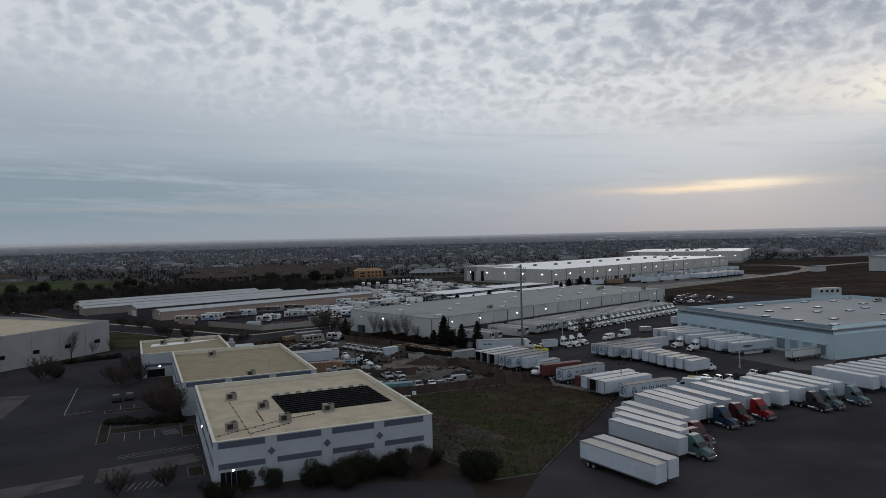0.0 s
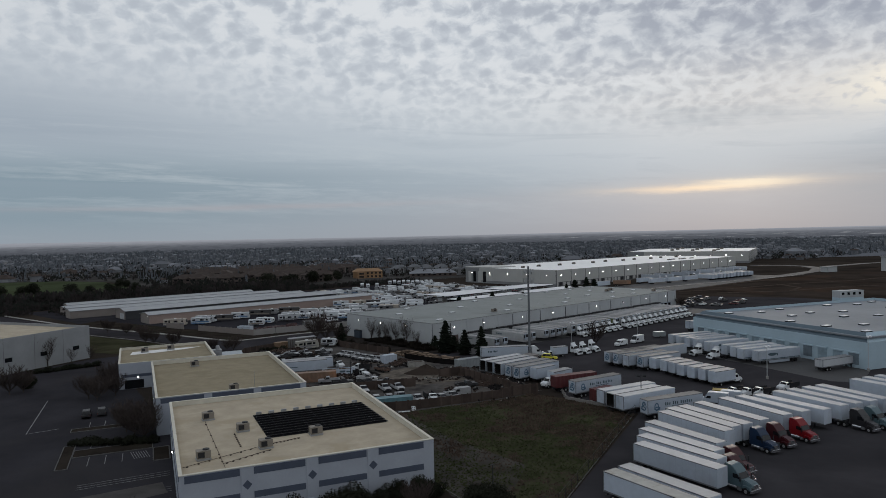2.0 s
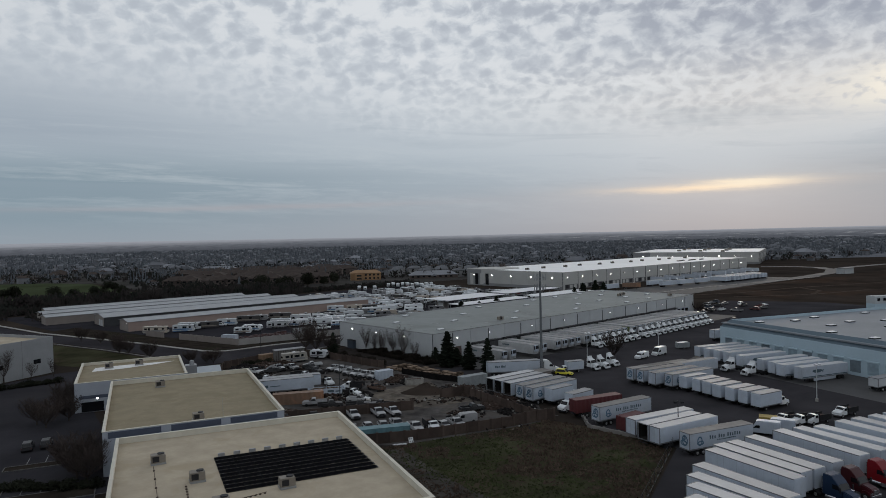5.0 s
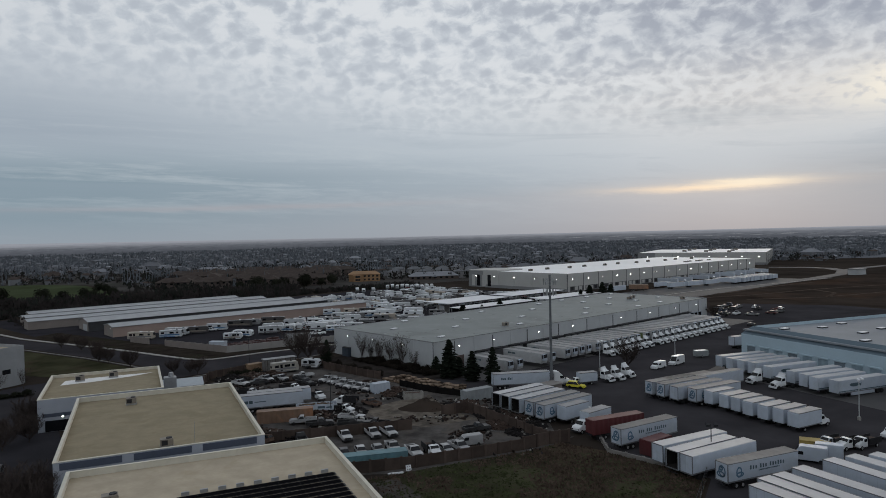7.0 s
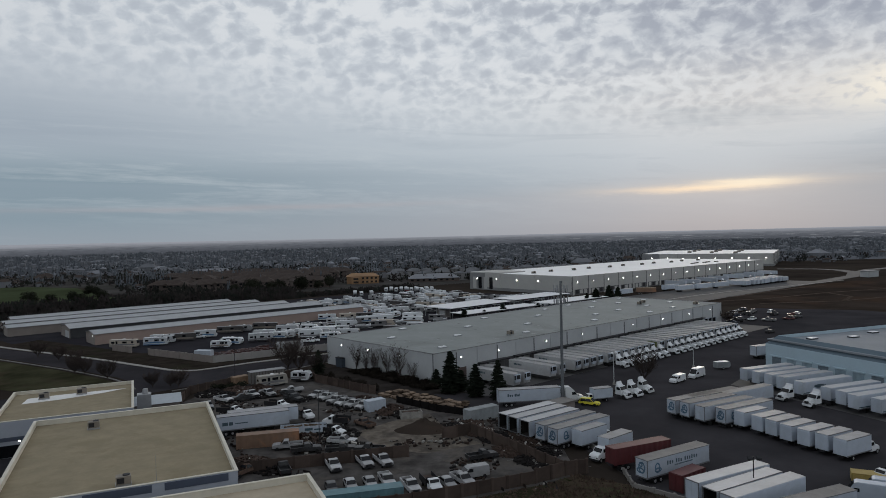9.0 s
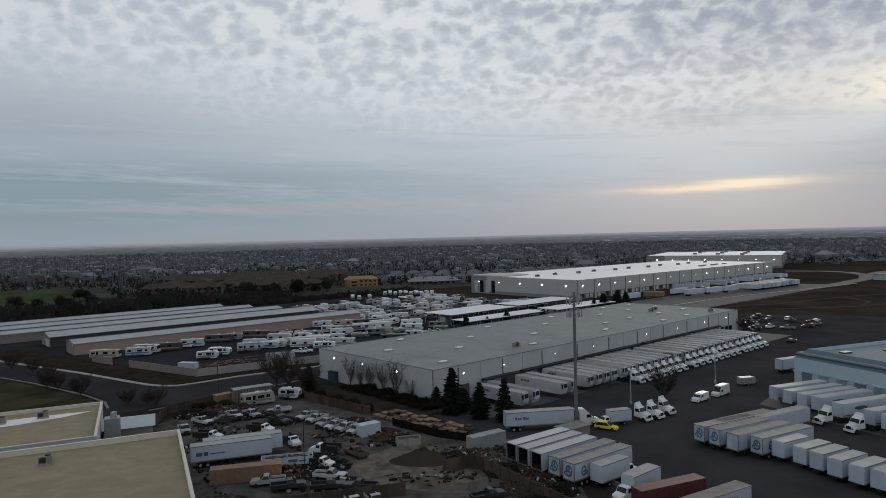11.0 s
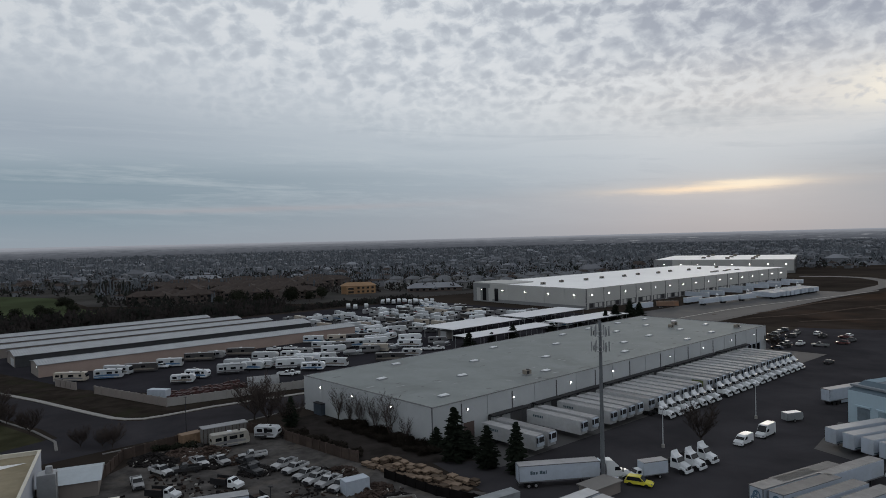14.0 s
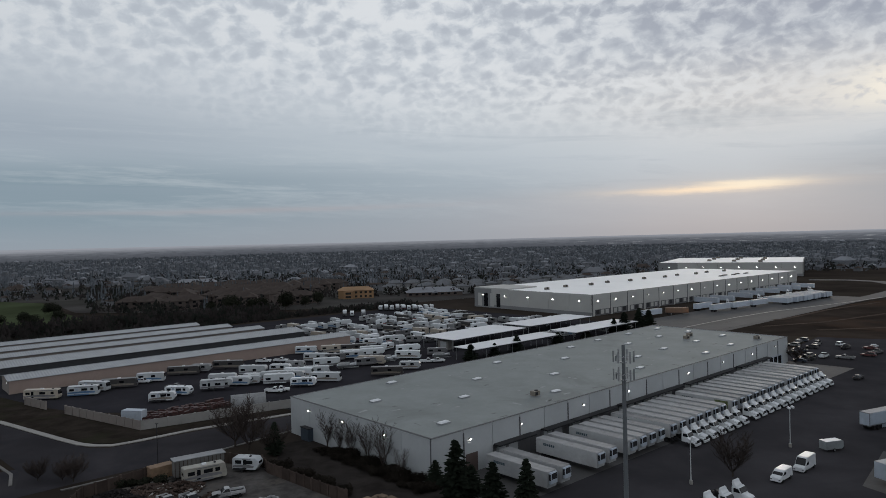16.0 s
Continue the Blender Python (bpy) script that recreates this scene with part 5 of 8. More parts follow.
def tractor(label, paint, sleeper=True, group="semi tractors"):
    root = thing("semi_tractor", label, "truck", group)
    n0 = 3.7
    back = -0.9 if sleeper else 0.4
    top = 3.95 if sleeper else 3.0
    prof = [(back, 0.95), (n0 - 1.75, 0.95), (n0 - 1.75, 2.05), (n0 - 2.35, 2.95), (n0 - 2.6, 3.2), (n0 - 3.3, top - 0.1), (back + 0.15, top), (back, top - 0.2)] if sleeper else \
           [(back, 0.95), (n0 - 1.55, 0.95), (n0 - 1.55, 1.95), (n0 - 2.05, 2.85), (n0 - 2.4, top), (back + 0.1, top), (back, top - 0.15)]
    cab = part("cab", B().side(prof, -1.2, 1.2, 0.12), paint, root, bevel=0.07)
    if not sleeper:
        part("roof_fairing", B().side([(back, 3.0), (n0 - 2.5, 3.0), (n0 - 2.9, 3.45), (back + 0.25, 3.95), (back, 3.9)], -1.05, 1.05, 0.15), paint, root, bevel=0.08)
    hood = part("hood", B().side([(n0 - 1.75, 0.95), (n0 - 0.05, 0.95), (n0, 1.3), (n0 - 0.25, 1.7), (n0 - 1.0, 1.9), (n0 - 1.75, 2.05)], -1.0, 1.0, 0.22), paint, root, bevel=0.12)
    for s in (-1, 1):
        part("fender", B().side([(n0 - 1.75, 0.75), (n0 - 1.5, 1.25), (n0 - 0.95, 1.4), (n0 - 0.3, 1.2), (n0 - 0.1, 0.75), (n0 - 0.4, 0.8), (n0 - 0.9, 1.1), (n0 - 1.35, 0.9)], s * 1.05 - 0.17, s * 1.05 + 0.17), paint, root, bevel=0.05)
        part("headlight", B().box(n0 - 0.2, n0 - 0.02, s * 0.85 - 0.14, s * 0.85 + 0.14, 1.0, 1.25), M_CHROME, root)
        a, c = (n0 - 2.45, n0 - 1.75) if sleeper else (n0 - 2.3, n0 - 1.6)
        part("side_window", B().side([(a - 0.6, 2.1), (c - 0.1, 2.1), (c - 0.5, 2.75), (a - 0.6, 2.75)], s * 1.165 - 0.02, s * 1.165 + 0.02), M_GLASS, cab)
        part("mirror", B().box(n0 - 1.75, n0 - 1.6, s * 1.45 - 0.1, s * 1.45 + 0.1, 1.9, 2.65), M_BLACKP, root) if sleeper else None
        if not sleeper:
            continue
        part("fuel_tank", B().tube((-0.4, s * 0.98, 0.7), (1.3, s * 0.98, 0.7), 0.32, 0.32, 12), M_CHROME, root)
        part("step", B().box(1.4, 2.0, s * 1.05 - 0.15, s * 1.05 + 0.15, 0.4, 0.9), M_RAIL, root)
    w0, w1 = (n0 - 1.78, n0 - 2.3) if sleeper else (n0 - 1.58, n0 - 2.0)
    part("windscreen", B().add([(w0 + 0.03, -1.0, 2.1), (w0 + 0.03, 1.0, 2.1), (w1 + 0.06, 0.92, 2.82), (w1 + 0.06, -0.92, 2.82), (w0 - 0.05, -1.0, 2.1), (w0 - 0.05, 1.0, 2.1), (w1 - 0.03, 0.92, 2.82), (w1 - 0.03, -0.92, 2.82)],
                               [(0, 1, 2, 3), (7, 6, 5, 4), (0, 4, 5, 1), (1, 5, 6, 2), (2, 6, 7, 3), (3, 7, 4, 0)]), M_GLASS, cab)
    part("grille", B().box(n0 - 0.06, n0 + 0.03, -0.55, 0.55, 0.95, 1.55), M_CHROME if sleeper else M_BLACKP, hood)
    part("bumper", B().box(n0 - 0.3, n0 + 0.12, -1.15, 1.15, 0.4, 0.9), M_CHROME if sleeper else paint, root, bevel=0.06)
    part("frame_rail", B().box(-3.7, n0 - 0.6, -0.45, -0.3, 0.7, 0.95).box(-3.7, n0 - 0.6, 0.3, 0.45, 0.7, 0.95), M_DARKST, root)
    part("fifth_wheel", B().tube((-2.6, 0, 0.95), (-2.6, 0, 1.12), 0.5, 0.45, 12), M_DARKST, root)
    if not sleeper:
        axle(root, n0 - 0.95, 1.02, 0.5, 0.3)
        axle(root, -1.95, 0.95, 0.5, 0.58)
        axle(root, -3.2, 0.95, 0.5, 0.58)
    for s in (-1, 1) if sleeper else ():
        wheel(root, n0 - 0.95, s * 1.02, 0.5, 0.3)
        for ax in (-1.95, -3.2):
            wheel(root, ax, s * 0.95, 0.5, 0.58)
        part("exhaust_pipe", B().tube((back - 0.12, s * 0.95, 1.0), (back - 0.12, s * 0.95, 3.4), 0.07, n=8), M_CHROME, root)
    return root


def box_truck(label, L=7.4, group="box trucks", colour=None):
    root = thing("box_truck", label, "truck", group)
    x1 = L / 2 + 1.0
    x0 = x1 - L
    part("box", B().box(x0 - 1.4, x1 - 1.6, -1.25, 1.25, 1.05, 3.85), colour or M_TRAIL, root, bevel=0.05)
    part("box_roof", B().box(x0 - 1.35, x1 - 1.65, -1.2, 1.2, 3.85, 3.9), M_TROOF, root)
    for s in (-1, 1):
        part("top_rail", B().box(x0 - 1.4, x1 - 1.6, s * 1.25 - 0.03, s * 1.25 + 0.03, 3.75, 3.9), M_RAIL, root)
        part("bottom_rail", B().box(x0 - 1.4, x1 - 1.6, s * 1.25 - 0.03, s * 1.25 + 0.03, 1.0, 1.2), M_RAIL, root)
    part("roller_door", B().box(x0 - 1.44, x0 - 1.4, -1.1, 1.1, 1.1, 3.6), M_TRAIL, root)
    cab = part("cab", B().side([(x1 - 1.5, 0.6), (x1 + 1.2, 0.6), (x1 + 1.25, 1.2), (x1 + 1.0, 1.5), (x1 + 0.2, 1.65), (x1 - 0.3, 2.4), (x1 - 1.5, 2.45)], -1.05, 1.05, 0.15), M_WHITE, root, bevel=0.08)
    part("windscreen", B().add([(x1 + 0.2, -0.85, 1.68), (x1 + 0.2, 0.85, 1.68), (x1 - 0.24, 0.8, 2.33), (x1 - 0.24, -0.8, 2.33), (x1 + 0.1, -0.85, 1.68), (x1 + 0.1, 0.85, 1.68), (x1 - 0.34, 0.8, 2.33), (x1 - 0.34, -0.8, 2.33)],
                               [(0, 1, 2, 3), (0, 4, 5, 1), (1, 5, 6, 2), (2, 6, 7, 3), (3, 7, 4, 0)]), M_GLASS, cab)
    for s in (-1, 1):
        part("side_window", B().box(x1 - 1.2, x1 - 0.4, s * 0.97 - 0.03, s * 0.97 + 0.03, 1.65, 2.25), M_GLASS, cab)
        part("headlight", B().box(x1 + 1.12, x1 + 1.26, s * 0.75 - 0.15, s * 0.75 + 0.15, 0.85, 1.1), M_CHROME, root)
        wheel(root, x1 + 0.45, s * 0.95, 0.45, 0.28)
        wheel(root, x0 + 0.6, s * 0.9, 0.45, 0.5)
    part("bumper", B().box(x1 + 1.1, x1 + 1.35, -1.05, 1.05, 0.4, 0.7), M_BLACKP, root)
    part("frame_rail", B().box(x0 - 1.3, x1, -0.45, 0.45, 0.65, 1.0), M_DARKST, root)
    return root


def container(label, paint, L=12.2, h=2.6, z0=0.0, wheels=False, group="shipping containers"):
    root = thing("shipping_container", label, "container", group)
    b = B()
    y = 1.22
    n_ = int(L / 0.28)
    for s in (-1, 1):
        xs = [-L / 2 + 0.1 + k * (L - 0.2) / n_ for k in range(n_ + 1)]
        o = len(b.v)
        for k, xx in enumerate(xs):
            d = y - (0.05 if k % 4 in (1, 2) else 0.0)
            b.v += [(xx, s * d, z0 + 0.15), (xx, s * d, z0 + h - 0.1)]
        for k in range(n_):
            q = (o + 2 * k, o + 2 * k + 2, o + 2 * k + 3, o + 2 * k + 1)
            b.f.append(q if s < 0 else q[::-1])
    part("corrugated_side", b, paint, root)
    part("core", B().box(-L / 2 + 0.05, L / 2 - 0.05, -y + 0.07, y - 0.07, z0 + 0.1, z0 + h - 0.03), paint, root)
    part("roof", B().box(-L / 2, L / 2, -y, y, z0 + h - 0.05, z0 + h), paint, root)
    part("frame", B().box(-L / 2, L / 2, -y, -y + 0.1, z0, z0 + 0.16).box(-L / 2, L / 2, y - 0.1, y, z0, z0 + 0.16), paint, root)
    for ex in (-1, 1):
        for s in (-1, 1):
            part("corner_post", B().box(ex * (L / 2 - 0.07) - 0.07, ex * (L / 2 - 0.07) + 0.07, s * (y - 0.07) - 0.08, s * (y - 0.07) + 0.08, z0, z0 + h + 0.01), paint, root)
    for s in (-1, 1):
        d = part("door", B().box(-L / 2 - 0.02, -L / 2 + 0.06, s * 0.57 - 0.54, s * 0.57 + 0.54, z0 + 0.15, z0 + h - 0.12), paint, root)
    if wheels:
        part("chassis", B().box(-L / 2, L / 2, -0.5, 0.5, z0 - 0.35, z0 - 0.002), M_DARKST, root)
        for ax in (1.6, 2.9):
            for s in (-1, 1):
                wheel(root, -L / 2 + ax, s * 0.95, 0.5, 0.5)
        for s in (-1, 1):
            part("landing_leg", B().box(L / 2 - 3.0, L / 2 - 2.8, s * 0.7 - 0.1, s * 0.7 + 0.1, 0, z0 - 0.3), M_DARKST, root)
    return root


def car(label, paint, kind="sedan", group="parked cars"):
    name = {"sedan": "car", "suv": "car", "pickup": "pickup_truck", "van": "van", "highvan": "van"}[kind]
    root = thing(name, label, name.replace("_", " "), group)
    L, H, w = {"sedan": (4.7, 1.45, 0.9), "suv": (4.8, 1.75, 0.95), "pickup": (5.8, 1.85, 1.0), "van": (5.4, 2.1, 1.0), "highvan": (6.0, 2.7, 1.02)}[kind]
    h = L / 2
    if kind == "pickup":
        body = part("body", B().side([(-h, 0.55), (h - 0.05, 0.5), (h, 1.0), (h - 0.4, 1.15), (h - 1.6, 1.2), (-0.35, 1.2), (-0.35, 0.8), (-h, 0.8)], -w, w, 0.06), paint, root, bevel=0.05)
        part("bed_side", B().box(-h, -0.35, -w, 0.12 - w, 0.8, 1.25).box(-h, -0.35, w - 0.12, w, 0.8, 1.25), paint, root)
        part("bed_liner", B().box(-h + 0.1, -0.4, -w + 0.14, w - 0.14, 0.8, 0.86), M_BLACKP, root)
        part("grille", B().box(h - 0.06, h + 0.02, -w + 0.42, w - 0.42, 0.62, 0.98), M_BLACKP, root)
        part("tailgate", B().box(-h - 0.03, -h + 0.08, -w + 0.12, w - 0.12, 0.75, 1.25), paint, root)
        cabp = [(-0.35, 1.2), (h - 1.6, 1.2), (h - 2.3, H), (-0.2, H)]
    elif kind in ("van", "highvan"):
        body = part("body", B().side([(-h, 0.4), (h - 0.05, 0.4), (h, 0.95), (h - 0.35, 1.2), (h - 0.9, 1.3), (h - 1.75, H - 0.1), (h - 2.1, H), (-h + 0.05, H)], -w, w, 0.08), paint, root, bevel=0.07)
        cabp = None
    else:
        body = part("body", B().side([(-h, 0.45), (h - 0.05, 0.4), (h, 0.7), (h - 0.35, 0.88), (h - 1.35, 0.98), (-h + 0.5, 1.0), (-h + 0.02, 0.95)], -w, w, 0.06), paint, root, bevel=0.07)
        cabp = [(-h + (0.25 if kind == "suv" else 0.55), 0.98), (h - 1.25, 0.97), (h - 2.1, H), (-h + (0.5 if kind == "suv" else 1.35), H)]
    if cabp:
        cab = part("cabin", B().side(cabp, -w + 0.06, w - 0.06, 0.16), paint, root, bevel=0.06)
        zc, zt = cabp[0][1], cabp[2][1]
        k = 0.16
        inner = [(cabp[0][0] + 0.12, zc + 0.06), (cabp[1][0] - 0.22, zc + 0.06), (cabp[2][0] - 0.06, zt - 0.1), (cabp[3][0] + 0.12, zt - 0.1)]
        part("side_glass", B().side(inner, -w + 0.045, w - 0.045, 0.145), M_GLASS, cab)
        fx0, fx1 = cabp[1][0], cabp[2][0]
        part("windscreen", B().add([(fx0 + 0.02, -w + 0.12, zc + 0.03), (fx0 + 0.02, w - 0.12, zc + 0.03), (fx1 + 0.13, w - 0.22, zt - 0.07), (fx1 + 0.13, -w + 0.22, zt - 0.07)], [(0, 1, 2, 3)]), M_GLASS, cab)
        rx0, rx1 = cabp[0][0], cabp[3][0]
        part("rear_glass", B().add([(rx0 - 0.015, -w + 0.2, zc + 0.12), (rx1 - 0.015, -w + 0.27, zt - 0.08), (rx1 - 0.015, w - 0.27, zt - 0.08), (rx0 - 0.015, w - 0.2, zc + 0.12)], [(0, 1, 2, 3)]), M_GLASS, cab)
    else:
        part("windscreen", B().add([(h - 0.86, -w + 0.12, 1.36), (h - 0.86, w - 0.12, 1.36), (h - 1.66, w - 0.18, H - 0.2), (h - 1.66, -w + 0.18, H - 0.2), (h - 0.96, -w + 0.12, 1.36), (h - 0.96, w - 0.12, 1.36), (h - 1.76, w - 0.18, H - 0.2), (h - 1.76, -w + 0.18, H - 0.2)],
                                   [(0, 1, 2, 3), (0, 4, 5, 1), (1, 5, 6, 2), (2, 6, 7, 3), (3, 7, 4, 0)]), M_GLASS, body)
        for s in (-1, 1):
            part("side_window", B().side([(h - 2.4, 1.3), (h - 1.15, 1.3), (h - 1.75, 1.85), (h - 2.4, 1.85)], s * (w - 0.03) - 0.02, s * (w - 0.03) + 0.02), M_GLASS, body)
    if not group.startswith("stored"):
        part("bumper", B().box(h - 0.12, h + 0.06, -w + 0.05, w - 0.05, 0.35, 0.6), M_BLACKP if kind == "pickup" else paint, root)
    for s in (-1, 1):
        if not group.startswith("stored"):
            part("headlight", B().box(h - 0.12, h + 0.01, s * (w - 0.25) - 0.16, s * (w - 0.25) + 0.16, 0.65, 0.8), M_CHROME, root)
        if group.startswith("stored"):
            axle(root, s * (h - 0.97), w - 0.1, 0.36, 0.24)
            continue
        part("tail_light", B().box(-h - 0.03, -h + 0.04, s * (w - 0.12) - 0.07, s * (w - 0.12) + 0.07, 0.7, 0.95), M_CRED, root)
        for wx in (-h + 1.0, h - 0.95):
            wheel(root, wx, s * (w - 0.1), 0.36, 0.24, rim=False)
    return root


def stake_truck(label):
    root = thing("stake_truck", label, "truck", "salvage yard trucks")
    cab = part("cab", B().side([(0.6, 0.5), (3.0, 0.5), (3.05, 1.1), (2.6, 1.3), (2.0, 1.4), (1.4, 2.05), (0.6, 2.05)], -0.98, 0.98, 0.12), M_WHITE, root, bevel=0.06)
    part("windscreen", B().add([(1.98, -0.8, 1.42), (1.98, 0.8, 1.42), (1.45, 0.75, 2.0), (1.45, -0.75, 2.0)], [(0, 1, 2, 3)]), M_GLASS, cab)
    for s in (-1, 1):
        part("side_window", B().box(0.8, 1.5, s * 0.92 - 0.03, s * 0.92 + 0.03, 1.4, 1.9), M_GLASS, cab)
        part("stake_side", B().box(-3.0, 0.4, s * 1.05 - 0.04, s * 1.05 + 0.04, 0.95, 1.9), M_BLACKP, root)
        for wx in (-1.9, 2.2):
            wheel(root, wx, s * 0.88, 0.4, 0.28)
    part("stake_front", B().box(0.36, 0.44, -1.01, 1.01, 0.95, 2.1), M_BLACKP, root)
    part("bed", B().box(-3.0, 0.44, -1.08, 1.08, 0.78, 0.95), M_DARKST, root)
    part("load", B().box(-2.7, 0.1, -0.9, 0.9, 0.95, 1.5, 0.25), M_RUST, root, "heap of scrap")
    part("bumper", B().box(3.0, 3.12, -0.95, 0.95, 0.4, 0.65), M_CHROME, root)
    return root


STRIPES = [mat("tan_stripe", (0.19, 0.165, 0.14), 0.5), mat("blue_stripe", (0.06, 0.14, 0.26), 0.5), mat("grey_stripe", (0.16, 0.16, 0.17), 0.5), mat("maroon_stripe", (0.20, 0.05, 0.05), 0.5)]
M_RV = mat("rv_fibreglass", (0.52, 0.545, 0.57), 0.45, var=0.08, spread=0.28, stain=(0.40, 0.415, 0.43))
M_RVTAN = mat("rv_tan_fibreglass", (0.36, 0.32, 0.27), 0.5, var=0.08, spread=0.12)
M_COVER = mat("vehicle_cover", (0.22, 0.225, 0.23), 0.9, var=0.2, scale=0.8, spread=0.3)


def camper(label, L=7.5, kind="trailer", stripe=0, skin=None, lean=False):
    name = {"trailer": "travel_trailer", "fifth": "fifth_wheel_trailer", "coach": "motorhome"}[kind]
    root = thing(name, label, "motorhome" if kind == "coach" else "caravan", "stored campers")
    h = L / 2
    skin = skin or M_RV
    if kind == "coach":
        prof = [(-h, 0.55), (h - 0.2, 0.45), (h, 0.9), (h - 0.05, 1.6), (h - 0.35, 3.0), (h - 0.6, 3.15), (-h + 0.1, 3.2), (-h, 3.05)]
    elif kind == "fifth":
        prof = [(-h, 0.7), (h - 2.6, 0.7), (h - 2.6, 1.6), (h - 0.5, 1.7), (h, 2.3), (h - 0.1, 3.2), (h - 0.7, 3.6), (-h + 0.2, 3.55), (-h, 3.3)]
    else:
        prof = [(-h, 0.6), (h - 0.7, 0.6), (h, 1.4), (h - 0.05, 2.3), (h - 0.6, 2.95), (-h + 0.25, 3.0), (-h, 2.7)]
    top = max(z for _, z in prof)
    body = part("body", B().side(prof, -1.22, 1.22, 0.04), skin, root, bevel=0.06)
    part("roof_unit", B().box(-0.6, 0.4, -0.35, 0.35, top - 0.02, top + 0.28, 0.08), M_CARP, root)
    if not lean:
        part("roof_vent", B().box(h - 2.3, h - 1.9, -0.25, 0.2, top - 0.02, top + 0.16), M_GLASS, root)
    low = 0.45 if kind == "coach" else 0.6
    # on trailers this dark strip is added as painted shade near the ground
    if not lean:
        part("skirt", B().box(-h + 0.1, h - 2.7, -1.235, 1.235, low - 0.05, low + 0.35), STRIPES[stripe] if kind == "coach" else M_DARKST, root)
    if not lean:
        part("rear_window", B().box(-h - 0.015, -h + 0.1, -0.7, 0.7, 1.7, 2.3), M_GLASS, body)
    band = [(-h + 0.15, 1.1), (h - 1.1, 1.0), (h - 0.9, 1.4), (0.3, 1.7), (-h + 0.15, 1.45)]
    part("stripe", B().side(band, -1.232, 1.232), STRIPES[stripe], body)
    if lean:
        part("window", B().box(-h + 0.7, -h + 2.3, -1.23, 1.23, 1.78, 2.5), M_GLASS, body)
        if lean == 1:
            part("window", B().box(0.2, 1.5, -1.23, 1.23, 1.78, 2.5), M_GLASS, body)
    for s in () if lean else (-1, 1):
        for a, c in ((-h + 0.7, -h + 2.0), (-0.4, 1.3), (h - 2.3, h - 1.4)) if L > 7 else ((-h + 0.7, -h + 2.0), (0.3, 1.6)):
            part("window", B().box(a, c, s * 1.205 - 0.025, s * 1.205 + 0.025, 1.78, 2.5), M_GLASS, body)
    if kind == "coach" and not lean:
        axle(root, h - 1.3, 1.02, 0.45, 0.3)
        axle(root, -h + 2.2, 1.0, 0.45, 0.45)
    else:
        axle(root, -0.8, 1.05, 0.38, 0.25)
    if not lean:
        part("door", B().box(-h + 2.4, -h + 3.1, -1.225, -1.19, 0.75, 2.65), M_GLASS if stripe == 2 else M_TRAIL, body)
    if not lean:
        part("awning", B().tube((-h + 2.2, -1.26, top - 0.28), (h - 1.6, -1.26, top - 0.28), 0.08, n=6), M_RAIL, root)
    if kind == "coach":
        part("windscreen", B().add([(h + 0.01, -1.05, 1.65), (h + 0.01, 1.05, 1.65), (h - 0.27, 1.02, 2.85), (h - 0.27, -1.02, 2.85), (h - 0.1, -1.05, 1.65), (h - 0.1, 1.05, 1.65), (h - 0.38, 1.02, 2.85), (h - 0.38, -1.02, 2.85)],
                                   [(0, 1, 2, 3), (0, 4, 5, 1), (1, 5, 6, 2), (2, 6, 7, 3), (3, 7, 4, 0)]), M_GLASS, body)
    elif lean < 2:
        part("drawbar", B().tube((h - 0.8, 0.5, 0.6), (h + 0.9, 0, 0.6), 0.05, n=6).tube((h - 0.8, -0.5, 0.6), (h + 0.9, 0, 0.6), 0.05, n=6).tube((h + 0.7, 0, 0), (h + 0.7, 0, 0.7), 0.05, n=6), M_DARKST, root)
        part("front_glass", B().box(h - 0.3, h - 0.02, -0.7, 0.7, 1.75, 2.25), M_GLASS, body) if kind == "trailer" else None
    return root


def boat(label):
    root = thing("boat", label, "boat", "stored boats")
    b = B()
    secs = [(-3.2, 1.1, 0.9), (-1, 1.2, 0.85), (1.5, 0.95, 0.9), (3.4, 0.05, 1.35)]
    for x, w, z in secs:
        b.v += [(x, -w, z + 0.7), (x, 0, z - 0.25), (x, w, z + 0.7), (x, 0, z + 0.95)]
    for k in range(3):
        o = 4 * k
        b.f += [(o, o + 4, o + 5, o + 1), (o + 1, o + 5, o + 6, o + 2), (o + 2, o + 6, o + 7, o + 3), (o + 3, o + 7, o + 4, o)]
    b.f += [(0, 1, 2, 3), (15, 14, 13, 12)]
    part("hull", b, M_RV, root)
    part("cover", B().box(-3.0, 1.4, -1.0, 1.0, 1.55, 2.2, 0.35), M_COVER, root)
    part("trailer_frame", B().box(-2.8, 4.2, -0.5, -0.4, 0.4, 0.55).box(-2.8, 4.2, 0.4, 0.5, 0.4, 0.55).box(-1.5, -1.3, -1.0, 1.0, 0.35, 0.6), M_STEEL, root)
    for s in (-1, 1):
        wheel(root, -1.4, s * 1.1, 0.33, 0.22)
    return root


def cargo_trailer(label):
    root = thing("utility_trailer", label, "trailer")
    part("body", B().side([(-2.2, 0.5), (1.9, 0.5), (2.3, 1.0), (2.2, 2.0), (1.9, 2.2), (-2.2, 2.2)], -1.0, 1.0), M_CGREY, root, bevel=0.06)
    part("roof", B().box(-2.15, 1.85, -0.95, 0.95, 2.2, 2.24), M_CARP, root)
    part("drawbar", B().tube((1.9, 0, 0.55), (3.3, 0, 0.55), 0.06, n=6).tube((3.1, 0, 0), (3.1, 0, 0.6), 0.05, n=6), M_DARKST, root)
    for s in (-1, 1):
        wheel(root, -0.2, s * 1.0, 0.36, 0.24)
    return root


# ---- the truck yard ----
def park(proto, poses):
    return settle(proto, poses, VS)


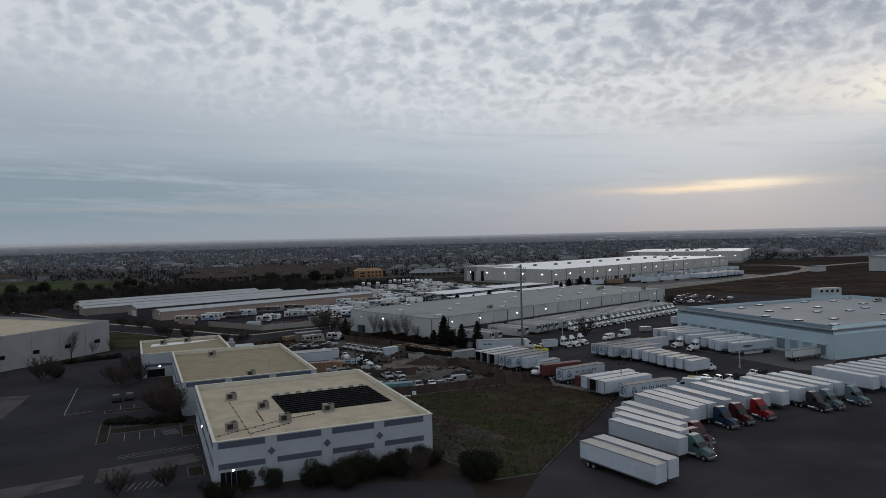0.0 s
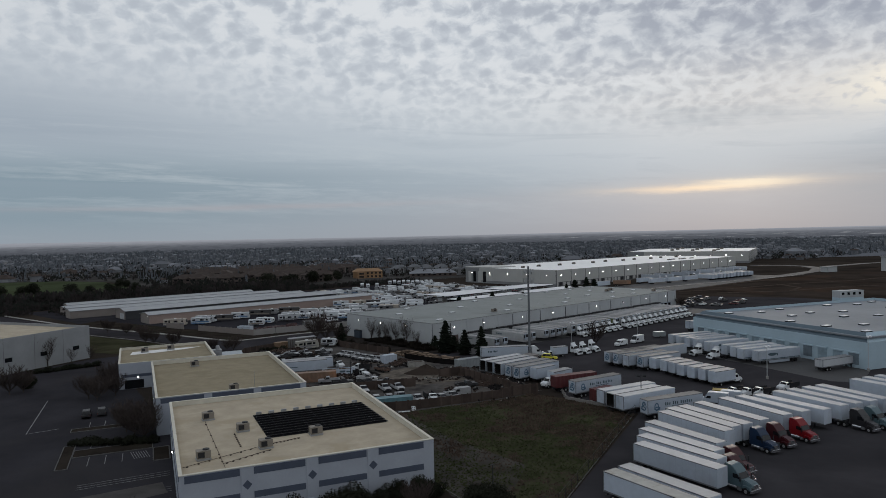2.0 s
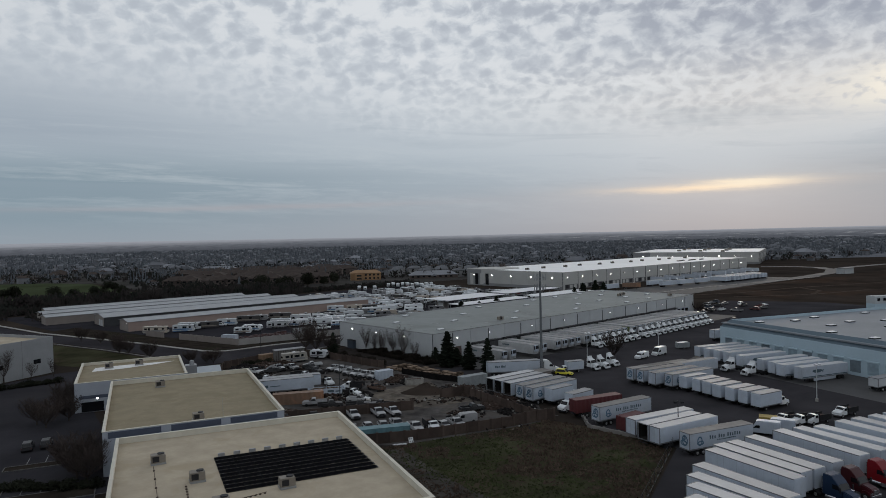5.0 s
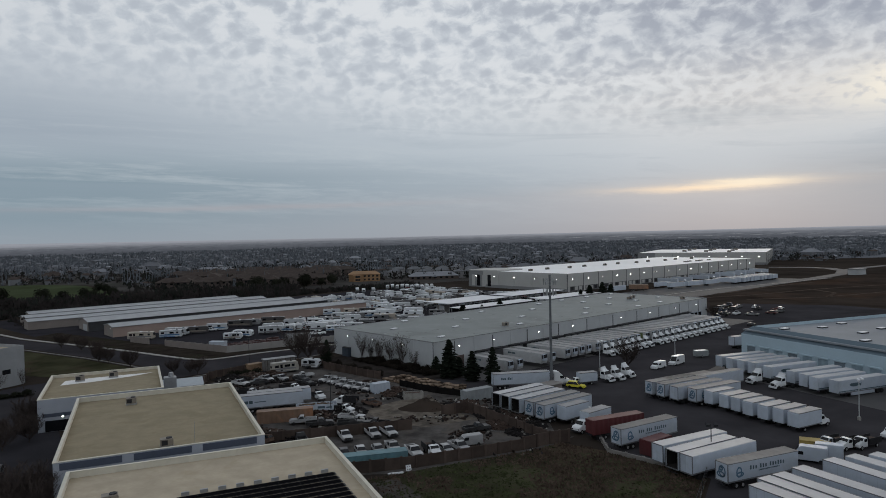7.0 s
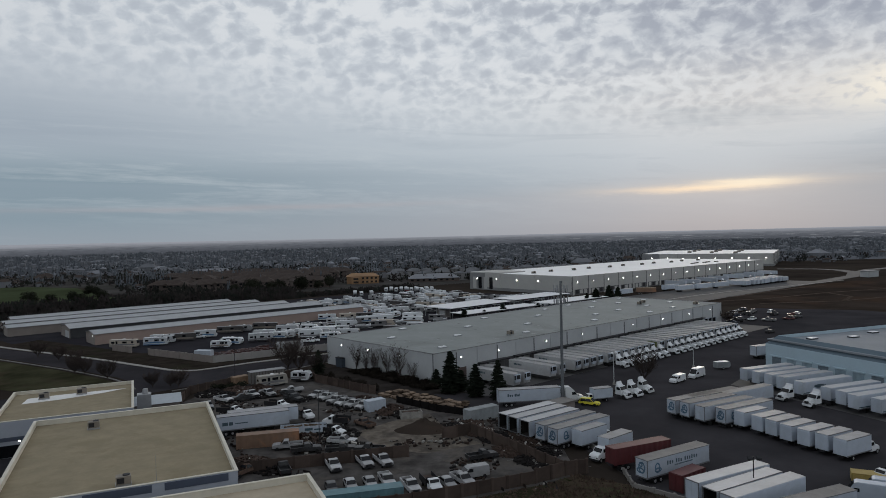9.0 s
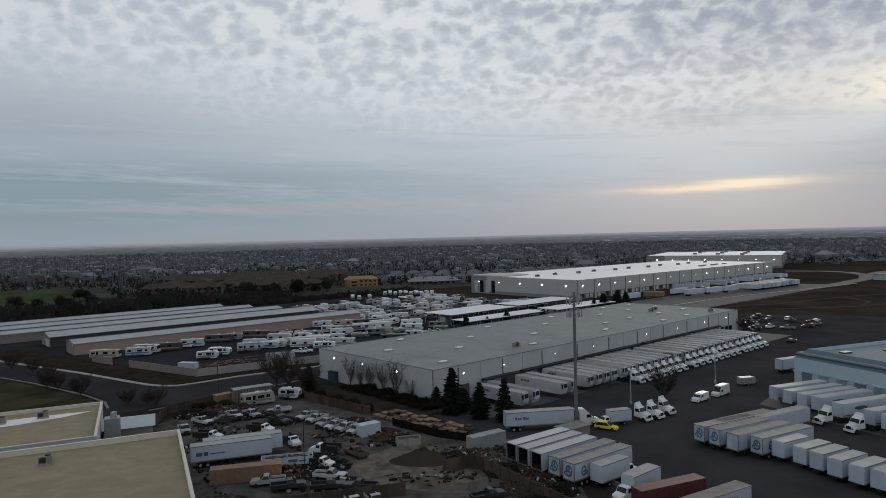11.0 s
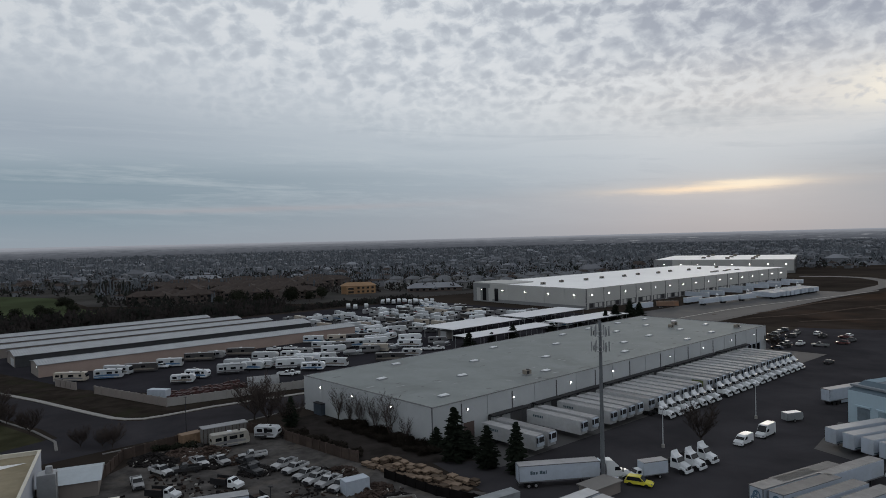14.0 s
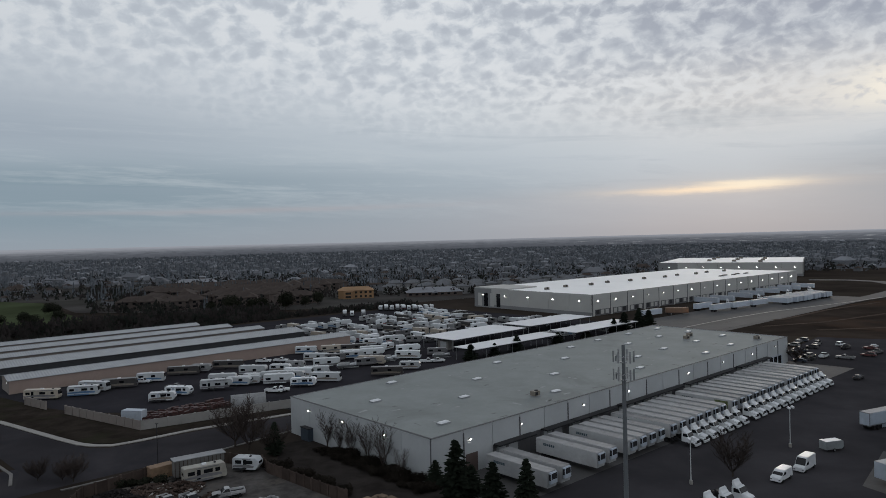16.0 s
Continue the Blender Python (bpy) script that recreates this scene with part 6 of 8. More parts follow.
def stand(proto, poses):
    """Copies of a vehicle at poses in metres."""
    made = settle(proto, poses)
    METRIC.update(made)
    return made


def corner(x, y, head, L, end=-1, side=-1, half=1.29, z=0.033):
    """A pose from a top corner: end -1 is the rear and 1 the nose; side -1 is the right and 1 the left."""
    h = radians(head)
    f, l = Vector((math.cos(h), math.sin(h))), Vector((-math.sin(h), math.cos(h)))
    c = Vector((x, y)) - f * (end * L / 2) - l * (side * half)
    return pose(c.x, c.y, z, 0, 0, head)


yard_z = Matrix.Translation((0, 0, 0.03))

# row along the salvage yard, tails towards the fence
plain = trailer("white box trailer with a weathered roof", 15.4, lite=True, roof=M_TROOFW)
opened = trailer("white box trailer with open doors and an empty dark hold", 14.6, hollow=True, roof=M_TROOFW)
dog = trailer("white box trailer with a round blue emblem and dark lettering", 14.8, emblem=True, roof=M_TROOFD)
stand(opened, [corner(x, y, a, 14.6) for x, y, a in ((12.1, 207.0, 38), (13.9, 204.4, 38), (15.9, 201.6, 38), (37.4, 164.1, 30))])
stand(dog, [corner(x, y, a, 14.8) for x, y, a in ((18.6, 198.9, 38), (20.5, 196.1, 37), (31.7, 177.5, 31), (42.9, 157.8, 23))])
PLAIN = [corner(x, y, a, 15.4) for x, y, a in ((36.1, 167.5, 28), (38.9, 161.7, 29))]
redc = container("long rust-red container on a road chassis", M_CRED, 12.2, 2.8, 1.2, True)
stand(redc, [corner(28.0, 183.8, 24, 12.2)])
red2 = container("short rust-red shipping container standing on the ground", M_CRED, 6.1, 2.8)
stand(red2, [corner(36.0, 174.0, 36, 6.1)])
straight = box_truck("white box truck with a plain body", 7.4)
H2 = 28.5
row2 = [(59.1, 205.3), (61.0, 201.6), (62.3, 198.6), (63.4, 195.2), (65.0, 191.9), (66.8, 189.2), (68.2, 186.0)]
stand(straight, [corner(x, y, H2, 8.2, half=1.25) for x, y in row2] + [corner(27.8, 189.4, 220, 8.2, 1, 1, 1.25), corner(24.8, 195.3, 38, 8.2, half=1.25)])
stand(box_truck("small white box van with a blue band on its side", 6.2), [pose(36.6, 233.0, 0.033, 0, 0, 197) @ Matrix.Scale(0.85, 4)])
stand(trailer("white box trailer with a brown weathered roof", 15.4, lite=True, roof=M_TROOFD), [corner(x, y, H2, 15.4) for x, y in ((52.9, 209.6), (53.6, 218.4), (62.2, 220.6))])
dog2 = trailer("white box trailer with a blue emblem on its doors", 14.6, emblem=True, roof=M_TROOFD)
stand(dog2, [corner(x, y, H2, 14.6) for x, y in ((49.0, 215.5), (50.9, 212.9), (56.3, 207.3))])

# trailers at the blue building's docks, noses out
H3 = 201.0
stripe = trailer("white box trailer with a dark stripe low on its sides", 16.0, stripe=True, skirt=True, lite=True, doors=False, roof=M_TROOFW)
BLUEROW = [corner(x, y, H3, 16.0, 1, 1) for x, y in ((77.6, 246.0), (78.9, 242.0), (80.5, 238.6), (82.0, 235.4), (83.4, 229.6), (86.4, 223.4), (87.4, 219.3), (88.0, 215.7), (90.7, 212.0))]
stand(stripe, BLUEROW)
stand(trailer("grey box trailer sunk in the dock ramp", 15.4, skin=M_TRAIL2, top=3.3), [corner(103.3, 201.3, 25, 15.4)])
stand(trailer("white box trailer beside the blue building", 14.6, skirt=True, lite=True), [pose(101.5, 284.0, 0.033, 0, 0, 24)])

# the near rows of trailers with parked tractors
K = [(24.0, 116.4, -56.5), (26.7, 118.6, -57), (32.0, 129.5, -57), (33.8, 133.9, -57.5), (35.3, 138.0, -59), (37.7, 142.3, -61)]
GROW = [(42.3, 149.3, -63), (44.6, 151.8, -63), (47.4, 153.2, -63.5), (51.6, 155.8, -63.5), (58.0, 159.1, -66), (62.2, 160.4, -63.5), (66.2, 161.0, -60.5), (71.7, 164.0, -63), (75.6, 165.6, -63.8), (79.8, 167.3, -65), (83.6, 168.9, -66)]
HROW = [(94.3 + 3.9 * k, 174.0 + 1.65 * k, -63) for k in range(8)]
ktr = trailer("long white box trailer with panelled sides", 15.9, panelled=True, roof=M_TROOFW)
stand(ktr, [corner(x, y, a, 15.9) for x, y, a in K[1:] + GROW[:5]])
stand(trailer("long white box trailer with a brown-stained roof", 15.9, roof=mat("stained_trailer_roof", (0.36, 0.355, 0.33), 0.7, var=0.2, scale=0.5, fine=2, stain=(0.16, 0.145, 0.105))), [corner(*K[0], 15.9)])
PLAIN += [corner(x, y, a, 15.4) for x, y, a in GROW[5:] + HROW]
stand(plain, PLAIN)


def hitch(x, y, head, L=15.9, gap=2.0):
    """The pose of a tractor under the nose of a trailer given by its rear right corner."""
    return corner(x, y, head, L) @ pose(L / 2 + gap, 0, 0)


for paint, spots, label in ((M_MAROON, [K[4], K[5]], "dark red sleeper tractor parked at a trailer"), (M_TEAL, [K[3]], "grey-teal sleeper tractor parked at a trailer"),
                            (M_NAVY, [GROW[2]], "dark blue sleeper tractor parked at a trailer"), (M_RED, [GROW[4]], "bright red sleeper tractor parked at a trailer"),
                            (M_DKTRUCK, [GROW[7]], "black sleeper tractor with a chrome grille"), (M_TEAL, [GROW[8], GROW[10]], "grey sleeper tractor parked at a trailer")):
    stand(tractor(label, paint), [hitch(*p) for p in spots])
stand(tractor("maroon sleeper tractor with a white grille", M_MAROON), [hitch(*GROW[3])])
day = tractor("white day-cab tractor with a roof fairing", M_WHITE, False)
DAY = [BLUEROW[k] @ pose(8.0 + 2.2, 0, 0) for k in (4, 5)] + [pose(x, y, 0.033, 0, 0, a) for x, y, a in ((41.7, 236.9, -52), (44.9, 238.6, -52), (48.5, 242.0, -52))]

stand(stake_truck("white tow truck with a dark open bed"), [pose(x, y, 0.033, 0, 0, a) for x, y, a in ((75.4, 177.0, 205), (84.0, 182.0, 208), (69.6, 177.4, 200), (72.6, 176.6, 200))])

# docked trailers along the warehouse
WALL = pose(-3.2, 252.6, 0, 0, 0, 42.4)
DOCK = [(12.4, 0), (16.4, 0), (27.3, 0), (31.3, 0), (38.5, 0), (42.2, 0), (45.8, 0), (49.4, 0)]
DOCK += [(54.5 + 3.9 * k, 1) for k in range(7)] + [(84.0 + 4.1 * k, 1) for k in range(8)] + [(117.8 + 4.05 * k, 1 if k < 5 else 0) for k in range(6)]
# side colour is darkened for the shade in the gaps between trailers
reefer = trailer("white refrigerated trailer backed to a loading dock", 15.2, cooler=True, group="docked trailers", lite=True, doors=False, far=True, skin=mat("shaded_trailer_side", (0.36, 0.37, 0.38), 0.5, var=0.12, scale=0.5, spread=0.15, stain=(0.27, 0.27, 0.27)), roof=mat("dull_trailer_roof", (0.27, 0.27, 0.273), 0.7, var=0.2, scale=0.4, fine=2, spread=0.25, stain=(0.13, 0.127, 0.122)))
rp = [WALL @ pose(sx, -3.2 - 7.6, 0.055, 0, 0, -90) for sx, tr in DOCK]
DAY += [WALL @ pose(sx, -3.2 - 17.4, 0.055, 0, 0, -90) for sx, tr in DOCK if tr]
docked = stand(reefer, rp)
for k in (0, 2, 4, 8, 15):
    sg = B()
    for j in range(6):
        sg.box(-5.6 + j * 0.5, -5.22 + j * 0.5, -1.31, -1.295, 2.9, 3.4)
    part("lettering", sg, M_INK, docked[k], "dark bars of lettering")
part("mural", B().box(3.2, 6.6, -1.325, -1.298, 1.9, 3.7), mat("green_mural", (0.10, 0.13, 0.05), 0.6, var=0.5, scale=1.5, stain=(0.25, 0.22, 0.06)), docked[15], "green and yellow printed picture")
stand(day, DAY)
moving = stand(trailer("white refrigerated trailer with lettering on its side", 14.8, cooler=True, emblem=False), [pose(19.4, 231.0, 0.033, 0, 0, 8)])[0]
stand(tractor("white sleeper tractor hitched to a trailer", M_WHITE), [pose(28.9, 232.4, 0.033, 0, 0, 8)])
part("lettering", B().box(-5.4, -5.0, -1.31, -1.295, 2.5, 3.1).box(-4.9, -4.5, -1.31, -1.295, 2.5, 2.95).box(-4.4, -4.1, -1.31, -1.295, 2.5, 2.95).box(-3.7, -3.2, -1.31, -1.295, 2.5, 3.1).box(-3.1, -2.7, -1.31, -1.295, 2.5, 2.95).box(-2.6, -2.45, -1.31, -1.295, 2.5, 3.1),
     M_INK, moving, "dark bars of lettering")

stand(car("bright yellow compact car parked by the mast", M_YELLOW, "suv"), [pose(33.4, 229.4, 0.033, 0, 0, -28)])
stand(car("white panel van with a low roof", M_WHITE, "van"), [pose(61.4, 251.4, 0.033, 0, 0, 222)])
stand(car("white high-roof delivery van", M_WHITE, "highvan"), [pose(68.4, 256.6, 0.033, 0, 0, 222)])
stand(cargo_trailer("small grey enclosed cargo trailer"), [pose(79.6, 267.4, 0.033, 0, 0, 15)])

# trucks and trailers in the distribution centre's court
court = trailer("white box trailer in the distant truck court", 16.0, lite=True, doors=False, far=True)
random.seed(5)
cp = [pose(157 + 15.5 * k, 519.5 + 9.6 * k, 0.06, 0, 0, 33 + random.uniform(-2, 2)) for k in range(3)]
cp += [pose(203 + 4.2 * k, 547 + 3.4 * k + random.uniform(-1, 1), 0.06, 0, 0, 118 + random.uniform(-5, 5)) for k in range(12)]
cp += [pose(x, y, 0.06, 0, 0, 38) for x, y in ((112, 500.5), (150, 527))] + [BIG @ pose(x, -14 + random.uniform(-1, 1), 0.06) for x in (92, 108, 131, 150, 172, 188, 205, 226)]
cp = [pose(*m_.translation, 0, 0, math.degrees(m_.to_euler().z) - (90 if k > 16 else 0)) for k, m_ in enumerate(cp)]
stand(court, cp)
park(container("orange container in the distant truck court", M_CORANGE, 12.2, 2.8, 1.2, True), [GRID @ pose(262, 100, 0.06, 0, 0, -50)])
stand(tractor("white day-cab tractor in the distant truck court", M_WHITE, False), [pose(*(BIG @ Vector((x, -25, 0.06))), 0, 0, -50) for x in (92, 131, 172, 205)])

# the staff car park past the warehouse's end
paints = [M_WHITE, mat("silver_car_paint", (0.18, 0.185, 0.19), 0.45, metal=0.1), mat("black_car_paint", (0.02, 0.02, 0.022), 0.45), mat("grey_car_paint", (0.08, 0.082, 0.085), 0.45), mat("dark_blue_car_paint", (0.02, 0.03, 0.05), 0.45), mat("dark_red_car_paint", (0.08, 0.015, 0.015), 0.45)]
words = ["white", "silver", "black", "dark grey", "dark blue", "dark red"]
spots = [(135.8, 376.3), (133.8, 363.2), (127.7, 344.2), (116, 337.5), (141.1, 372.7), (132.8, 340.4), (118.3, 309), (143, 344.4), (149, 349.2), (121.5, 353), (147, 367.9), (126, 357), (138.5, 369), (130, 369), (145, 361), (152, 358), (124, 346), (120, 341), (155.5, 361.5), (139, 380)]
by = {}
for i, (x, y) in enumerate(spots):
    by.setdefault(((3, 2, 0, 4, 3, 1, 2, 5)[i % 8], ("sedan", "suv", "pickup")[i % 3]), []).append(pose(x, y, 0.06, 0, 0, 42 + 90 * (i % 2) + random.uniform(-6, 6)))
for (c, k), ps in by.items():
    park(car(f"{words[c]} {'pickup truck' if k == 'pickup' else 'car'} in the staff car park", paints[c], k), ps)

# ---- the salvage yard ----
M_DWHITE = mat("dusty_white_paint", (0.36, 0.365, 0.375), 0.5, var=0.15, scale=0.8, spread=0.3, stain=(0.25, 0.24, 0.23))
white_pick = car("white work pickup with an open bed", M_DWHITE, "pickup", "salvage yard pickups")
PK = [(-19.2, 187.0, -68), (-13.8, 188.5, -66), (-10.5, 189.1, -64), (-9.2, 178.7, -72), (-5.1, 176.0, -70), (3.6, 178.4, -62), (-30.8, 200.2, 190), (-20.6, 202.4, -12), (-54.0, 239.8, -35), (-48.7, 244.3, -48), (-44.6, 245.0, -45), (-40.5, 248.5, 205),
      (-34.0, 241.6, -122), (-31.2, 238.9, -122), (-28.4, 235.4, -124), (-26.0, 232.9, -122), (-23.4, 231.0, -120), (-20.6, 229.0, -118), (-56.5, 232.5, -60)]


def by_front(x, y, head):
    """A pose from the middle of the bumper of a car that faces the camera's side, else from its near flank."""
    return pose(x, y, 0.06, 0, 0, head) @ pose(-2.5, 0, 0) if -130 < head < -28 else pose(x, y + 1.0, 0.06, 0, 0, head)


stand(white_pick, [by_front(*p) for p in PK])
stand(stake_truck("white truck with black stake sides and a scrap load"), [by_front(*p) for p in ((-23.9, 216.4, 168), (-30.4, 221.7, -52), (-40.5, 232.0, -20), (-50.3, 227.3, -12), (-23.7, 208.6, -24), (-1.8, 176.2, -70))])
stand(car("dark pickup with a battered bed", paints[2], "pickup", "salvage yard pickups"), [by_front(*p) for p in ((6.2, 191.4, 24), (-26.8, 197.8, 15), (-20.1, 197.4, 8), (-14.6, 196.8, 170), (-51.4, 241.0, 200), (-36.4, 239.0, -40), (-38.4, 243.6, -40), (-28.6, 187.2, 112))])
stand(car("rust-brown stripped pickup among the scrap", mat("rusted_paint", (0.10, 0.062, 0.045), 0.8, var=0.5, scale=1.2, stain=(0.05, 0.04, 0.035)), "pickup", "salvage yard pickups"), [by_front(*p) for p in ((-35.2, 186.4, 60), (-17.6, 214.6, 130))])
stand(car("white utility van with a cap", M_DWHITE, "van", "salvage yard pickups"), [pose(4.2, 183.2, 0.06, 0, 0, 200)])
stand(car("white sedan parked by the board fence", M_DWHITE, "sedan"), [by_front(*p) for p in ((-15.0, 177.4, -72), (-11.9, 178.1, -72), (0.9, 177.4, -66))])
stand(car("dark grey sedan parked by the board fence", paints[3], "sedan"), [by_front(-18.0, 176.2, -74)])
park(car("black car in the nearly empty car park", paints[2], "suv"), [pose(-75.2, 154.0, 0.04, 0, 0, 115), pose(-72.8, 155.6, 0.04, 0, 0, 115)])
ot = thing("open_trailer", "white open-topped trailer loaded with timber scrap", "trailer", at=pose(-29.4, 209.6, 0.06, 0, 0, 12))
METRIC.add(ot)
for s_ in (-1, 1):
    part("side", B().box(-4.6, 4.6, s_ * 1.2 - 0.05, s_ * 1.2 + 0.05, 0.9, 2.3), M_TRAIL, ot)
    part("lettering", B().box(0.2, 1.8, s_ * 1.262 - 0.008, s_ * 1.262 + 0.008, 1.4, 1.9).box(2.1, 3.4, s_ * 1.262 - 0.008, s_ * 1.262 + 0.008, 1.4, 1.7), M_INK, ot, "dark bars of lettering")
    for wx in (-3.0, -1.7, 3.4):
        wheel(ot, wx, s_ * 0.95, 0.45, 0.4)
part("end_board", B().box(-4.6, -4.5, -1.15, 1.15, 0.9, 2.3).box(4.5, 4.6, -1.15, 1.15, 0.9, 2.3), M_TRAIL, ot)
part("floor", B().box(-4.6, 4.6, -1.2, 1.2, 0.75, 0.9), M_DARKST, ot)
random.seed(15)
ld = B()
for _ in range(60):
    ld.obox(pose(random.uniform(-3.6, 3.6), random.uniform(-0.5, 0.5), random.uniform(0.9, 2.1), random.uniform(-15, 15), random.uniform(-15, 15), random.uniform(-30, 30)), random.uniform(0.6, 1.6), random.uniform(0.1, 0.4), random.uniform(0.06, 0.3))
part("load", ld, M_WOOD, ot, "loose broken timber")
bt = trailer("white box trailer with dark lettering in the salvage yard", 14.6)
stand(bt, [pose(-40.8, 213.6, 0.06, 0, 0, 20)])
part("lettering", B().box(-6.3, -5.2, -1.31, -1.295, 2.2, 2.9).box(-5.0, -4.2, -1.31, -1.295, 2.2, 2.9).box(-3.8, -1.2, -1.31, -1.295, 2.4, 2.6), M_INK, bt, "dark bars of lettering")
stand(trailer("white box trailer standing behind another", 14.6), [pose(-39.6, 217.0, 0.06, 0, 0, 20)])
stand(container("faded orange container in the salvage yard", M_CORANGE, 12.0, 2.6), [pose(-35.3, 204.0, 0.06, 0, 0, 14)])
park(container("faded teal container behind the board fence", M_CTEAL, 12.2, 2.6), [pose(-12.2, 155.4, 0.04, 0, 0, 15)])
stand(container("small white container with faded lettering", M_TRAIL, 4.6, 2.5), [pose(-16.8, 229.6, 0.06, 0, 0, 34)])
park(container("grey container beside the timber stacks", M_CGREY, 8.0, 2.6), [pose(6.8, 199.9, 0.04, 0, 0, 34)])
park(container("white container in the storage yard corner", M_TRAIL, 6.1, 2.6), [pose(-79.6, 283.2, 0.04, 0, 0, -12)])
park(camper("old cream motorhome in the salvage yard", 8.2, "coach", 2, mat("aged_cream_paint", (0.30, 0.285, 0.25), 0.5, var=0.15, scale=0.6, stain=(0.20, 0.185, 0.16))), [pose(-45.4, 236.6, 0.04, 0, 0, 34)])
park(camper("white travel trailer with a grey stripe in the salvage yard", 5.6, "trailer", 2), [pose(-38.8, 241.4, 0.04, 0, 0, -10)])
cs = thing("site_shed", "tall weathered grey site shed with board sides", "shed", at=pose(-47.9, 240.6, 0.04, 0, 0, 34) @ Matrix.Scale(VS, 4))
M_SHEDG = mat("weathered_grey_boards", (0.13, 0.125, 0.12), 0.85, var=0.25, scale=0.7, fine=5, stain=(0.08, 0.075, 0.07))
part("wall", B().box(-4.9, 4.9, -1.25, 1.25, 0.4, 3.6), M_SHEDG, cs)
part("roof", B().box(-5.1, 5.1, -1.45, 1.45, 3.6, 3.75), M_TROOF, cs)
for k in range(13):
    part("batten", B().box(-4.85 + k * 0.8, -4.75 + k * 0.8, -1.3, -1.25, 0.4, 3.6), M_RUST, cs)
part("plinth", B().box(-4.7, 4.7, -1.1, 1.1, 0.0, 0.4), M_DARKST, cs)
park(container("short tan wooden crate container full of scrap", mat("tan_boards", (0.20, 0.13, 0.08), 0.8, var=0.3, scale=0.8), 4.6, 2.4), [pose(-54.6, 239.2, 0.04, 0, 0, 44)])


def pallet_stack(label, n_):
    root = thing("timber_stack", label, "timber", "timber stacks")
    z = 0.0
    for k in range(n_):
        a, c = 0.75 + random.uniform(-0.15, 0.2), 0.55 + random.uniform(-0.1, 0.15)
        part("bearer", B().box(-a + 0.1, -a + 0.2, -c, c, z, z + 0.14).box(a - 0.2, a - 0.1, -c, c, z, z + 0.14), M_RUST, root)
        part("pallet_load", B().box(-a, a, -c, c, z + 0.14, z + 0.34), M_WOOD, root)
        z += 0.34
    return root


random.seed(21)
stacks = {1: [], 2: [], 3: []}
for k in range(51):
    f, o = k // 3 / 17, (k % 3 - 1) * 2.3
    x, y = -13.6 + 16.8 * f + 0.7 * o + random.uniform(-0.5, 0.5), 223.6 - 15.6 * f + 0.7 * o + random.uniform(-0.5, 0.5)
    stacks[random.choice((1, 2, 2, 3))].append(pose(x, y, 0.05, 0, 0, -43 + random.uniform(-9, 9)))
for n_, ps in stacks.items():
    settle(pallet_stack("pale stacked timber and pallets on the ground", n_), ps)


M_DKSCRAP = mat("blackened_scrap", (0.022, 0.020, 0.020), 0.8, var=0.5, scale=0.8, spec=0.05)


def junk_heap(x, y, r, n_, label, material, seed):
    """A heap of broken parts: many small tilted pieces, past counting."""
    random.seed(seed)
    b = B()
    for _ in range(n_):
        d, a = r * math.sqrt(random.random()), random.uniform(0, 6.28)
        h = max(0.0, (1 - d / r)) * r * 0.35
        L_, w_, t_ = random.uniform(0.25, 1.3), random.uniform(0.08, 0.5), random.uniform(0.04, 0.35)
        b.obox(pose(x + d * math.cos(a), y + d * math.sin(a), 0.04 + random.uniform(0, h), random.uniform(-30, 30), random.uniform(-30, 30), random.uniform(0, 360)), L_, w_, t_)
    tagged(part("scrap_heap", b, material), label, "scrap", kind="stuff")


for i, (x, y, r, n_) in enumerate(((-24, 218, 3.0, 50), (-12.6, 209.5, 3, 60), (-9, 205, 3.0, 60), (-20, 218.6, 3, 50), (1.5, 193.5, 3, 90), (4.5, 195.5, 2.6, 80), (-17.4, 182.0, 3, 60), (-53, 231, 4, 130), (-58, 228, 4, 120), (-48, 232, 4, 90), (9, 186, 3.5, 100), (6, 190, 3, 80), (14, 173, 3, 80), (11, 178, 3.5, 110), (-22, 190, 5, 110), (-27, 187.5, 4, 90),
                                   (-54, 226, 3, 90), (-49.5, 227, 3, 90), (-45, 225, 3.2, 90), (-40.5, 226.5, 2.6, 70), (-35.5, 220, 3, 80), (14, 182, 3, 90), (16.5, 177, 2.6, 80), (12.5, 187, 2.6, 80), (16, 169, 2.5, 60), (-34, 174, 4, 90), (-29, 171.6, 3, 60), (-12.5, 206.5, 3, 70))):
    junk_heap(x, y, r, n_ * 4, "tangled heap of rusty vehicle scrap", M_RUST if i % 2 else M_DKSCRAP, 100 + i)
    junk_heap(x + 0.5, y - 0.5, r * 0.9, n_ // 4, "pale broken scrap pieces lying about", M_JUNK, 200 + i)
random.seed(303)
for mt, lb, n_ in ((M_RUST, "rusty odds and ends strewn over the salvage yard", 420), (M_DKSCRAP, "black tyres and parts strewn over the salvage yard", 420), (M_JUNK, "pale odds and ends strewn over the salvage yard", 90)):
    b = B()
    while len(b.v) < 8 * n_:
        x, y = random.uniform(-60, 16), random.uniform(156, 240)
        if noise.noise((x * 0.11, y * 0.11, 5)) < 0.02 or y > 236 - 0.62 * (x + 48) or y < 166 - 0.42 * (x + 40) or y < 160 or x < -58 + max(0, 214 - y) * 0.62 or (x > -22 and x < 0 and 163 < y < 176):
            continue
        if -23 < x < -3 and 186 < y < 201:
            continue
        b.obox(pose(x, y, 0.04, random.uniform(-20, 20), random.uniform(-20, 20), random.uniform(0, 360)), random.uniform(0.2, 1.2), random.uniform(0.12, 0.5), random.uniform(0.06, 0.45))
    tagged(part("yard_debris", b, mt), lb, "scrap", kind="stuff")
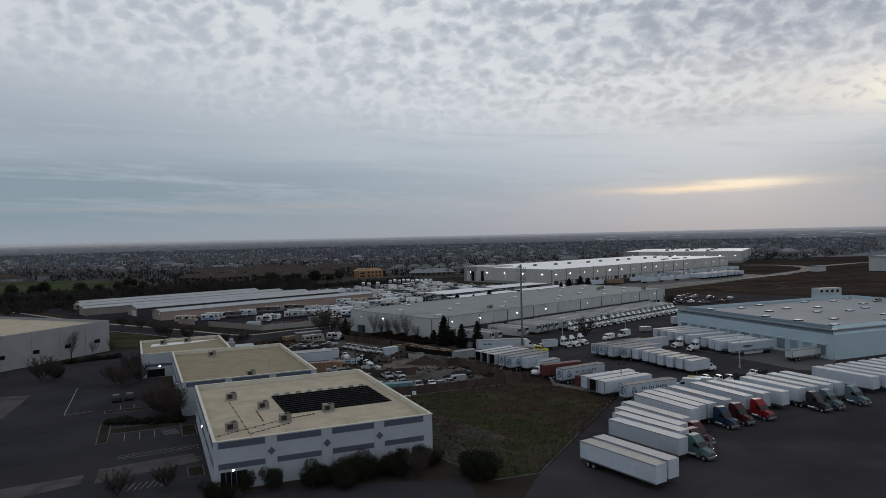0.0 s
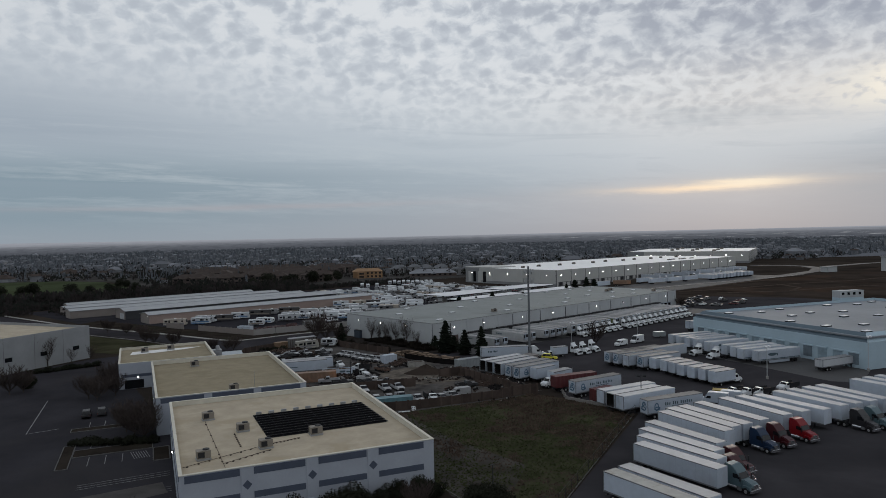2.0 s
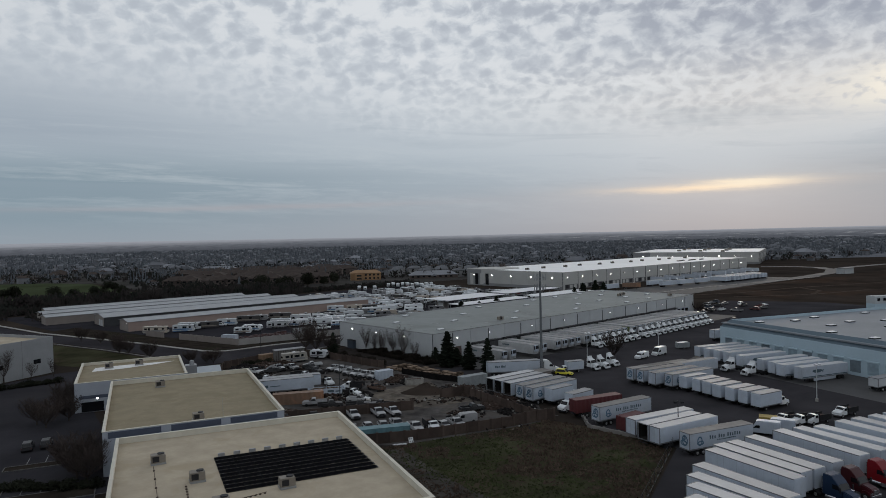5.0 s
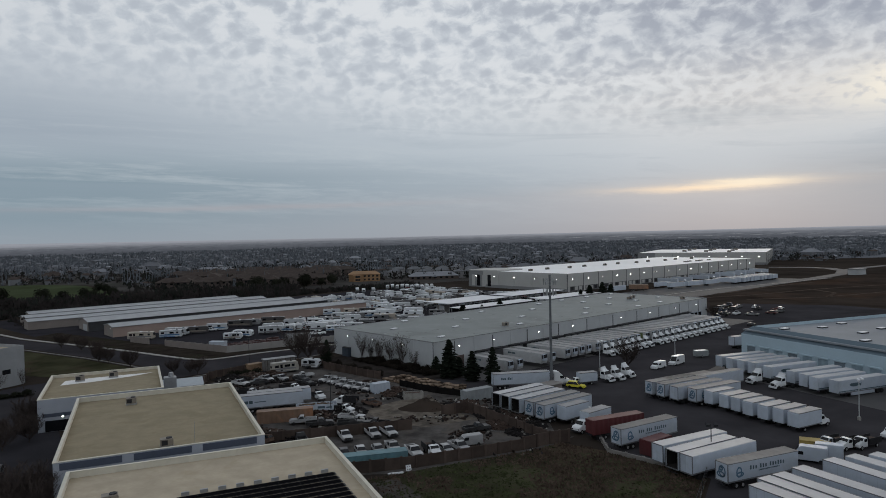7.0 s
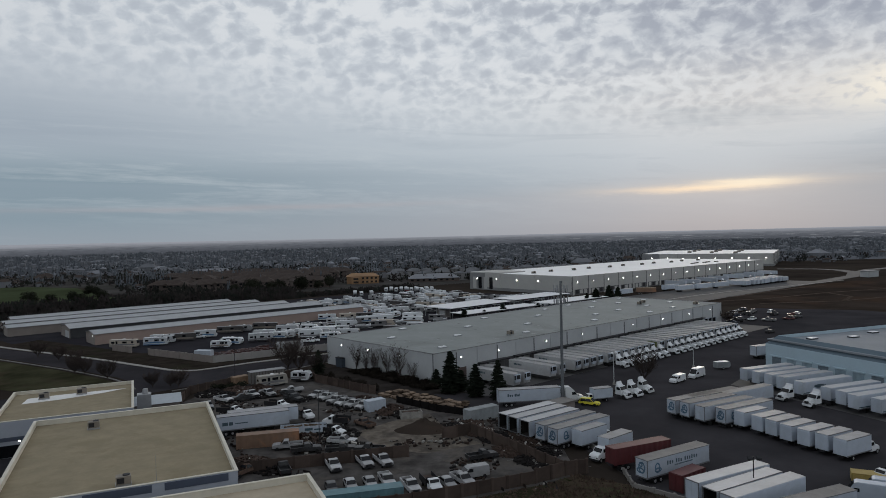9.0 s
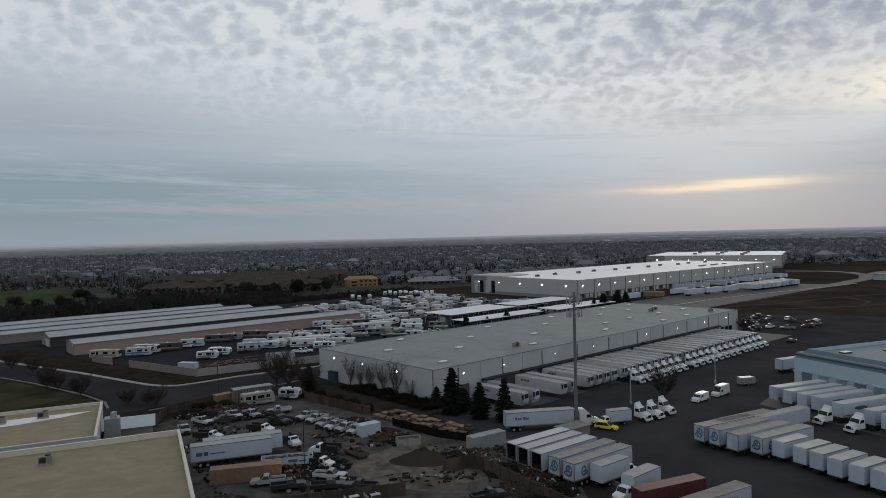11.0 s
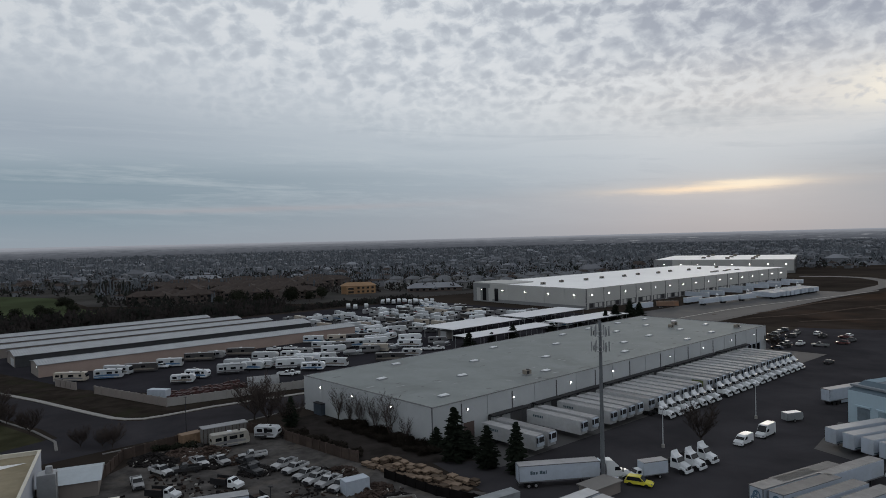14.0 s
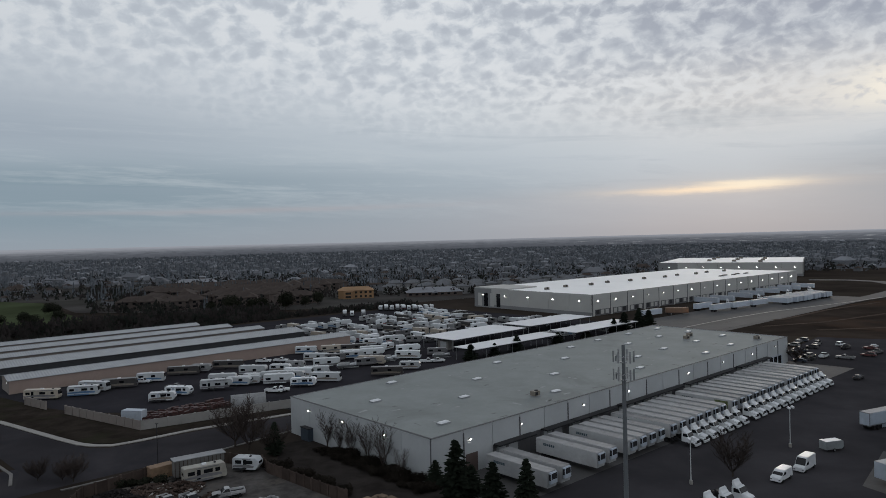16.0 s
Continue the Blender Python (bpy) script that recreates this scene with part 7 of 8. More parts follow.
skip = thing("open_bin", "pale open-topped steel bin heaped with scrap", "container", at=pose(-8.0, 222.2, 0.06, 0, 0, 12))
METRIC.add(skip)
for x0, x1, y0, y1 in ((-2.4, 2.4, -1.2, -1.1), (-2.4, 2.4, 1.1, 1.2), (-2.4, -2.3, -1.1, 1.1), (2.3, 2.4, -1.1, 1.1)):
    part("side", B().box(x0, x1, y0, y1, 0, 1.5), M_JUNK, skip)
part("load", B().box(-2.3, 2.3, -1.1, 1.1, 0.1, 1.4, 0.5), M_RUST, skip)

# ---- the vehicle storage yard ----
random.seed(77)
kinds = [("white travel trailer with a tan stripe", 7.5, "trailer", 0, None), ("white travel trailer with a blue stripe", 8.2, "trailer", 1, None), ("white fifth-wheel trailer with a grey stripe", 9.8, "fifth", 2, None),
         ("white fifth-wheel trailer with a maroon stripe", 9.0, "fifth", 3, None), ("white motorhome with a tan stripe", 10.0, "coach", 0, None), ("tan motorhome with a dark stripe", 10.5, "coach", 2, M_RVTAN), ("white motorhome with a blue stripe", 9.0, "coach", 1, None)]
lots = {k: [] for k in range(len(kinds) + 6)}


rows_ = {}


def stow(s, v, head, k=None):
    k = random.choice((0, 0, 1, 2, 2, 3, 4, 5, 6, 7, 8, 9, 9, 10, 11, 12)) if k is None else k
    (lots if k in (7, 8, 9) else rows_).setdefault(k, []).append(GRID @ pose(s, v, 0.05, 0, 0, head - 41.85 + random.uniform(-4, 4)))


# the nearer campers stand loosely, in broken rows
LOOSE = [(-93.5, 367.7, 11), (-88.7, 372.1, 10), (-87.4, 344.4, 9), (-84.3, 326.9, 0), (-82.4, 334.6, 1), (-73.9, 349.8, 3), (-64.8, 348.6, 0), (-54.7, 347.4, 2), (-50.8, 358.9, 4), (-45.1, 361.3, 6),
          (-124.1, 334.3, 5), (-113.5, 338.1, 6), (-113.5, 344.7, 4), (-107.1, 348.1, 11), (-102.6, 354.8, 8), (-100.4, 356.7, 6), (-80.6, 377.1, 11), (-73.0, 341.0, 2), (-67.6, 347.0, 1),
          (-63.9, 352.2, 0), (-67.6, 363.5, 2), (-57.4, 352.0, 3), (-70.5, 387.9, 8), (-64.0, 388.7, 8), (-59.2, 368.1, 0), (-51.9, 354.9, 1), (-55.3, 374.0, 10), (-57.7, 406.0, 6),
          (-51.7, 403.6, 9), (-46.8, 407.8, 5), (-50.1, 388.4, 4), (-44.1, 375.2, 2), (-42.9, 387.7, 12), (-36.3, 372.5, 7), (-37.1, 394.4, 4), (-29.4, 394.2, 2), (-28.1, 379.3, 5),
          (-23.9, 382.8, 7), (-53.4, 335.3, 8), (-51.8, 336.3, 8), (-45.9, 343.1, 1), (-39.9, 349.8, 4), (-34.7, 432.8, 6), (-38.6, 409.0, 11), (-23.2, 429.0, 3), (-14.6, 429.3, 10),
          (-30.1, 400.3, 2), (-15.1, 388.9, 4), (-15.7, 401.4, 2), (-22.6, 385.6, 7), (-36.4, 392.0, 1), (-36.5, 371.4, 7), (-20.5, 357.3, 11), (-13.2, 367.1, 0), (-7.4, 379.2, 8),
          (-3.8, 379.5, 8), (-2.4, 387.9, 7), (-3.9, 394.9, 12), (-30.1, 376.4, 12)]
near, mid_ = {}, {}
for x, y, k in LOOSE:
    (near if y < 345 else mid_).setdefault(k, []).append(pose(x, y, 0.05, 0, 0, random.uniform(-10, 16)))
# the back rows
for k in range(10):
    mid_.setdefault((0, 2, 1, 2, 3)[k % 5], []).append(pose(-42.6 + 3.7 * k, 570.5 - 0.9 * k, 0.05, 0, 0, -84 + random.uniform(-4, 4)))
for x, y, k in ((-61.7, 541.6, 2), (-57.2, 540.7, 0), (-50.1, 539.0, 2)):
    mid_.setdefault(k, []).append(pose(x, y, 0.05, 0, 0, -82))
for r in range(8):
    for k in range(18):
        sx, vv = 86 + 6.3 * k + (r % 2) * 2.5, 128 + 13.0 * r
        if random.random() < 0.93 and not (sx > 192 and vv > 150) and not (vv < 140 and 96 < sx < 110):
            stow(sx + random.uniform(-0.9, 0.9), vv + random.uniform(-1.6, 1.6), random.choice((132, 132, 60, 20, 312)) + random.uniform(-8, 8))
for k in range(14):
    stow(150 + 4.2 * k, 97 + random.uniform(-1, 1), 132)
kinds += [None] * 3 + [("white caravan under a grey cover", 7.0, "trailer", 2, M_COVER), ("black and tan motorhome", 11.0, "coach", 0, mat("rv_black_paint", (0.045, 0.042, 0.042), 0.35, var=0.15)),
                       ("dark grey travel trailer", 8.0, "trailer", 2, mat("rv_grey_paint", (0.11, 0.11, 0.115), 0.45, var=0.15))]
for i, kd in enumerate(kinds):
    for lot, where, put in ((near, " in the storage yard", stand), (mid_, " in a loose group", stand), (rows_, " parked in a storage row", park)):
        if kd and lot.get(i):
            put(camper(kd[0] + where, kd[1] * (0.86 if lot is rows_ else 1.0), *kd[2:], lean={id(near): 0, id(mid_): 1}.get(id(lot), 2)), lot[i])
for i, pr in zip(range(7, 10), (lambda: boat("white motor boat under a grey cover on its trailer"), lambda: car("white pickup stored between the campers", M_WHITE, "pickup", "stored pickups"),
                                lambda: car("dark stored pickup between the campers", paints[3], "pickup", "stored pickups"))):
    if lots[i]:
        park(pr(), lots[i])
    spots = near.get(i, []) + mid_.get(i, [])
    if spots:
        stand(pr(), spots)
tent = thing("fabric_shelter", "white arched fabric shelter beside the block wall", "tent", at=pose(-57.4, 321.4, 0.04, 0, 0, 20))
METRIC.add(tent)
ARC = [(2.7 * math.cos(math.pi * k / 12), 3.0 * math.sin(math.pi * k / 12)) for k in range(13)]
part("cover", B().add([(x, y, z) for x in (-4.8, 4.8) for y, z in ARC] + [(x, y * 0.96, z * 0.96) for x in (-4.8, 4.8) for y, z in ARC],
                      [(k, k + 1, k + 14, k + 13) for k in range(12)] + [(k + 26, k + 39, k + 40, k + 27) for k in range(12)] + [(k, k + 26, k + 27, k + 1) for k in range(12)] + [(k + 13, k + 14, k + 40, k + 39) for k in range(12)]), M_COVER, tent)
for x in (-4.6, 0.0, 4.6):
    part("hoop", B().tube((x, -2.55, 0), (x, -2.2, 1.6), 0.05, n=6).tube((x, -2.2, 1.6), (x, 0, 2.8), 0.05, n=6).tube((x, 0, 2.8), (x, 2.2, 1.6), 0.05, n=6).tube((x, 2.2, 1.6), (x, 2.55, 0), 0.05, n=6), M_STEEL, tent)
stand(car("white high-roof van behind the trailers", M_TRAIL, "highvan"), [pose(61.6, 170.4, 0.033, 0, 0, 150), pose(65.0, 171.6, 0.033, 0, 0, 150)])
park(container("yellow flat box body standing in the yard", mat("faded_yellow_box", (0.34, 0.25, 0.07), 0.6, var=0.2, scale=0.6), 5.0, 1.5), [yard_z @ pose(61.6, 160.2, 0, 0, 0, -25)])
random.seed(9)
mower = B()
for k in range(72):
    r, c = k // 18, k % 18
    mower.obox(pose(-79.5 + c * 0.98 - r * 1.2 + random.uniform(-0.3, 0.3), 304.5 + c * 0.93 + r * 1.5 + random.uniform(-0.3, 0.3), 0.05, random.uniform(-6, 6), random.uniform(-6, 6), 40 + random.uniform(-25, 25)), random.uniform(1.2, 2.0), random.uniform(0.6, 0.9), random.uniform(0.6, 1.3))
METRIC.add(tagged(part("stored_machines", mower, mat("red_machine_paint", (0.085, 0.028, 0.026), 0.6, var=0.7, scale=1.1, spread=0.5, stain=(0.022, 0.020, 0.021))), "crowded rows of small red machines by the wall", "machines", kind="stuff"))


# ---- trees ----
def side_way(d, k):
    a = random.uniform(0, 6.283)
    return (d + Vector((math.cos(a), math.sin(a), random.uniform(-0.15, 0.5))) * k).normalized()


def bare_tree(label, h, seed, fan=0.45, stem=0.16, boughs=9, twig=0.03, side=0.34):
    """A leafless tree: curved boughs that bend upward, side branches and fine twigs."""
    random.seed(seed)
    root = thing("bare_tree", label, "tree", "bare winter trees")
    part("trunk", B().tube((0, 0, 0), (0, 0, h * stem), 0.016 * h + 0.05, 0.012 * h + 0.04, 8), M_BARK, root)
    c = B()
    for k in range(boughs):
        a = k * 2.4 + random.uniform(-0.3, 0.3)
        out = fan * (0.35 + 0.65 * math.sqrt((k + 0.5) / boughs)) * random.uniform(0.85, 1.15)
        p = Vector((0, 0, h * stem * random.uniform(0.75, 1.0)))
        d = Vector((math.cos(a) * out, math.sin(a) * out, 0.55)).normalized()
        n_, L_ = 6, h * random.uniform(0.68, 0.92) * (1 - 0.25 * out)
        for j in range(n_):
            f = j / n_
            e = p + d * L_ / n_
            r0, r1 = (0.0065 * h + 0.012) * (1 - 0.85 * f), (0.0065 * h + 0.012) * (1 - 0.85 * (f + 1 / n_))
            c.tube(p, e, max(r0, twig), max(r1, twig * 0.8), 4)
            p = e
            d = (d + Vector((random.uniform(-0.2, 0.2), random.uniform(-0.2, 0.2), 0.16))).normalized()
            for _ in range(3 if j else 1):
                q, w, M = p, side_way(d, 0.9), h * side * (1 - 0.55 * f) * random.uniform(0.6, 1.1)
                for i in range(3):
                    t = q + w * M / 3
                    c.tube(q, t, twig * (1.3 - 0.25 * i), twig * (1.1 - 0.25 * i), 3)
                    q = t
                    w = (w + Vector((random.uniform(-0.25, 0.25), random.uniform(-0.25, 0.25), 0.2))).normalized()
                    for _ in range(2):
                        v = side_way(w, 0.8)
                        c.tube(q, q + v * M * random.uniform(0.25, 0.5), twig * 0.8, twig * 0.45, 3)
    part("crown", c, M_TWIG, root)
    return root


def conifer(label, h, r, seed):
    """Ragged whorls of drooping boughs, each a few clumps of needles."""
    random.seed(seed)
    root = thing("conifer", label, "tree", "conifers")
    part("trunk", B().tube((0, 0, 0), (0, 0, h * 0.97), 0.025 * h, 0.01, 8), M_BARK, root)
    c = B()
    for k in range(210):
        f = (k + random.random()) / 210
        z = h * (0.04 + 0.93 * f)
        reach = r * min(1.0, 0.55 + 2.2 * f) * (1 - f) ** 0.72 * random.uniform(0.6, 1.2) + 0.15
        a = k * 2.39996 + random.uniform(-0.5, 0.5)
        o, t = Vector((math.cos(a), math.sin(a), random.uniform(-0.35, 0.15))), Vector((-math.sin(a), math.cos(a), 0))
        m_ = max(3, int(reach / 0.26))
        for j in range(m_):
            g_ = (j + 0.6) / m_
            p = Vector((0, 0, z)) + o * reach * g_ + t * random.uniform(-0.3, 0.3) * reach * g_
            s_ = random.uniform(0.35, 0.7) * (0.7 + 0.4 * (1 - f))
            u = (o + t * random.uniform(-0.9, 0.9) + Vector((0, 0, random.uniform(-0.3, 0.3)))).normalized() * s_
            v = u.cross(Vector((0, 0, 1))).normalized() * s_ * 0.7
            c.add([p - u, p + v, p + u, p - v, p + Vector((0, 0, s_ * 0.45)), p - Vector((0, 0, s_ * 0.3))], [(0, 1, 4), (1, 2, 4), (2, 3, 4), (3, 0, 4), (1, 0, 5), (2, 1, 5), (3, 2, 5), (0, 3, 5)])
    part("crown", c, M_NEEDLE, root)
    return root


def leafy(name, label, h, r, seed, n_=1100, m=None, cat="shrub", group="evergreen shrubs", leaf=1.0):
    random.seed(seed)
    root = thing(name, label, cat, group)
    part("trunk", B().tube((0, 0, 0), (0, 0, h * 0.6), 0.03 * h + 0.03, 0.02, 6), M_BARK, root)
    c = B()
    lobes = [(random.uniform(-0.5, 0.5) * r, random.uniform(-0.5, 0.5) * r, h * random.uniform(0.35, 0.78), r * random.uniform(0.45, 0.75)) for _ in range(9)]
    for k in range(n_):
        x, y, z, q = random.choice(lobes)
        u = Vector((random.gauss(0, 1), random.gauss(0, 1), random.gauss(0, 1))).normalized() * q * random.uniform(0.6, 1.08)
        p = Vector((x, y, max(0.15, z + u.z * 0.85))) + Vector((u.x, u.y, 0))
        s_ = random.uniform(0.12, 0.3) * (0.5 + 0.12 * h) * leaf
        d1 = Vector((random.gauss(0, 1), random.gauss(0, 1), random.gauss(0, 0.6))).normalized() * s_
        d2 = d1.cross(u.normalized() + Vector((0, 0, 0.01))).normalized() * s_ * 0.7
        c.add([p - d1, p + d2, p + d1, p - d2], [(0, 1, 2, 3)])
    part("crown", c, m or M_LEAF, root)
    return root


slim = bare_tree("slim bare tree along the warehouse wall", 9.0, 31, 0.26, 0.14, 9, 0.022, 0.26)
settle(slim, [GRID @ pose(s_, v_, 0, 0, 0, a * 67) @ Matrix.Diagonal((f * 0.9, f * 0.9, f * 0.86, 1)) for a, (s_, v_, f) in enumerate(((-2.4, 30.4, 0.95), (-2.2, 26.0, 0.85), (-2.6, 21.2, 0.95), (-2.4, 15.8, 0.98), (-3.2, 9.6, 1.15), (-4.0, 3.2, 0.72)))])
wide = bare_tree("wide bare tree with dense fine twigs", 9.5, 37, 0.62, 0.12, 13, 0.042, 0.34)
settle(wide, [pose(x, y, 0, 0, 0, a * 71) @ Matrix.Scale(f, 4) for a, (x, y, f) in enumerate(((-46.2, 257.6, 1.1), (-42.4, 255.0, 1.0), (-36.6, 251.4, 0.7), (49.8, 232.0, 0.85), (114.5, 337, 0.6)))])
round_tree = bare_tree("dark bare rounded tree with dense twigs", 6.0, 41, 0.75, 0.14, 13, 0.034, 0.40)
PT = [(-58, 138.5, 1.2), (-55.2, 136.4, 1.05), (-61.0, 141.6, 1.0), (-56.4, 142.6, 0.95), (-80.4, 168.4, 0.95), (-83.8, 171.0, 0.95), (-78.6, 173.5, 0.9), (-83.0, 180, 0.9), (-87.4, 188.0, 0.95), (-106.3, 177.0, 1.15), (-104.4, 179.4, 0.9),
      (-109.3, 259.4, 0.9), (-105.8, 258.6, 0.8), (-94.7, 249.4, 0.95), (-77.3, 238.4, 0.7), (-70.2, 237.6, 0.8), (-72.6, 238.2, 0.6), (-128, 284, 0.8), (-139, 291, 0.9), (-118, 276, 0.8), (-3.3, 100.2, 0.75), (-40.4, 97.5, 0.6), (-46, 94, 0.7)]
settle(round_tree, [pose(x, y, 0, 0, 0, a * 53) @ Matrix.Scale(f, 4) for a, (x, y, f) in enumerate(PT)])
pale_tree = bare_tree("slender pale bare tree before the white wall", 9.0, 43, 0.36, 0.2, 8, 0.02, 0.30)
settle(pale_tree, [pose(x, y, 0, 0, 0, a * 90) @ Matrix.Scale(f, 4) for a, (x, y, f) in enumerate(((-131.0, 212.0, 0.95), (-127.6, 213.6, 1.0), (-119.2, 215.0, 0.95), (-114.6, 219.6, 0.5), (-110.0, 222.4, 0.55)))])
fir = conifer("dark tall conifer beside the warehouse", 9.0, 2.3, 3)
settle(fir, [pose(x, y, 0, 0, 0, a * 40) @ Matrix.Diagonal((w, w, h, 1)) for a, (x, y, w, h) in enumerate(((0.8, 223.5, 1.25, 1.12), (6.6, 219.5, 1.0, 0.85), (11.6, 216.4, 0.95, 1.0), (-2.8, 231.0, 0.8, 0.5), (3.4, 226.6, 0.9, 0.55), (-36, 251, 0.8, 0.75),
    (87.6, 424, 1.5, 1.1), (93.5, 429, 1.4, 0.95), (79, 417, 1.5, 1.0), (73, 411.5, 1.0, 0.8), (58, 397, 1.2, 0.5), (26, 369, 1.2, 0.75), (8, 352.4, 1.3, 0.7), (17, 360, 0.9, 0.6), (44, 384, 1.2, 0.6)))])
bush = leafy("evergreen_shrub", "dense dark evergreen shrub by the building", 2.6, 1.5, 7, 4200, None, "shrub", "evergreen shrubs", 0.45)
SH = [(-19.5, 97.5), (-16.8, 99.2), (-13.0, 101.4), (-24.2, 95.8), (-27.5, 94.2), (-29.8, 93.0), (-9.2, 101.6), (-11, 99.4), (-5.8, 104), (-3.4, 104.4), (-1.2, 105.8), (-7.8, 103.2), (5.6, 100.8), (7.2, 101.6), (4.4, 98.2), (-14, 96), (-6, 99.6)]
BIGSH = [(-18.5, 96.6, 1.5), (-13.8, 97.6, 1.7), (-11.6, 99.6, 1.6), (-7.0, 101.0, 1.3), (5.2, 99.4, 1.7), (7.0, 97.6, 1.6), (-31.5, 91.6, 1.2), (-2.2, 104.6, 1.2)]
settle(bush, [pose(x, y, 0, 0, 0, a * 77) @ Matrix.Diagonal((0.8 + 0.12 * (a % 4), 0.8 + 0.12 * (a % 4), 0.85 + 0.17 * (a % 5), 1)) for a, (x, y) in enumerate(SH)] + [pose(x, y, 0, 0, 0, 50 * x) @ Matrix.Scale(f, 4) for x, y, f in BIGSH])
hedge = leafy("low_hedge", "low dark clipped hedge", 1.1, 1.3, 8, 700)
HG = [(-117 + k * 1.63, 203 + k * 1.36) for k in range(9)] + [(-67 + k * 2.0, 133.6 + 0.1 * k) for k in range(8)] + [(-60 + k * 2.2, 234.5 + k * 0.4) for k in range(4)] + [(-110 + k * 1.0, 192 - k * 2) for k in range(5)]
settle(hedge, [pose(x, y, 0, 0, 0, a * 61) @ Matrix.Scale(0.9 + 0.15 * (a % 3), 4) for a, (x, y) in enumerate(HG)])
brush = leafy("dark_brush", "thick dark brush along the warehouse wall", 1.7, 1.5, 9, 900, mat("dark_brush_leaves", (0.021, 0.018, 0.015), 0.95, var=0.4, scale=1.0, spread=0.3, spec=0.0), "shrub", "brush along the wall")
BR = [GRID @ pose(-4.6 + 0.5 * math.sin(k * 2.1), 30 - k * 1.45, 0, 0, 0, 50 * k) @ Matrix.Diagonal((0.9, 0.9, 0.6, 1)) for k in range(24)] + [GRID @ pose(-3.2, 26 - k * 2.1, 0, 0, 0, 30 * k) for k in range(12)]
BR += [pose(-35.6 + k * 1.35 + 0.4 * math.sin(k * 2.7), 243.4 - k * 1.22, 0, 0, 0, 70 * k) for k in range(14)]
BR += [GRID @ pose(-1.6 - 1.2 * (k % 2), 8 - k * 1.7, 0, 0, 0, 33 * k) @ Matrix.Diagonal((1.1, 1.1, 0.8, 1)) for k in range(8)]
settle(brush, [m_ @ Matrix.Diagonal((1.0, 1.0, 0.75 + 0.2 * (k % 4), 1)) for k, m_ in enumerate(BR)])
oak = leafy("broad_tree", "broad dark evergreen tree", 9.0, 4.2, 13, 2200, None, "tree", "broad evergreen trees")
OK = [(-256, 500), (-244, 505), (-268, 498), (-290, 488), (-236, 500), (-228, 512), (-120, 556), (-108, 568), (-98, 585), (-128, 562), (-140, 552), (-112, 590), (-260, 566), (-268, 572), (-92, 600), (-145, 572), (-155, 560), (-300, 492), (-312, 486), (-330, 482)]
settle(oak, [pose(x, y, 0, 0, 0, a * 83) @ Matrix.Scale(0.8 + 0.12 * (a % 4), 4) for a, (x, y) in enumerate(OK)])

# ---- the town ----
# haze is painted into these town colours: lighter and bluer than the things themselves
M_TOWNW = mat("hazed_town_walls", (0.165, 0.171, 0.186), 0.9, var=0.45, scale=0.02, fine=0.2)
M_TOWNR = mat("hazed_town_roofs", (0.140, 0.146, 0.161), 0.9, var=0.5, scale=0.03, fine=0.3, stain=(0.165, 0.170, 0.183), spec=0.1)
M_PALER = mat("hazed_pale_roofs", (0.20, 0.21, 0.232), 0.8, var=0.3, scale=0.02, fine=0.3)
M_FARTREE = mat("hazed_town_trees", (0.100, 0.112, 0.126), 0.95, var=0.5, scale=0.03, fine=0.4, spec=0.05)
M_FARBARE = mat("hazed_bare_trees", (0.128, 0.136, 0.152), 0.95, var=0.4, scale=0.03, fine=0.4, spec=0.05)

M_APTW = mat("brown_apartment_stucco", (0.078, 0.061, 0.054), 0.9, var=0.3, scale=0.1, fine=0.6)
M_APTR = mat("brown_tile_roof", (0.058, 0.046, 0.041), 0.9, var=0.3, scale=0.2, fine=1.5, spec=0.1)


def apartment(label, w, d, st, roof_m, glazed=True):
    root = thing("apartment_building", label, "house", "apartment buildings")
    h = 2.9 * st
    part("wall", B().box(-w / 2, w / 2, -d / 2, d / 2, 0, h), M_APTW, root)
    e = 0.6
    part("roof", B().add([(-w / 2 - e, -d / 2 - e, h), (w / 2 + e, -d / 2 - e, h), (w / 2 + e, d / 2 + e, h), (-w / 2 - e, d / 2 + e, h), (-w / 2 + d * 0.4, 0, h + d * 0.24), (w / 2 - d * 0.4, 0, h + d * 0.24)],
                         [(0, 1, 5, 4), (1, 2, 5), (2, 3, 4, 5), (3, 0, 4), (3, 2, 1, 0)]), roof_m, root)
    part("gable_roof", B().add([(-2.5, -d / 2 - 2, h - 0.6), (2.5, -d / 2 - 2, h - 0.6), (0, -d / 2 - 2, h + 1.2), (-2.5, 0, h - 0.6), (2.5, 0, h - 0.6), (0, 0, h + 1.2)], [(0, 1, 2), (0, 2, 5, 3), (1, 4, 5, 2), (0, 3, 4, 1)]), roof_m, root)
    if glazed:
        g_ = B()
        for f in range(st):
            for k in range(int(w / 4.6)):
                xw = -w / 2 + 1.4 + k * 4.6
                g_.box(xw, xw + 2.0, -d / 2 - 0.06, -d / 2, f * 2.9 + 1.0, f * 2.9 + 2.3)
        tagged(part("glazing", g_, M_GLASS, root), "small dark windows far off", kind="stuff")
    return root


random.seed(4)
apt = apartment("two-storey brown apartment building with a hipped roof", 26, 13, 2, M_APTR)
AP = []
for r in range(7):
    for k in range(8):
        x, y = -330 + 36 * k + random.uniform(-5, 5) + 8 * r, 575 + 34 * r + random.uniform(-5, 5) + 6 * k
        if x > -262 + max(0, (590 - y)) * 1.0 and not (-110 < x and y > 610) and not (x < -232 and y < 690) and not (x > -135 and y < 605):
            AP.append(pose(x, y, 0, 0, 0, random.choice((10, 42, -30, 100)) + random.uniform(-5, 5)))
settle(apt, AP)
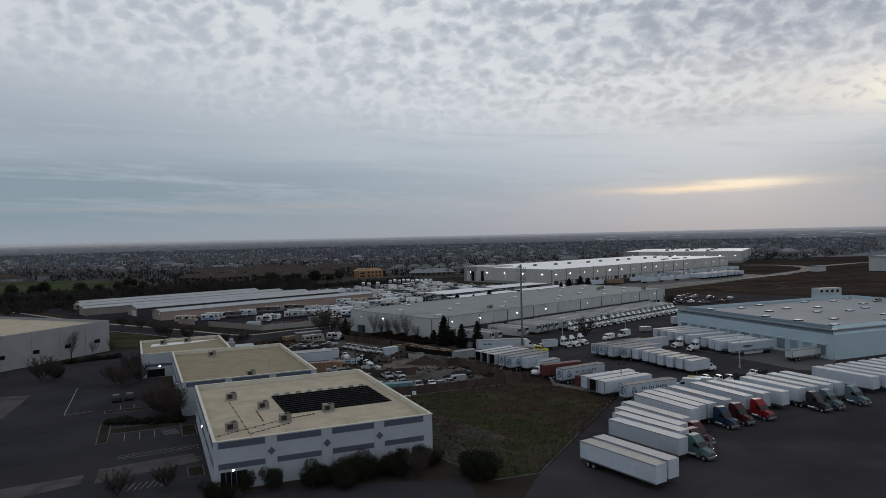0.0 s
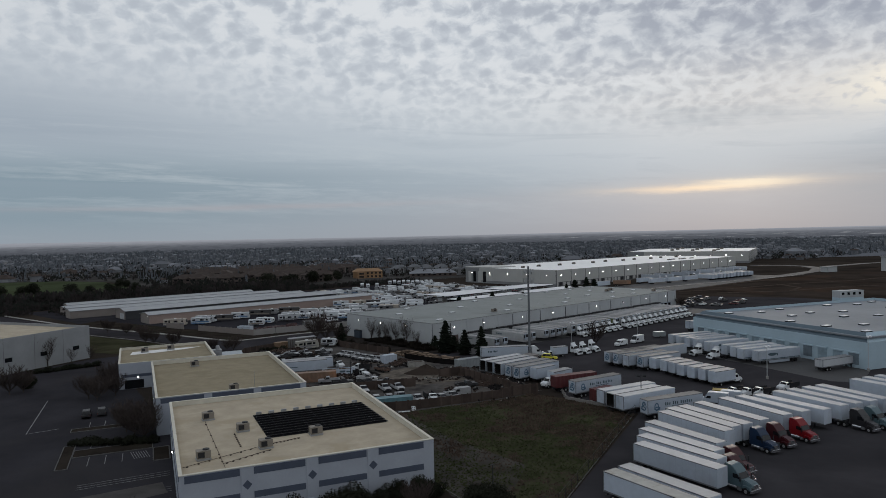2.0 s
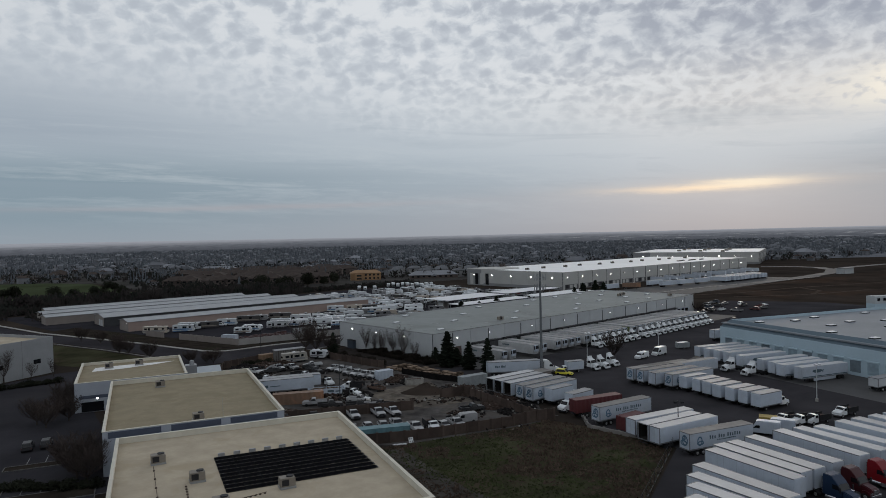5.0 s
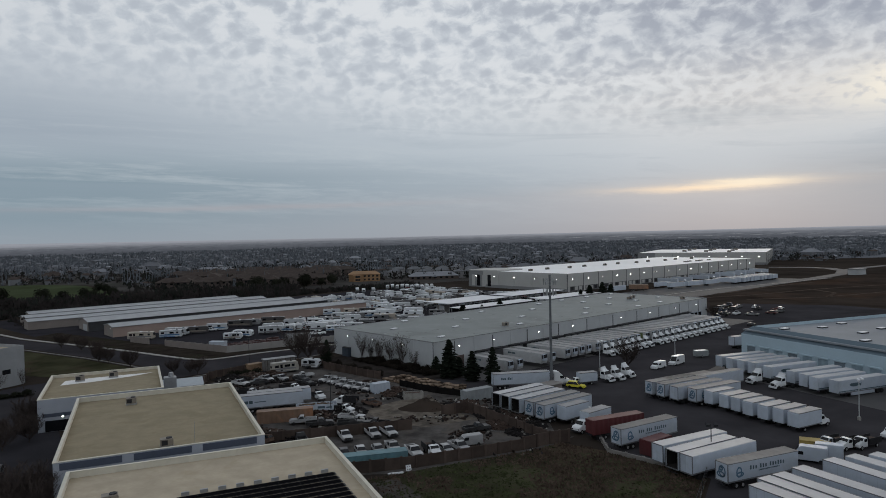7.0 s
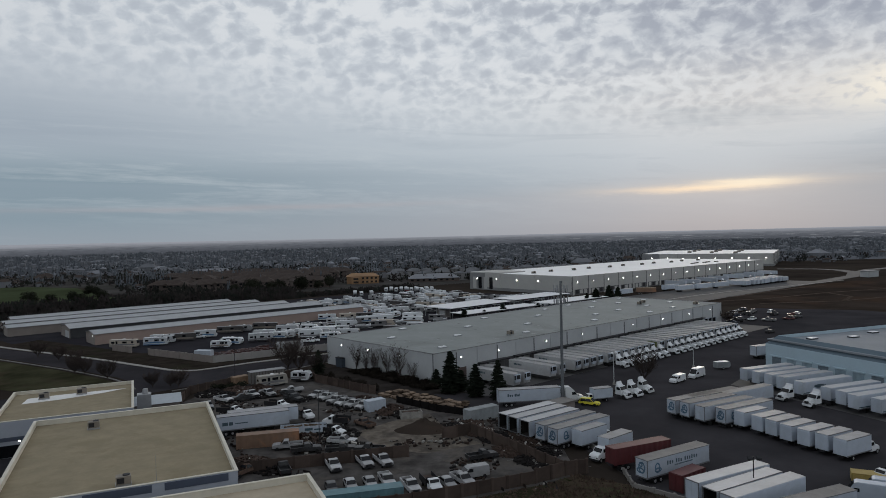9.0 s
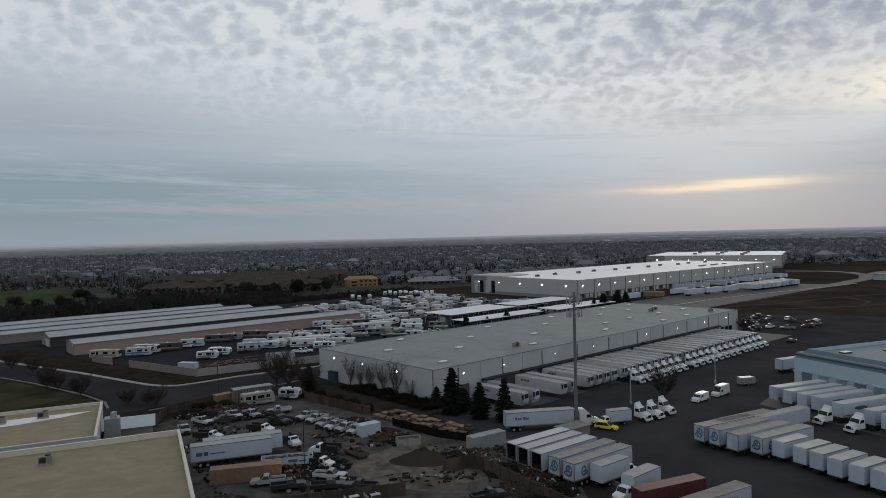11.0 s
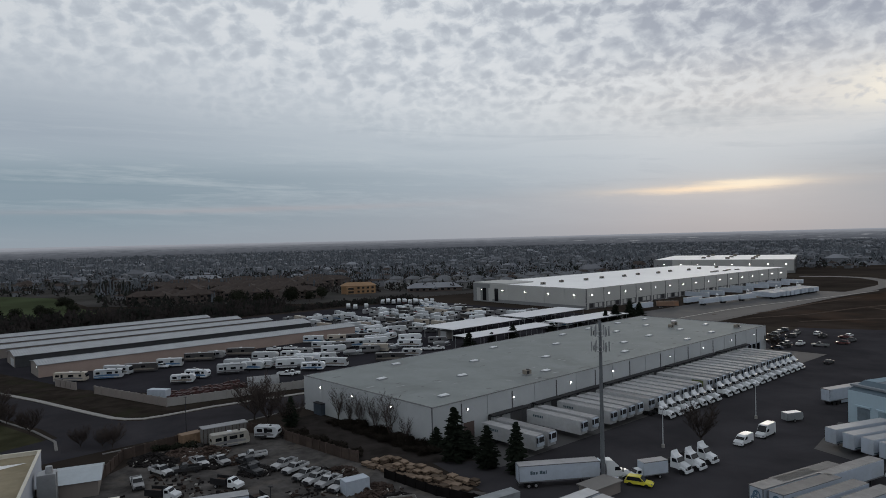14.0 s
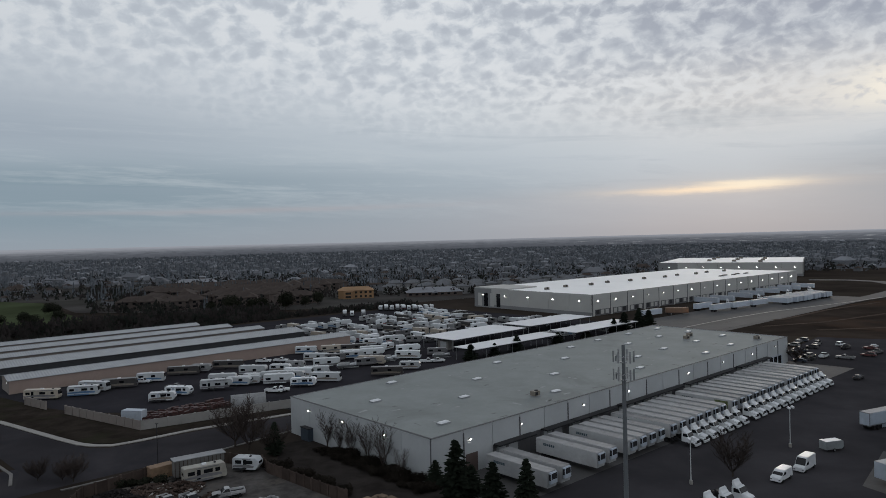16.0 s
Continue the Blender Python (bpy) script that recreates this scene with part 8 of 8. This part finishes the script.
M_FLATW = mat("pale_stucco", (0.21, 0.21, 0.215), 0.9, var=0.25, scale=0.2, fine=1.0)
M_FLATR = mat("grey_shingle_roof", (0.125, 0.13, 0.14), 0.9, var=0.3, scale=0.3, fine=2.0, spec=0.1)


def row_house(label, w, d, st):
    """Terraced flats: stepped front bays, white garage doors, dark windows and a hipped roof."""
    root = thing("town_house", label, "house", "town houses")
    h = 2.8 * st
    part("wall", B().box(-w / 2, w / 2, -d / 2, d / 2, 0, h).box(-w / 2 + 1, -w / 2 + w * 0.3, -d / 2 - 1.4, -d / 2, 0, h - 0.6).box(w * 0.12, w * 0.4, -d / 2 - 1.4, -d / 2, 0, h - 0.6), M_FLATW, root)
    e = 0.6
    part("roof", B().add([(-w / 2 - e, -d / 2 - e, h), (w / 2 + e, -d / 2 - e, h), (w / 2 + e, d / 2 + e, h), (-w / 2 - e, d / 2 + e, h), (-w / 2 + d * 0.35, 0, h + d * 0.2), (w / 2 - d * 0.35, 0, h + d * 0.2)],
                         [(0, 1, 5, 4), (1, 2, 5), (2, 3, 4, 5), (3, 0, 4), (3, 2, 1, 0)]), M_FLATR, root)
    part("garage_door", B().box(-w / 2 + 1.4, -w / 2 + w * 0.3 - 0.4, -d / 2 - 1.46, -d / 2 - 1.4, 0.1, 2.3), M_TILT, root)
    glass = B()
    for f in range(1, st):
        for k in range(int(w / 3.4)):
            glass.box(-w / 2 + 0.9 + k * 3.4, -w / 2 + 2.4 + k * 3.4, -d / 2 - 1.48 if k % 2 else -d / 2 - 0.06, -d / 2 - 1.40 if k % 2 else -d / 2, f * 2.8 + 0.8, f * 2.8 + 2.1)
    tagged(part("glazing", glass, M_GLASS, root), "small dark windows", kind="stuff")
    return root


rh = row_house("pale two-storey town house with a grey roof", 11, 8, 2)
settle(rh, [pose(-46 + 14.5 * k + random.uniform(-2, 2), 668 + 22 * r + random.uniform(-3, 3) + 2 * k, 0, 0, 0, random.choice((4, 8, 95, 12)) + random.uniform(-3, 3)) for r in range(5) for k in range(13) if random.random() < 0.6 and not (k < 2 and r == 0)])
wf = thing("timber_frame_house", "new apartment block in raw yellow timber sheathing", "house", at=pose(-72, 655, 0, 0, 0, 10))
M_SHEATH = mat("raw_sheathing", (0.26, 0.155, 0.08), 0.85, var=0.2, scale=0.1)
part("wall", B().box(-12.5, 12.5, -6, 6, 0, 5.8).box(-9, -2, -9, -6, 0, 5.2), M_SHEATH, wf)
part("roof", B().add([(-13, -6.5, 5.8), (13, -6.5, 5.8), (13, 6.5, 5.8), (-13, 6.5, 5.8), (-9, 0, 8.2), (9, 0, 8.2)], [(0, 1, 5, 4), (1, 2, 5), (2, 3, 4, 5), (3, 0, 4), (3, 2, 1, 0)]), M_SHEATH, wf)
for f in range(2):
    for k in range(4):
        part("window_opening", B().box(-0.8 + k * 3.4, 0.9 + k * 3.4, -6.06, -6.0, 0.8 + f * 2.8, 2.3 + f * 2.8), M_VOID, wf)
    part("window_opening", B().box(-7.5, -3.6, -9.06, -9.0, 0.7 + f * 2.5, 2.2 + f * 2.5), M_VOID, wf)
settle(apartment("long low white clubhouse building", 40, 14, 1, M_PALER), [pose(-10, 660, 0, 0, 0, 8), pose(-290, 905, 0, 0, 0, 10), pose(-120, 790, 0, 0, 0, 10)])


def in_town(x, y):
    if y < 560 and x > -250 or y < 655 and x > -135:
        return False
    if x > -560 and x < -205 and 430 < y < 700 and x < -225 - (y - 545) * 0.55 + (60 if y < 545 else 0):
        return False
    s_, v_ = ((x + 3.8) * 0.7449 + (y - 233.7) * 0.6672, -(x + 3.8) * 0.6672 + (y - 233.7) * 0.7449)
    if -80 < s_ < 720 and -40 < v_ < 262:
        return False
    if s_ >= 150 and v_ < 150:
        return False
    return True


random.seed(60)
roofs, pale, walls_, spires, rounds, bares, belt, hedge, brown = B(), B(), B(), B(), B(), B(), B(), B(), B()


def tuft(b, x, y, h, r, tall):
    """A ragged far tree: narrow spires keep a few uneven lumps, broad ones many small tilted clumps."""
    if tall:
        for k in range(3):
            f = (k + 0.4) / 3.4
            zc, q = h * f, r * (1 - 0.75 * f) * random.uniform(0.8, 1.2)
            a0 = random.uniform(0, 6)
            pts = [(x + q * random.uniform(0.7, 1.2) * math.cos(a0 + j * 1.2566), y + q * random.uniform(0.7, 1.2) * math.sin(a0 + j * 1.2566), zc + random.uniform(-0.08, 0.08) * h) for j in range(5)]
            o = [(x, y, max(0.2, zc - h * 0.22)), (x, y, min(h * 1.02, zc + h * 0.42))]
            b.add(pts + o, [(j, (j + 1) % 5, 6) for j in range(5)] + [((j + 1) % 5, j, 5) for j in range(5)])
        return
    for _ in range(9):
        a, d, f = random.uniform(0, 6.283), r * math.sqrt(random.random()), random.random()
        z = h * (0.12 + 0.8 * f) * (1 - 0.35 * (d / r) ** 2)
        s_ = r * random.uniform(0.22, 0.42)
        px, py = x + d * math.cos(a) * (1.1 - 0.5 * f), y + d * math.sin(a) * (1.1 - 0.5 * f)
        e = random.uniform(0, 6.283)
        b.add([(px + s_ * math.cos(e), py + s_ * math.sin(e), z - s_ * 0.6), (px + s_ * math.cos(e + 2.1), py + s_ * math.sin(e + 2.1), z - s_ * 0.4), (px + s_ * math.cos(e + 4.2), py + s_ * math.sin(e + 4.2), z - s_ * 0.6), (px, py, z + s_ * random.uniform(0.7, 1.4))],
              [(0, 1, 3), (1, 2, 3), (2, 0, 3), (0, 2, 1)])


def gable_house(x, y, big):
    a, w, d, h = random.choice((0.18, 0.73, 1.75, 2.3)) + random.uniform(-0.08, 0.08), random.uniform(7, 11) * big, random.uniform(5.5, 8) * big, random.choice((2.8, 3, 5.2))
    ca, sa = math.cos(a), math.sin(a)
    P = lambda u, v, z: (x + u * ca - v * sa, y + u * sa + v * ca, z)
    w, d = w / 2, d / 2
    walls_.add([P(-w, -d, 0), P(w, -d, 0), P(w, d, 0), P(-w, d, 0), P(-w, -d, h), P(w, -d, h), P(w, d, h), P(-w, d, h)], [(0, 1, 5, 4), (1, 2, 6, 5), (2, 3, 7, 6), (3, 0, 4, 7)])
    # nearer roofs stay brown, farther ones take the haze-lightened colours
    t = (roofs if random.random() < 0.80 else pale) if y > 780 + random.uniform(0, 260) else brown
    t.add([P(-w - .6, -d - .6, h), P(w + .6, -d - .6, h), P(w + .6, d + .6, h), P(-w - .6, d + .6, h), P(-w * 0.55, 0, h + d * 0.5), P(w * 0.55, 0, h + d * 0.5)], [(0, 1, 5, 4), (1, 2, 5), (2, 3, 4, 5), (3, 0, 4)])


for _ in range(8200):
    d = 480 + 2900 * random.random() ** 1.05
    a = random.uniform(-0.75, 0.62)
    x, y = d * math.sin(a), 60 + d * math.cos(a)
    if not in_town(x, y):
        continue
    if random.random() < 0.21 and (y > 700 or x < -250):
        gable_house(x, y, 1.0 if random.random() < 0.93 else 2.2)
for _ in range(30000):
    d = 470 + 3100 * random.random() ** 1.05
    a = random.uniform(-0.75, 0.62)
    x, y = d * math.sin(a), 60 + d * math.cos(a)
    if not in_town(x, y):
        continue
    dense = noise.noise((x * 0.006, y * 0.006, 0))
    if dense < -0.15 and random.random() < 0.6:
        continue
    k = random.random()
    # nearer trees keep dark colours; with distance the haze-lightened ones take over
    if random.random() > (d - 560) / 760:
        tuft(belt if k < 0.5 else hedge, x, y, random.uniform(4, 8.5), random.uniform(1.8, 3.6), False)
    elif k < (0.12 if x < -20 else 0.035):
        tuft(spires, x, y, random.uniform(6, 12), random.uniform(1.2, 2.4), True)
    elif k < 0.55:
        tuft(rounds, x, y, random.uniform(4, 8.5), random.uniform(1.8, 3.8), False)
    else:
        tuft(bares, x, y, random.uniform(4, 8.5), random.uniform(1.6, 3.6), False)
for p in AP:
    for _ in range(7):
        x, y = p.translation.x + random.uniform(-20, 20), p.translation.y + random.uniform(-18, 10)
        if in_town(x, y):
            tuft(*random.choice(((spires, x, y, random.uniform(6, 10), 1.2, True), (belt, x, y, random.uniform(5, 9), random.uniform(2, 3.6), False), (hedge, x, y, random.uniform(4, 8), random.uniform(2, 3.4), False))))
# planted rows of spires between the apartments
for k in range(150):
    r = k // 15
    x, y = -330 + 38 * r + (k % 15) * 2.6, 690 + 20 * r + (k % 15) * 0.6
    if in_town(x, y):
        tuft(spires, x, y, random.uniform(8, 12), 1.1, True)
# wooded belt behind the storage sheds
for _ in range(1500):
    f = random.random()
    x, y = -300 + 190 * f + random.uniform(-6, 6), 404 + 118 * f + random.uniform(-10, 26)
    tuft(belt if random.random() < 0.62 else hedge, x, y, random.uniform(3, 9), random.uniform(1.6, 3.6), False)
# scrub along the field and the storage yard
for _ in range(900):
    f = random.random()
    s_, v_ = -110 + 330 * f, 268 + random.uniform(0, 14)
    p = W(s_, v_)
    tuft(belt if random.random() < 0.5 else hedge, p.x, p.y, random.uniform(1.5, 4.5), random.uniform(1.2, 2.6), False)
for _ in range(500):
    p = (random.uniform(-330, -170), random.uniform(330, 440))
    if p[1] > 355 - 0.0 * p[0] and p[0] < -190:
        tuft(belt if random.random() < 0.6 else hedge, p[0], p[1], random.uniform(1.5, 5), random.uniform(1.2, 3.0), False)
for b, m_, nm, lb, ct in ((roofs, M_TOWNR, "far_roofs", "roofs of far houses, colour greyed for haze", "houses"), (pale, M_PALER, "far_pale_roofs", "pale flat roofs among far houses", "houses"), (walls_, M_TOWNW, "far_walls", "dull walls of far houses, colour greyed for haze", "houses"),
                          (spires, M_FARTREE, "far_conifers", "pointed far trees of the town, colour lightened for haze", "trees"), (rounds, M_FARTREE, "far_trees", "round far trees of the town, colour lightened for haze", "trees"), (bares, M_FARBARE, "far_bare_trees", "leafless far trees, colour lightened and blued for haze", "trees"),
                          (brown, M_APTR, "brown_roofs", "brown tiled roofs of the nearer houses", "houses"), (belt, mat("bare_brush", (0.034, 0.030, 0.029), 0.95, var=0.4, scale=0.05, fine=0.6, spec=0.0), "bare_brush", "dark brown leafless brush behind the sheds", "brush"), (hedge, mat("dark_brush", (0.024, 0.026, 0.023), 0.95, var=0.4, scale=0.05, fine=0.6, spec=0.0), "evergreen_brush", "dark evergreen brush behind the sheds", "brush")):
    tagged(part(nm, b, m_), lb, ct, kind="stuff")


# ---- weeds of the rough field ----
random.seed(88)
FIELD = [(-1, 110), (-16, 148), (-8, 152), (14, 162), (20, 166), (28, 160), (38.5, 147), (15, 100.5), (6, 97.5)]


def inside(x, y, poly):
    hit = False
    for (x0, y0), (x1, y1) in zip(poly, poly[1:] + poly[:1]):
        if (y0 > y) != (y1 > y) and x < (x1 - x0) * (y - y0) / (y1 - y0) + x0:
            hit = not hit
    return hit


tufts = {"brown": B(), "green": B()}
for _ in range(26000):
    x, y = random.uniform(-17, 39), random.uniform(97, 166)
    if not inside(x, y, FIELD):
        continue
    k = noise.noise((x * 0.09, y * 0.09, 2)) + 0.5 * noise.noise((x * 0.3, y * 0.3, 7)) + 0.012 * (x - 8) + 0.008 * (y - 135)
    if random.random() < 0.45 - 0.9 * abs(k) * 0.4 and abs(k) < 0.12:
        continue
    b = tufts["brown" if k > 0 else "green"]
    s_, h = random.uniform(0.12, 0.35), random.uniform(0.08, 0.34) * (1.3 if k > 0.25 else 0.8)
    a = random.uniform(0, 6.283)
    ca, sa = math.cos(a) * s_, math.sin(a) * s_
    b.add([(x - ca, y - sa, 0.05), (x + ca, y + sa, 0.05), (x - sa, y + ca, 0.05), (x + random.uniform(-0.1, 0.1), y + random.uniform(-0.1, 0.1), 0.05 + h)], [(0, 1, 3), (1, 2, 3), (2, 0, 3)])
tagged(part("brown_weeds", tufts["brown"], mat("dry_weeds", (0.066, 0.049, 0.039), 0.95, var=0.4, scale=0.4, spec=0.0)), "reddish-brown dry weeds in the rough field", "weeds", kind="stuff")
tagged(part("green_tufts", tufts["green"], mat("dull_grass_tufts", (0.043, 0.049, 0.024), 0.95, var=0.4, scale=0.4, spec=0.0)), "dull green grass tufts in the rough field", "grass", kind="stuff")
bd = thing("white_board", "white square board with dark cut-outs leaning by the fence", "board", at=pose(-6.2, 153.2, 0.05, -20, 0, 20) @ Matrix.Scale(0.7, 4))
part("board", B().box(-0.6, 0.6, -0.04, 0.04, 0.05, 1.3), M_WHITE, bd)
for x, z in ((-0.25, 0.35), (0.25, 0.35), (-0.25, 0.95), (0.25, 0.95)):
    part("cut_out", B().box(x - 0.13, x + 0.13, -0.05, -0.04, z - 0.15, z + 0.15), M_BLACKP, bd)
pl = thing("white_plank", "pale plank lying in the grass by the fence", "plank", at=pose(-8.2, 152.0, 0.05, 0, 0, 15))
part("plank", B().box(-1.2, 1.2, -0.25, 0.25, 0, 0.2), M_WHITE, pl, bevel=0.03)


# ---- parking lot details ----
ln = B()
def dash(b, x0, y0, x1, y1, w=0.12, z=0.045):
    d = math.hypot(x1 - x0, y1 - y0)
    b.obox(pose((x0 + x1) / 2, (y0 + y1) / 2, z - 0.01, 0, 0, math.degrees(math.atan2(y1 - y0, x1 - x0))), d, w, 0.012)


# local frame of the flex buildings: x along their fronts
FX = pose(-32.3, 95.8, 0, 0, 0, FLEX)


def F(x, y):
    p = FX @ Vector((x, y, 0))
    return p.x, p.y


def curb_island(x0, x1, y0, y1):
    root = thing("kerb_island", "planted parking island with a pale concrete kerb", "kerb", "parking islands")
    for a, c in (((x0, y0), (x1, y0)), ((x1, y0), (x1, y1)), ((x1, y1), (x0, y1)), ((x0, y1), (x0, y0))):
        b = B()
        p, q = F(*a), F(*c)
        ribbon(b, [p, q], 0.15, 0.0, 0.17)
        part("kerb", b, mat("old_kerb", (0.085, 0.082, 0.08), 0.9, var=0.2), root)
    part("bark_bed", B().prism([F(x0, y0), F(x1, y0), F(x1, y1), F(x0, y1)], 0.02, 0.12), M_VERGE, root)


curb_island(-18, -16.2, 34, 48)
curb_island(-16.1, -3.5, 40.2, 44.5)
curb_island(-3.4, -0.8, 32.3, 40)
curb_island(-18, -3, 58, 60.5)
curb_island(-3.5, -1.2, 8, 13)
for k in range(3):
    dash(ln, *F(-13.4 + 2.6 * k, 34.5), *F(-13.4 + 2.6 * k, 39.5))
    dash(ln, *F(-13.6 + 2.6 * k, 45.2), *F(-13.6 + 2.6 * k, 49.0))
    dash(ln, *F(-15 + 2.75 * k, 61), *F(-15 + 2.75 * k, 65))
for k in range(7):
    dash(ln, *F(-6.3 + k * 0.4, 35.0), *F(-7.0 + k * 0.4, 39.2), 0.1)
    dash(ln, *F(-12 + k * 0.9, 9.4), *F(-13 + k * 0.9, 6.2), 0.1)
for y in (23.4, 24.4, 25.4, 16.0, 17.0, 18.0):
    dash(ln, *F(-14, y - 0.4), *F(-1, y + 0.4), 0.1)
dash(ln, -92.4, 169.2, -80.4, 141.7, 0.18)
dash(ln, -80.4, 141.7, -76.0, 145.0, 0.18)
dash(ln, -90, 205, -98, 220, 0.15)
for k in range(9):
    x = 4.0 + 1.9 * k
    dash(ln, x, 176.5 - 1.05 * k, x + 3.6, 179.0 - 1.05 * k - 1.2, 0.12, 0.06)
dash(ln, 66, 84, 70, 83, 0.3, 0.06)
tagged(part("line_marking", ln, M_PAINT), "faded white parking lines on the asphalt", "marking", kind="structure")
for i, poly in enumerate(([(-55, 106.6), (-42.6, 114.0), (-40.0, 109.6), (-52.5, 100.1)], [(-64, 92), (-54.5, 100), (-56, 104), (-70, 96)], [(-92, 86), (-70, 94), (-71, 97), (-96, 90)], [(-110, 160.6), (-99.7, 161.9), (-92.6, 140.3), (-112, 132)])):
    sheet(f"pavement_patch_{i + 1}", poly, 0.05, mat("pale_worn_paving", (0.085, 0.080, 0.078), 0.9, var=0.3, scale=0.2, fine=2, stain=(0.05, 0.048, 0.047), spec=0.0), "pale worn concrete strip across the asphalt", "concrete")
sheet("salvage_floor_patch", [(-12, 199), (-4, 205), (0, 192), (6, 183), (-4, 178), (-12, 181), (-18, 192)], 0.05, mat("muddy_concrete", (0.135, 0.118, 0.10), 0.9, var=0.5, scale=0.35, fine=1.8, bump=0.3, stain=(0.052, 0.047, 0.043), spec=0.0), "muddy broken concrete in the salvage yard", "ground")
hp = B()
random.seed(15)
for r in range(9):
    for k in range(24):
        a, d = k * 0.2618, r / 8
        q = 5.2 * d * (1 + 0.25 * noise.noise((math.cos(a) * 1.5, math.sin(a) * 1.5, d)))
        hp.v.append((-4.6 + q * 1.1 * math.cos(a), 193.0 + q * 0.75 * math.sin(a), 0.05 + 1.9 * (1 - d) ** 1.1 * (1 + 0.5 * noise.noise((q * 0.9, a * 2.2, 3)))))
for r in range(8):
    for k in range(24):
        hp.f.append((r * 24 + k, (r + 1) * 24 + k, (r + 1) * 24 + (k + 1) % 24, r * 24 + (k + 1) % 24))
tagged(part("dirt_mound", hp, M_BROWN, smooth=True), "low mound of brown earth in the salvage yard", "earth")
# waste box and tank by the warehouse's end wall
db = thing("compactor", "dark blue waste compactor against the end wall", "container", at=GRID @ pose(-1.6, 39, 0, 0, 0, 90))
part("body", B().box(-1.6, 1.6, -1.2, 1.2, 0, 2.6), mat("dark_blue_steel", (0.035, 0.05, 0.07), 0.6, var=0.15), db, bevel=0.05)
part("lid", B().box(-1.7, 1.7, -1.3, 1.3, 2.6, 2.75), M_DARKST, db)
# site office on the far side of the blue building and a distant office block
so = thing("site_office", "white modular site office with small windows", "hut", at=pose(164.5, 286.4, 0, 0, 0, 12))
part("wall", B().box(-5.4, 5.4, -2, 2, 8.2, 10.8), M_TILT, so)
part("base", B().box(-5.4, 5.4, -2, 2, 0, 8.2), M_BLUE, so)
for k in range(4):
    part("window", B().box(-4.5 + k * 2.5, -3.4 + k * 2.5, -2.05, -2, 9.2, 10.2), M_GLASS, so)
ob4 = thing("office_block", "white office block with blue glass at the road bend", "building", at=pose(395, 585, 0, 0, 0, 38))
part("wall", B().box(-20, 20, -12, 12, 0, 11), M_TILT, ob4)
part("roof", B().box(-20.5, 20.5, -12.5, 12.5, 11, 11.5), M_TILTG, ob4)
for f in range(2):
    for k in range(6):
        part("window", B().box(-18 + k * 6.2, -13.5 + k * 6.2, -12.1, -12, 2 + f * 4.6, 5 + f * 4.6), M_GLASS, ob4)
wt = thing("pump_house", "small white pump house in the earth field", "hut", at=pose(330, 590, 0, 0, 0, 30))
part("wall", B().box(-6, 6, -3, 3, 0, 4), M_TILT, wt)
part("roof", B().box(-6.4, 6.4, -3.4, 3.4, 4, 4.3), M_TILTG, wt)
gr = thing("warehouse", "distant low grey warehouse beyond the fields", "warehouse", at=pose(860, 1130, 0, 0, 0, 20))
part("wall", B().box(0, 260, 0, 120, 0, 16), M_TILTG, gr)
part("roof", B().box(-1, 261, -1, 121, 16, 16.6), M_TILTG, gr)


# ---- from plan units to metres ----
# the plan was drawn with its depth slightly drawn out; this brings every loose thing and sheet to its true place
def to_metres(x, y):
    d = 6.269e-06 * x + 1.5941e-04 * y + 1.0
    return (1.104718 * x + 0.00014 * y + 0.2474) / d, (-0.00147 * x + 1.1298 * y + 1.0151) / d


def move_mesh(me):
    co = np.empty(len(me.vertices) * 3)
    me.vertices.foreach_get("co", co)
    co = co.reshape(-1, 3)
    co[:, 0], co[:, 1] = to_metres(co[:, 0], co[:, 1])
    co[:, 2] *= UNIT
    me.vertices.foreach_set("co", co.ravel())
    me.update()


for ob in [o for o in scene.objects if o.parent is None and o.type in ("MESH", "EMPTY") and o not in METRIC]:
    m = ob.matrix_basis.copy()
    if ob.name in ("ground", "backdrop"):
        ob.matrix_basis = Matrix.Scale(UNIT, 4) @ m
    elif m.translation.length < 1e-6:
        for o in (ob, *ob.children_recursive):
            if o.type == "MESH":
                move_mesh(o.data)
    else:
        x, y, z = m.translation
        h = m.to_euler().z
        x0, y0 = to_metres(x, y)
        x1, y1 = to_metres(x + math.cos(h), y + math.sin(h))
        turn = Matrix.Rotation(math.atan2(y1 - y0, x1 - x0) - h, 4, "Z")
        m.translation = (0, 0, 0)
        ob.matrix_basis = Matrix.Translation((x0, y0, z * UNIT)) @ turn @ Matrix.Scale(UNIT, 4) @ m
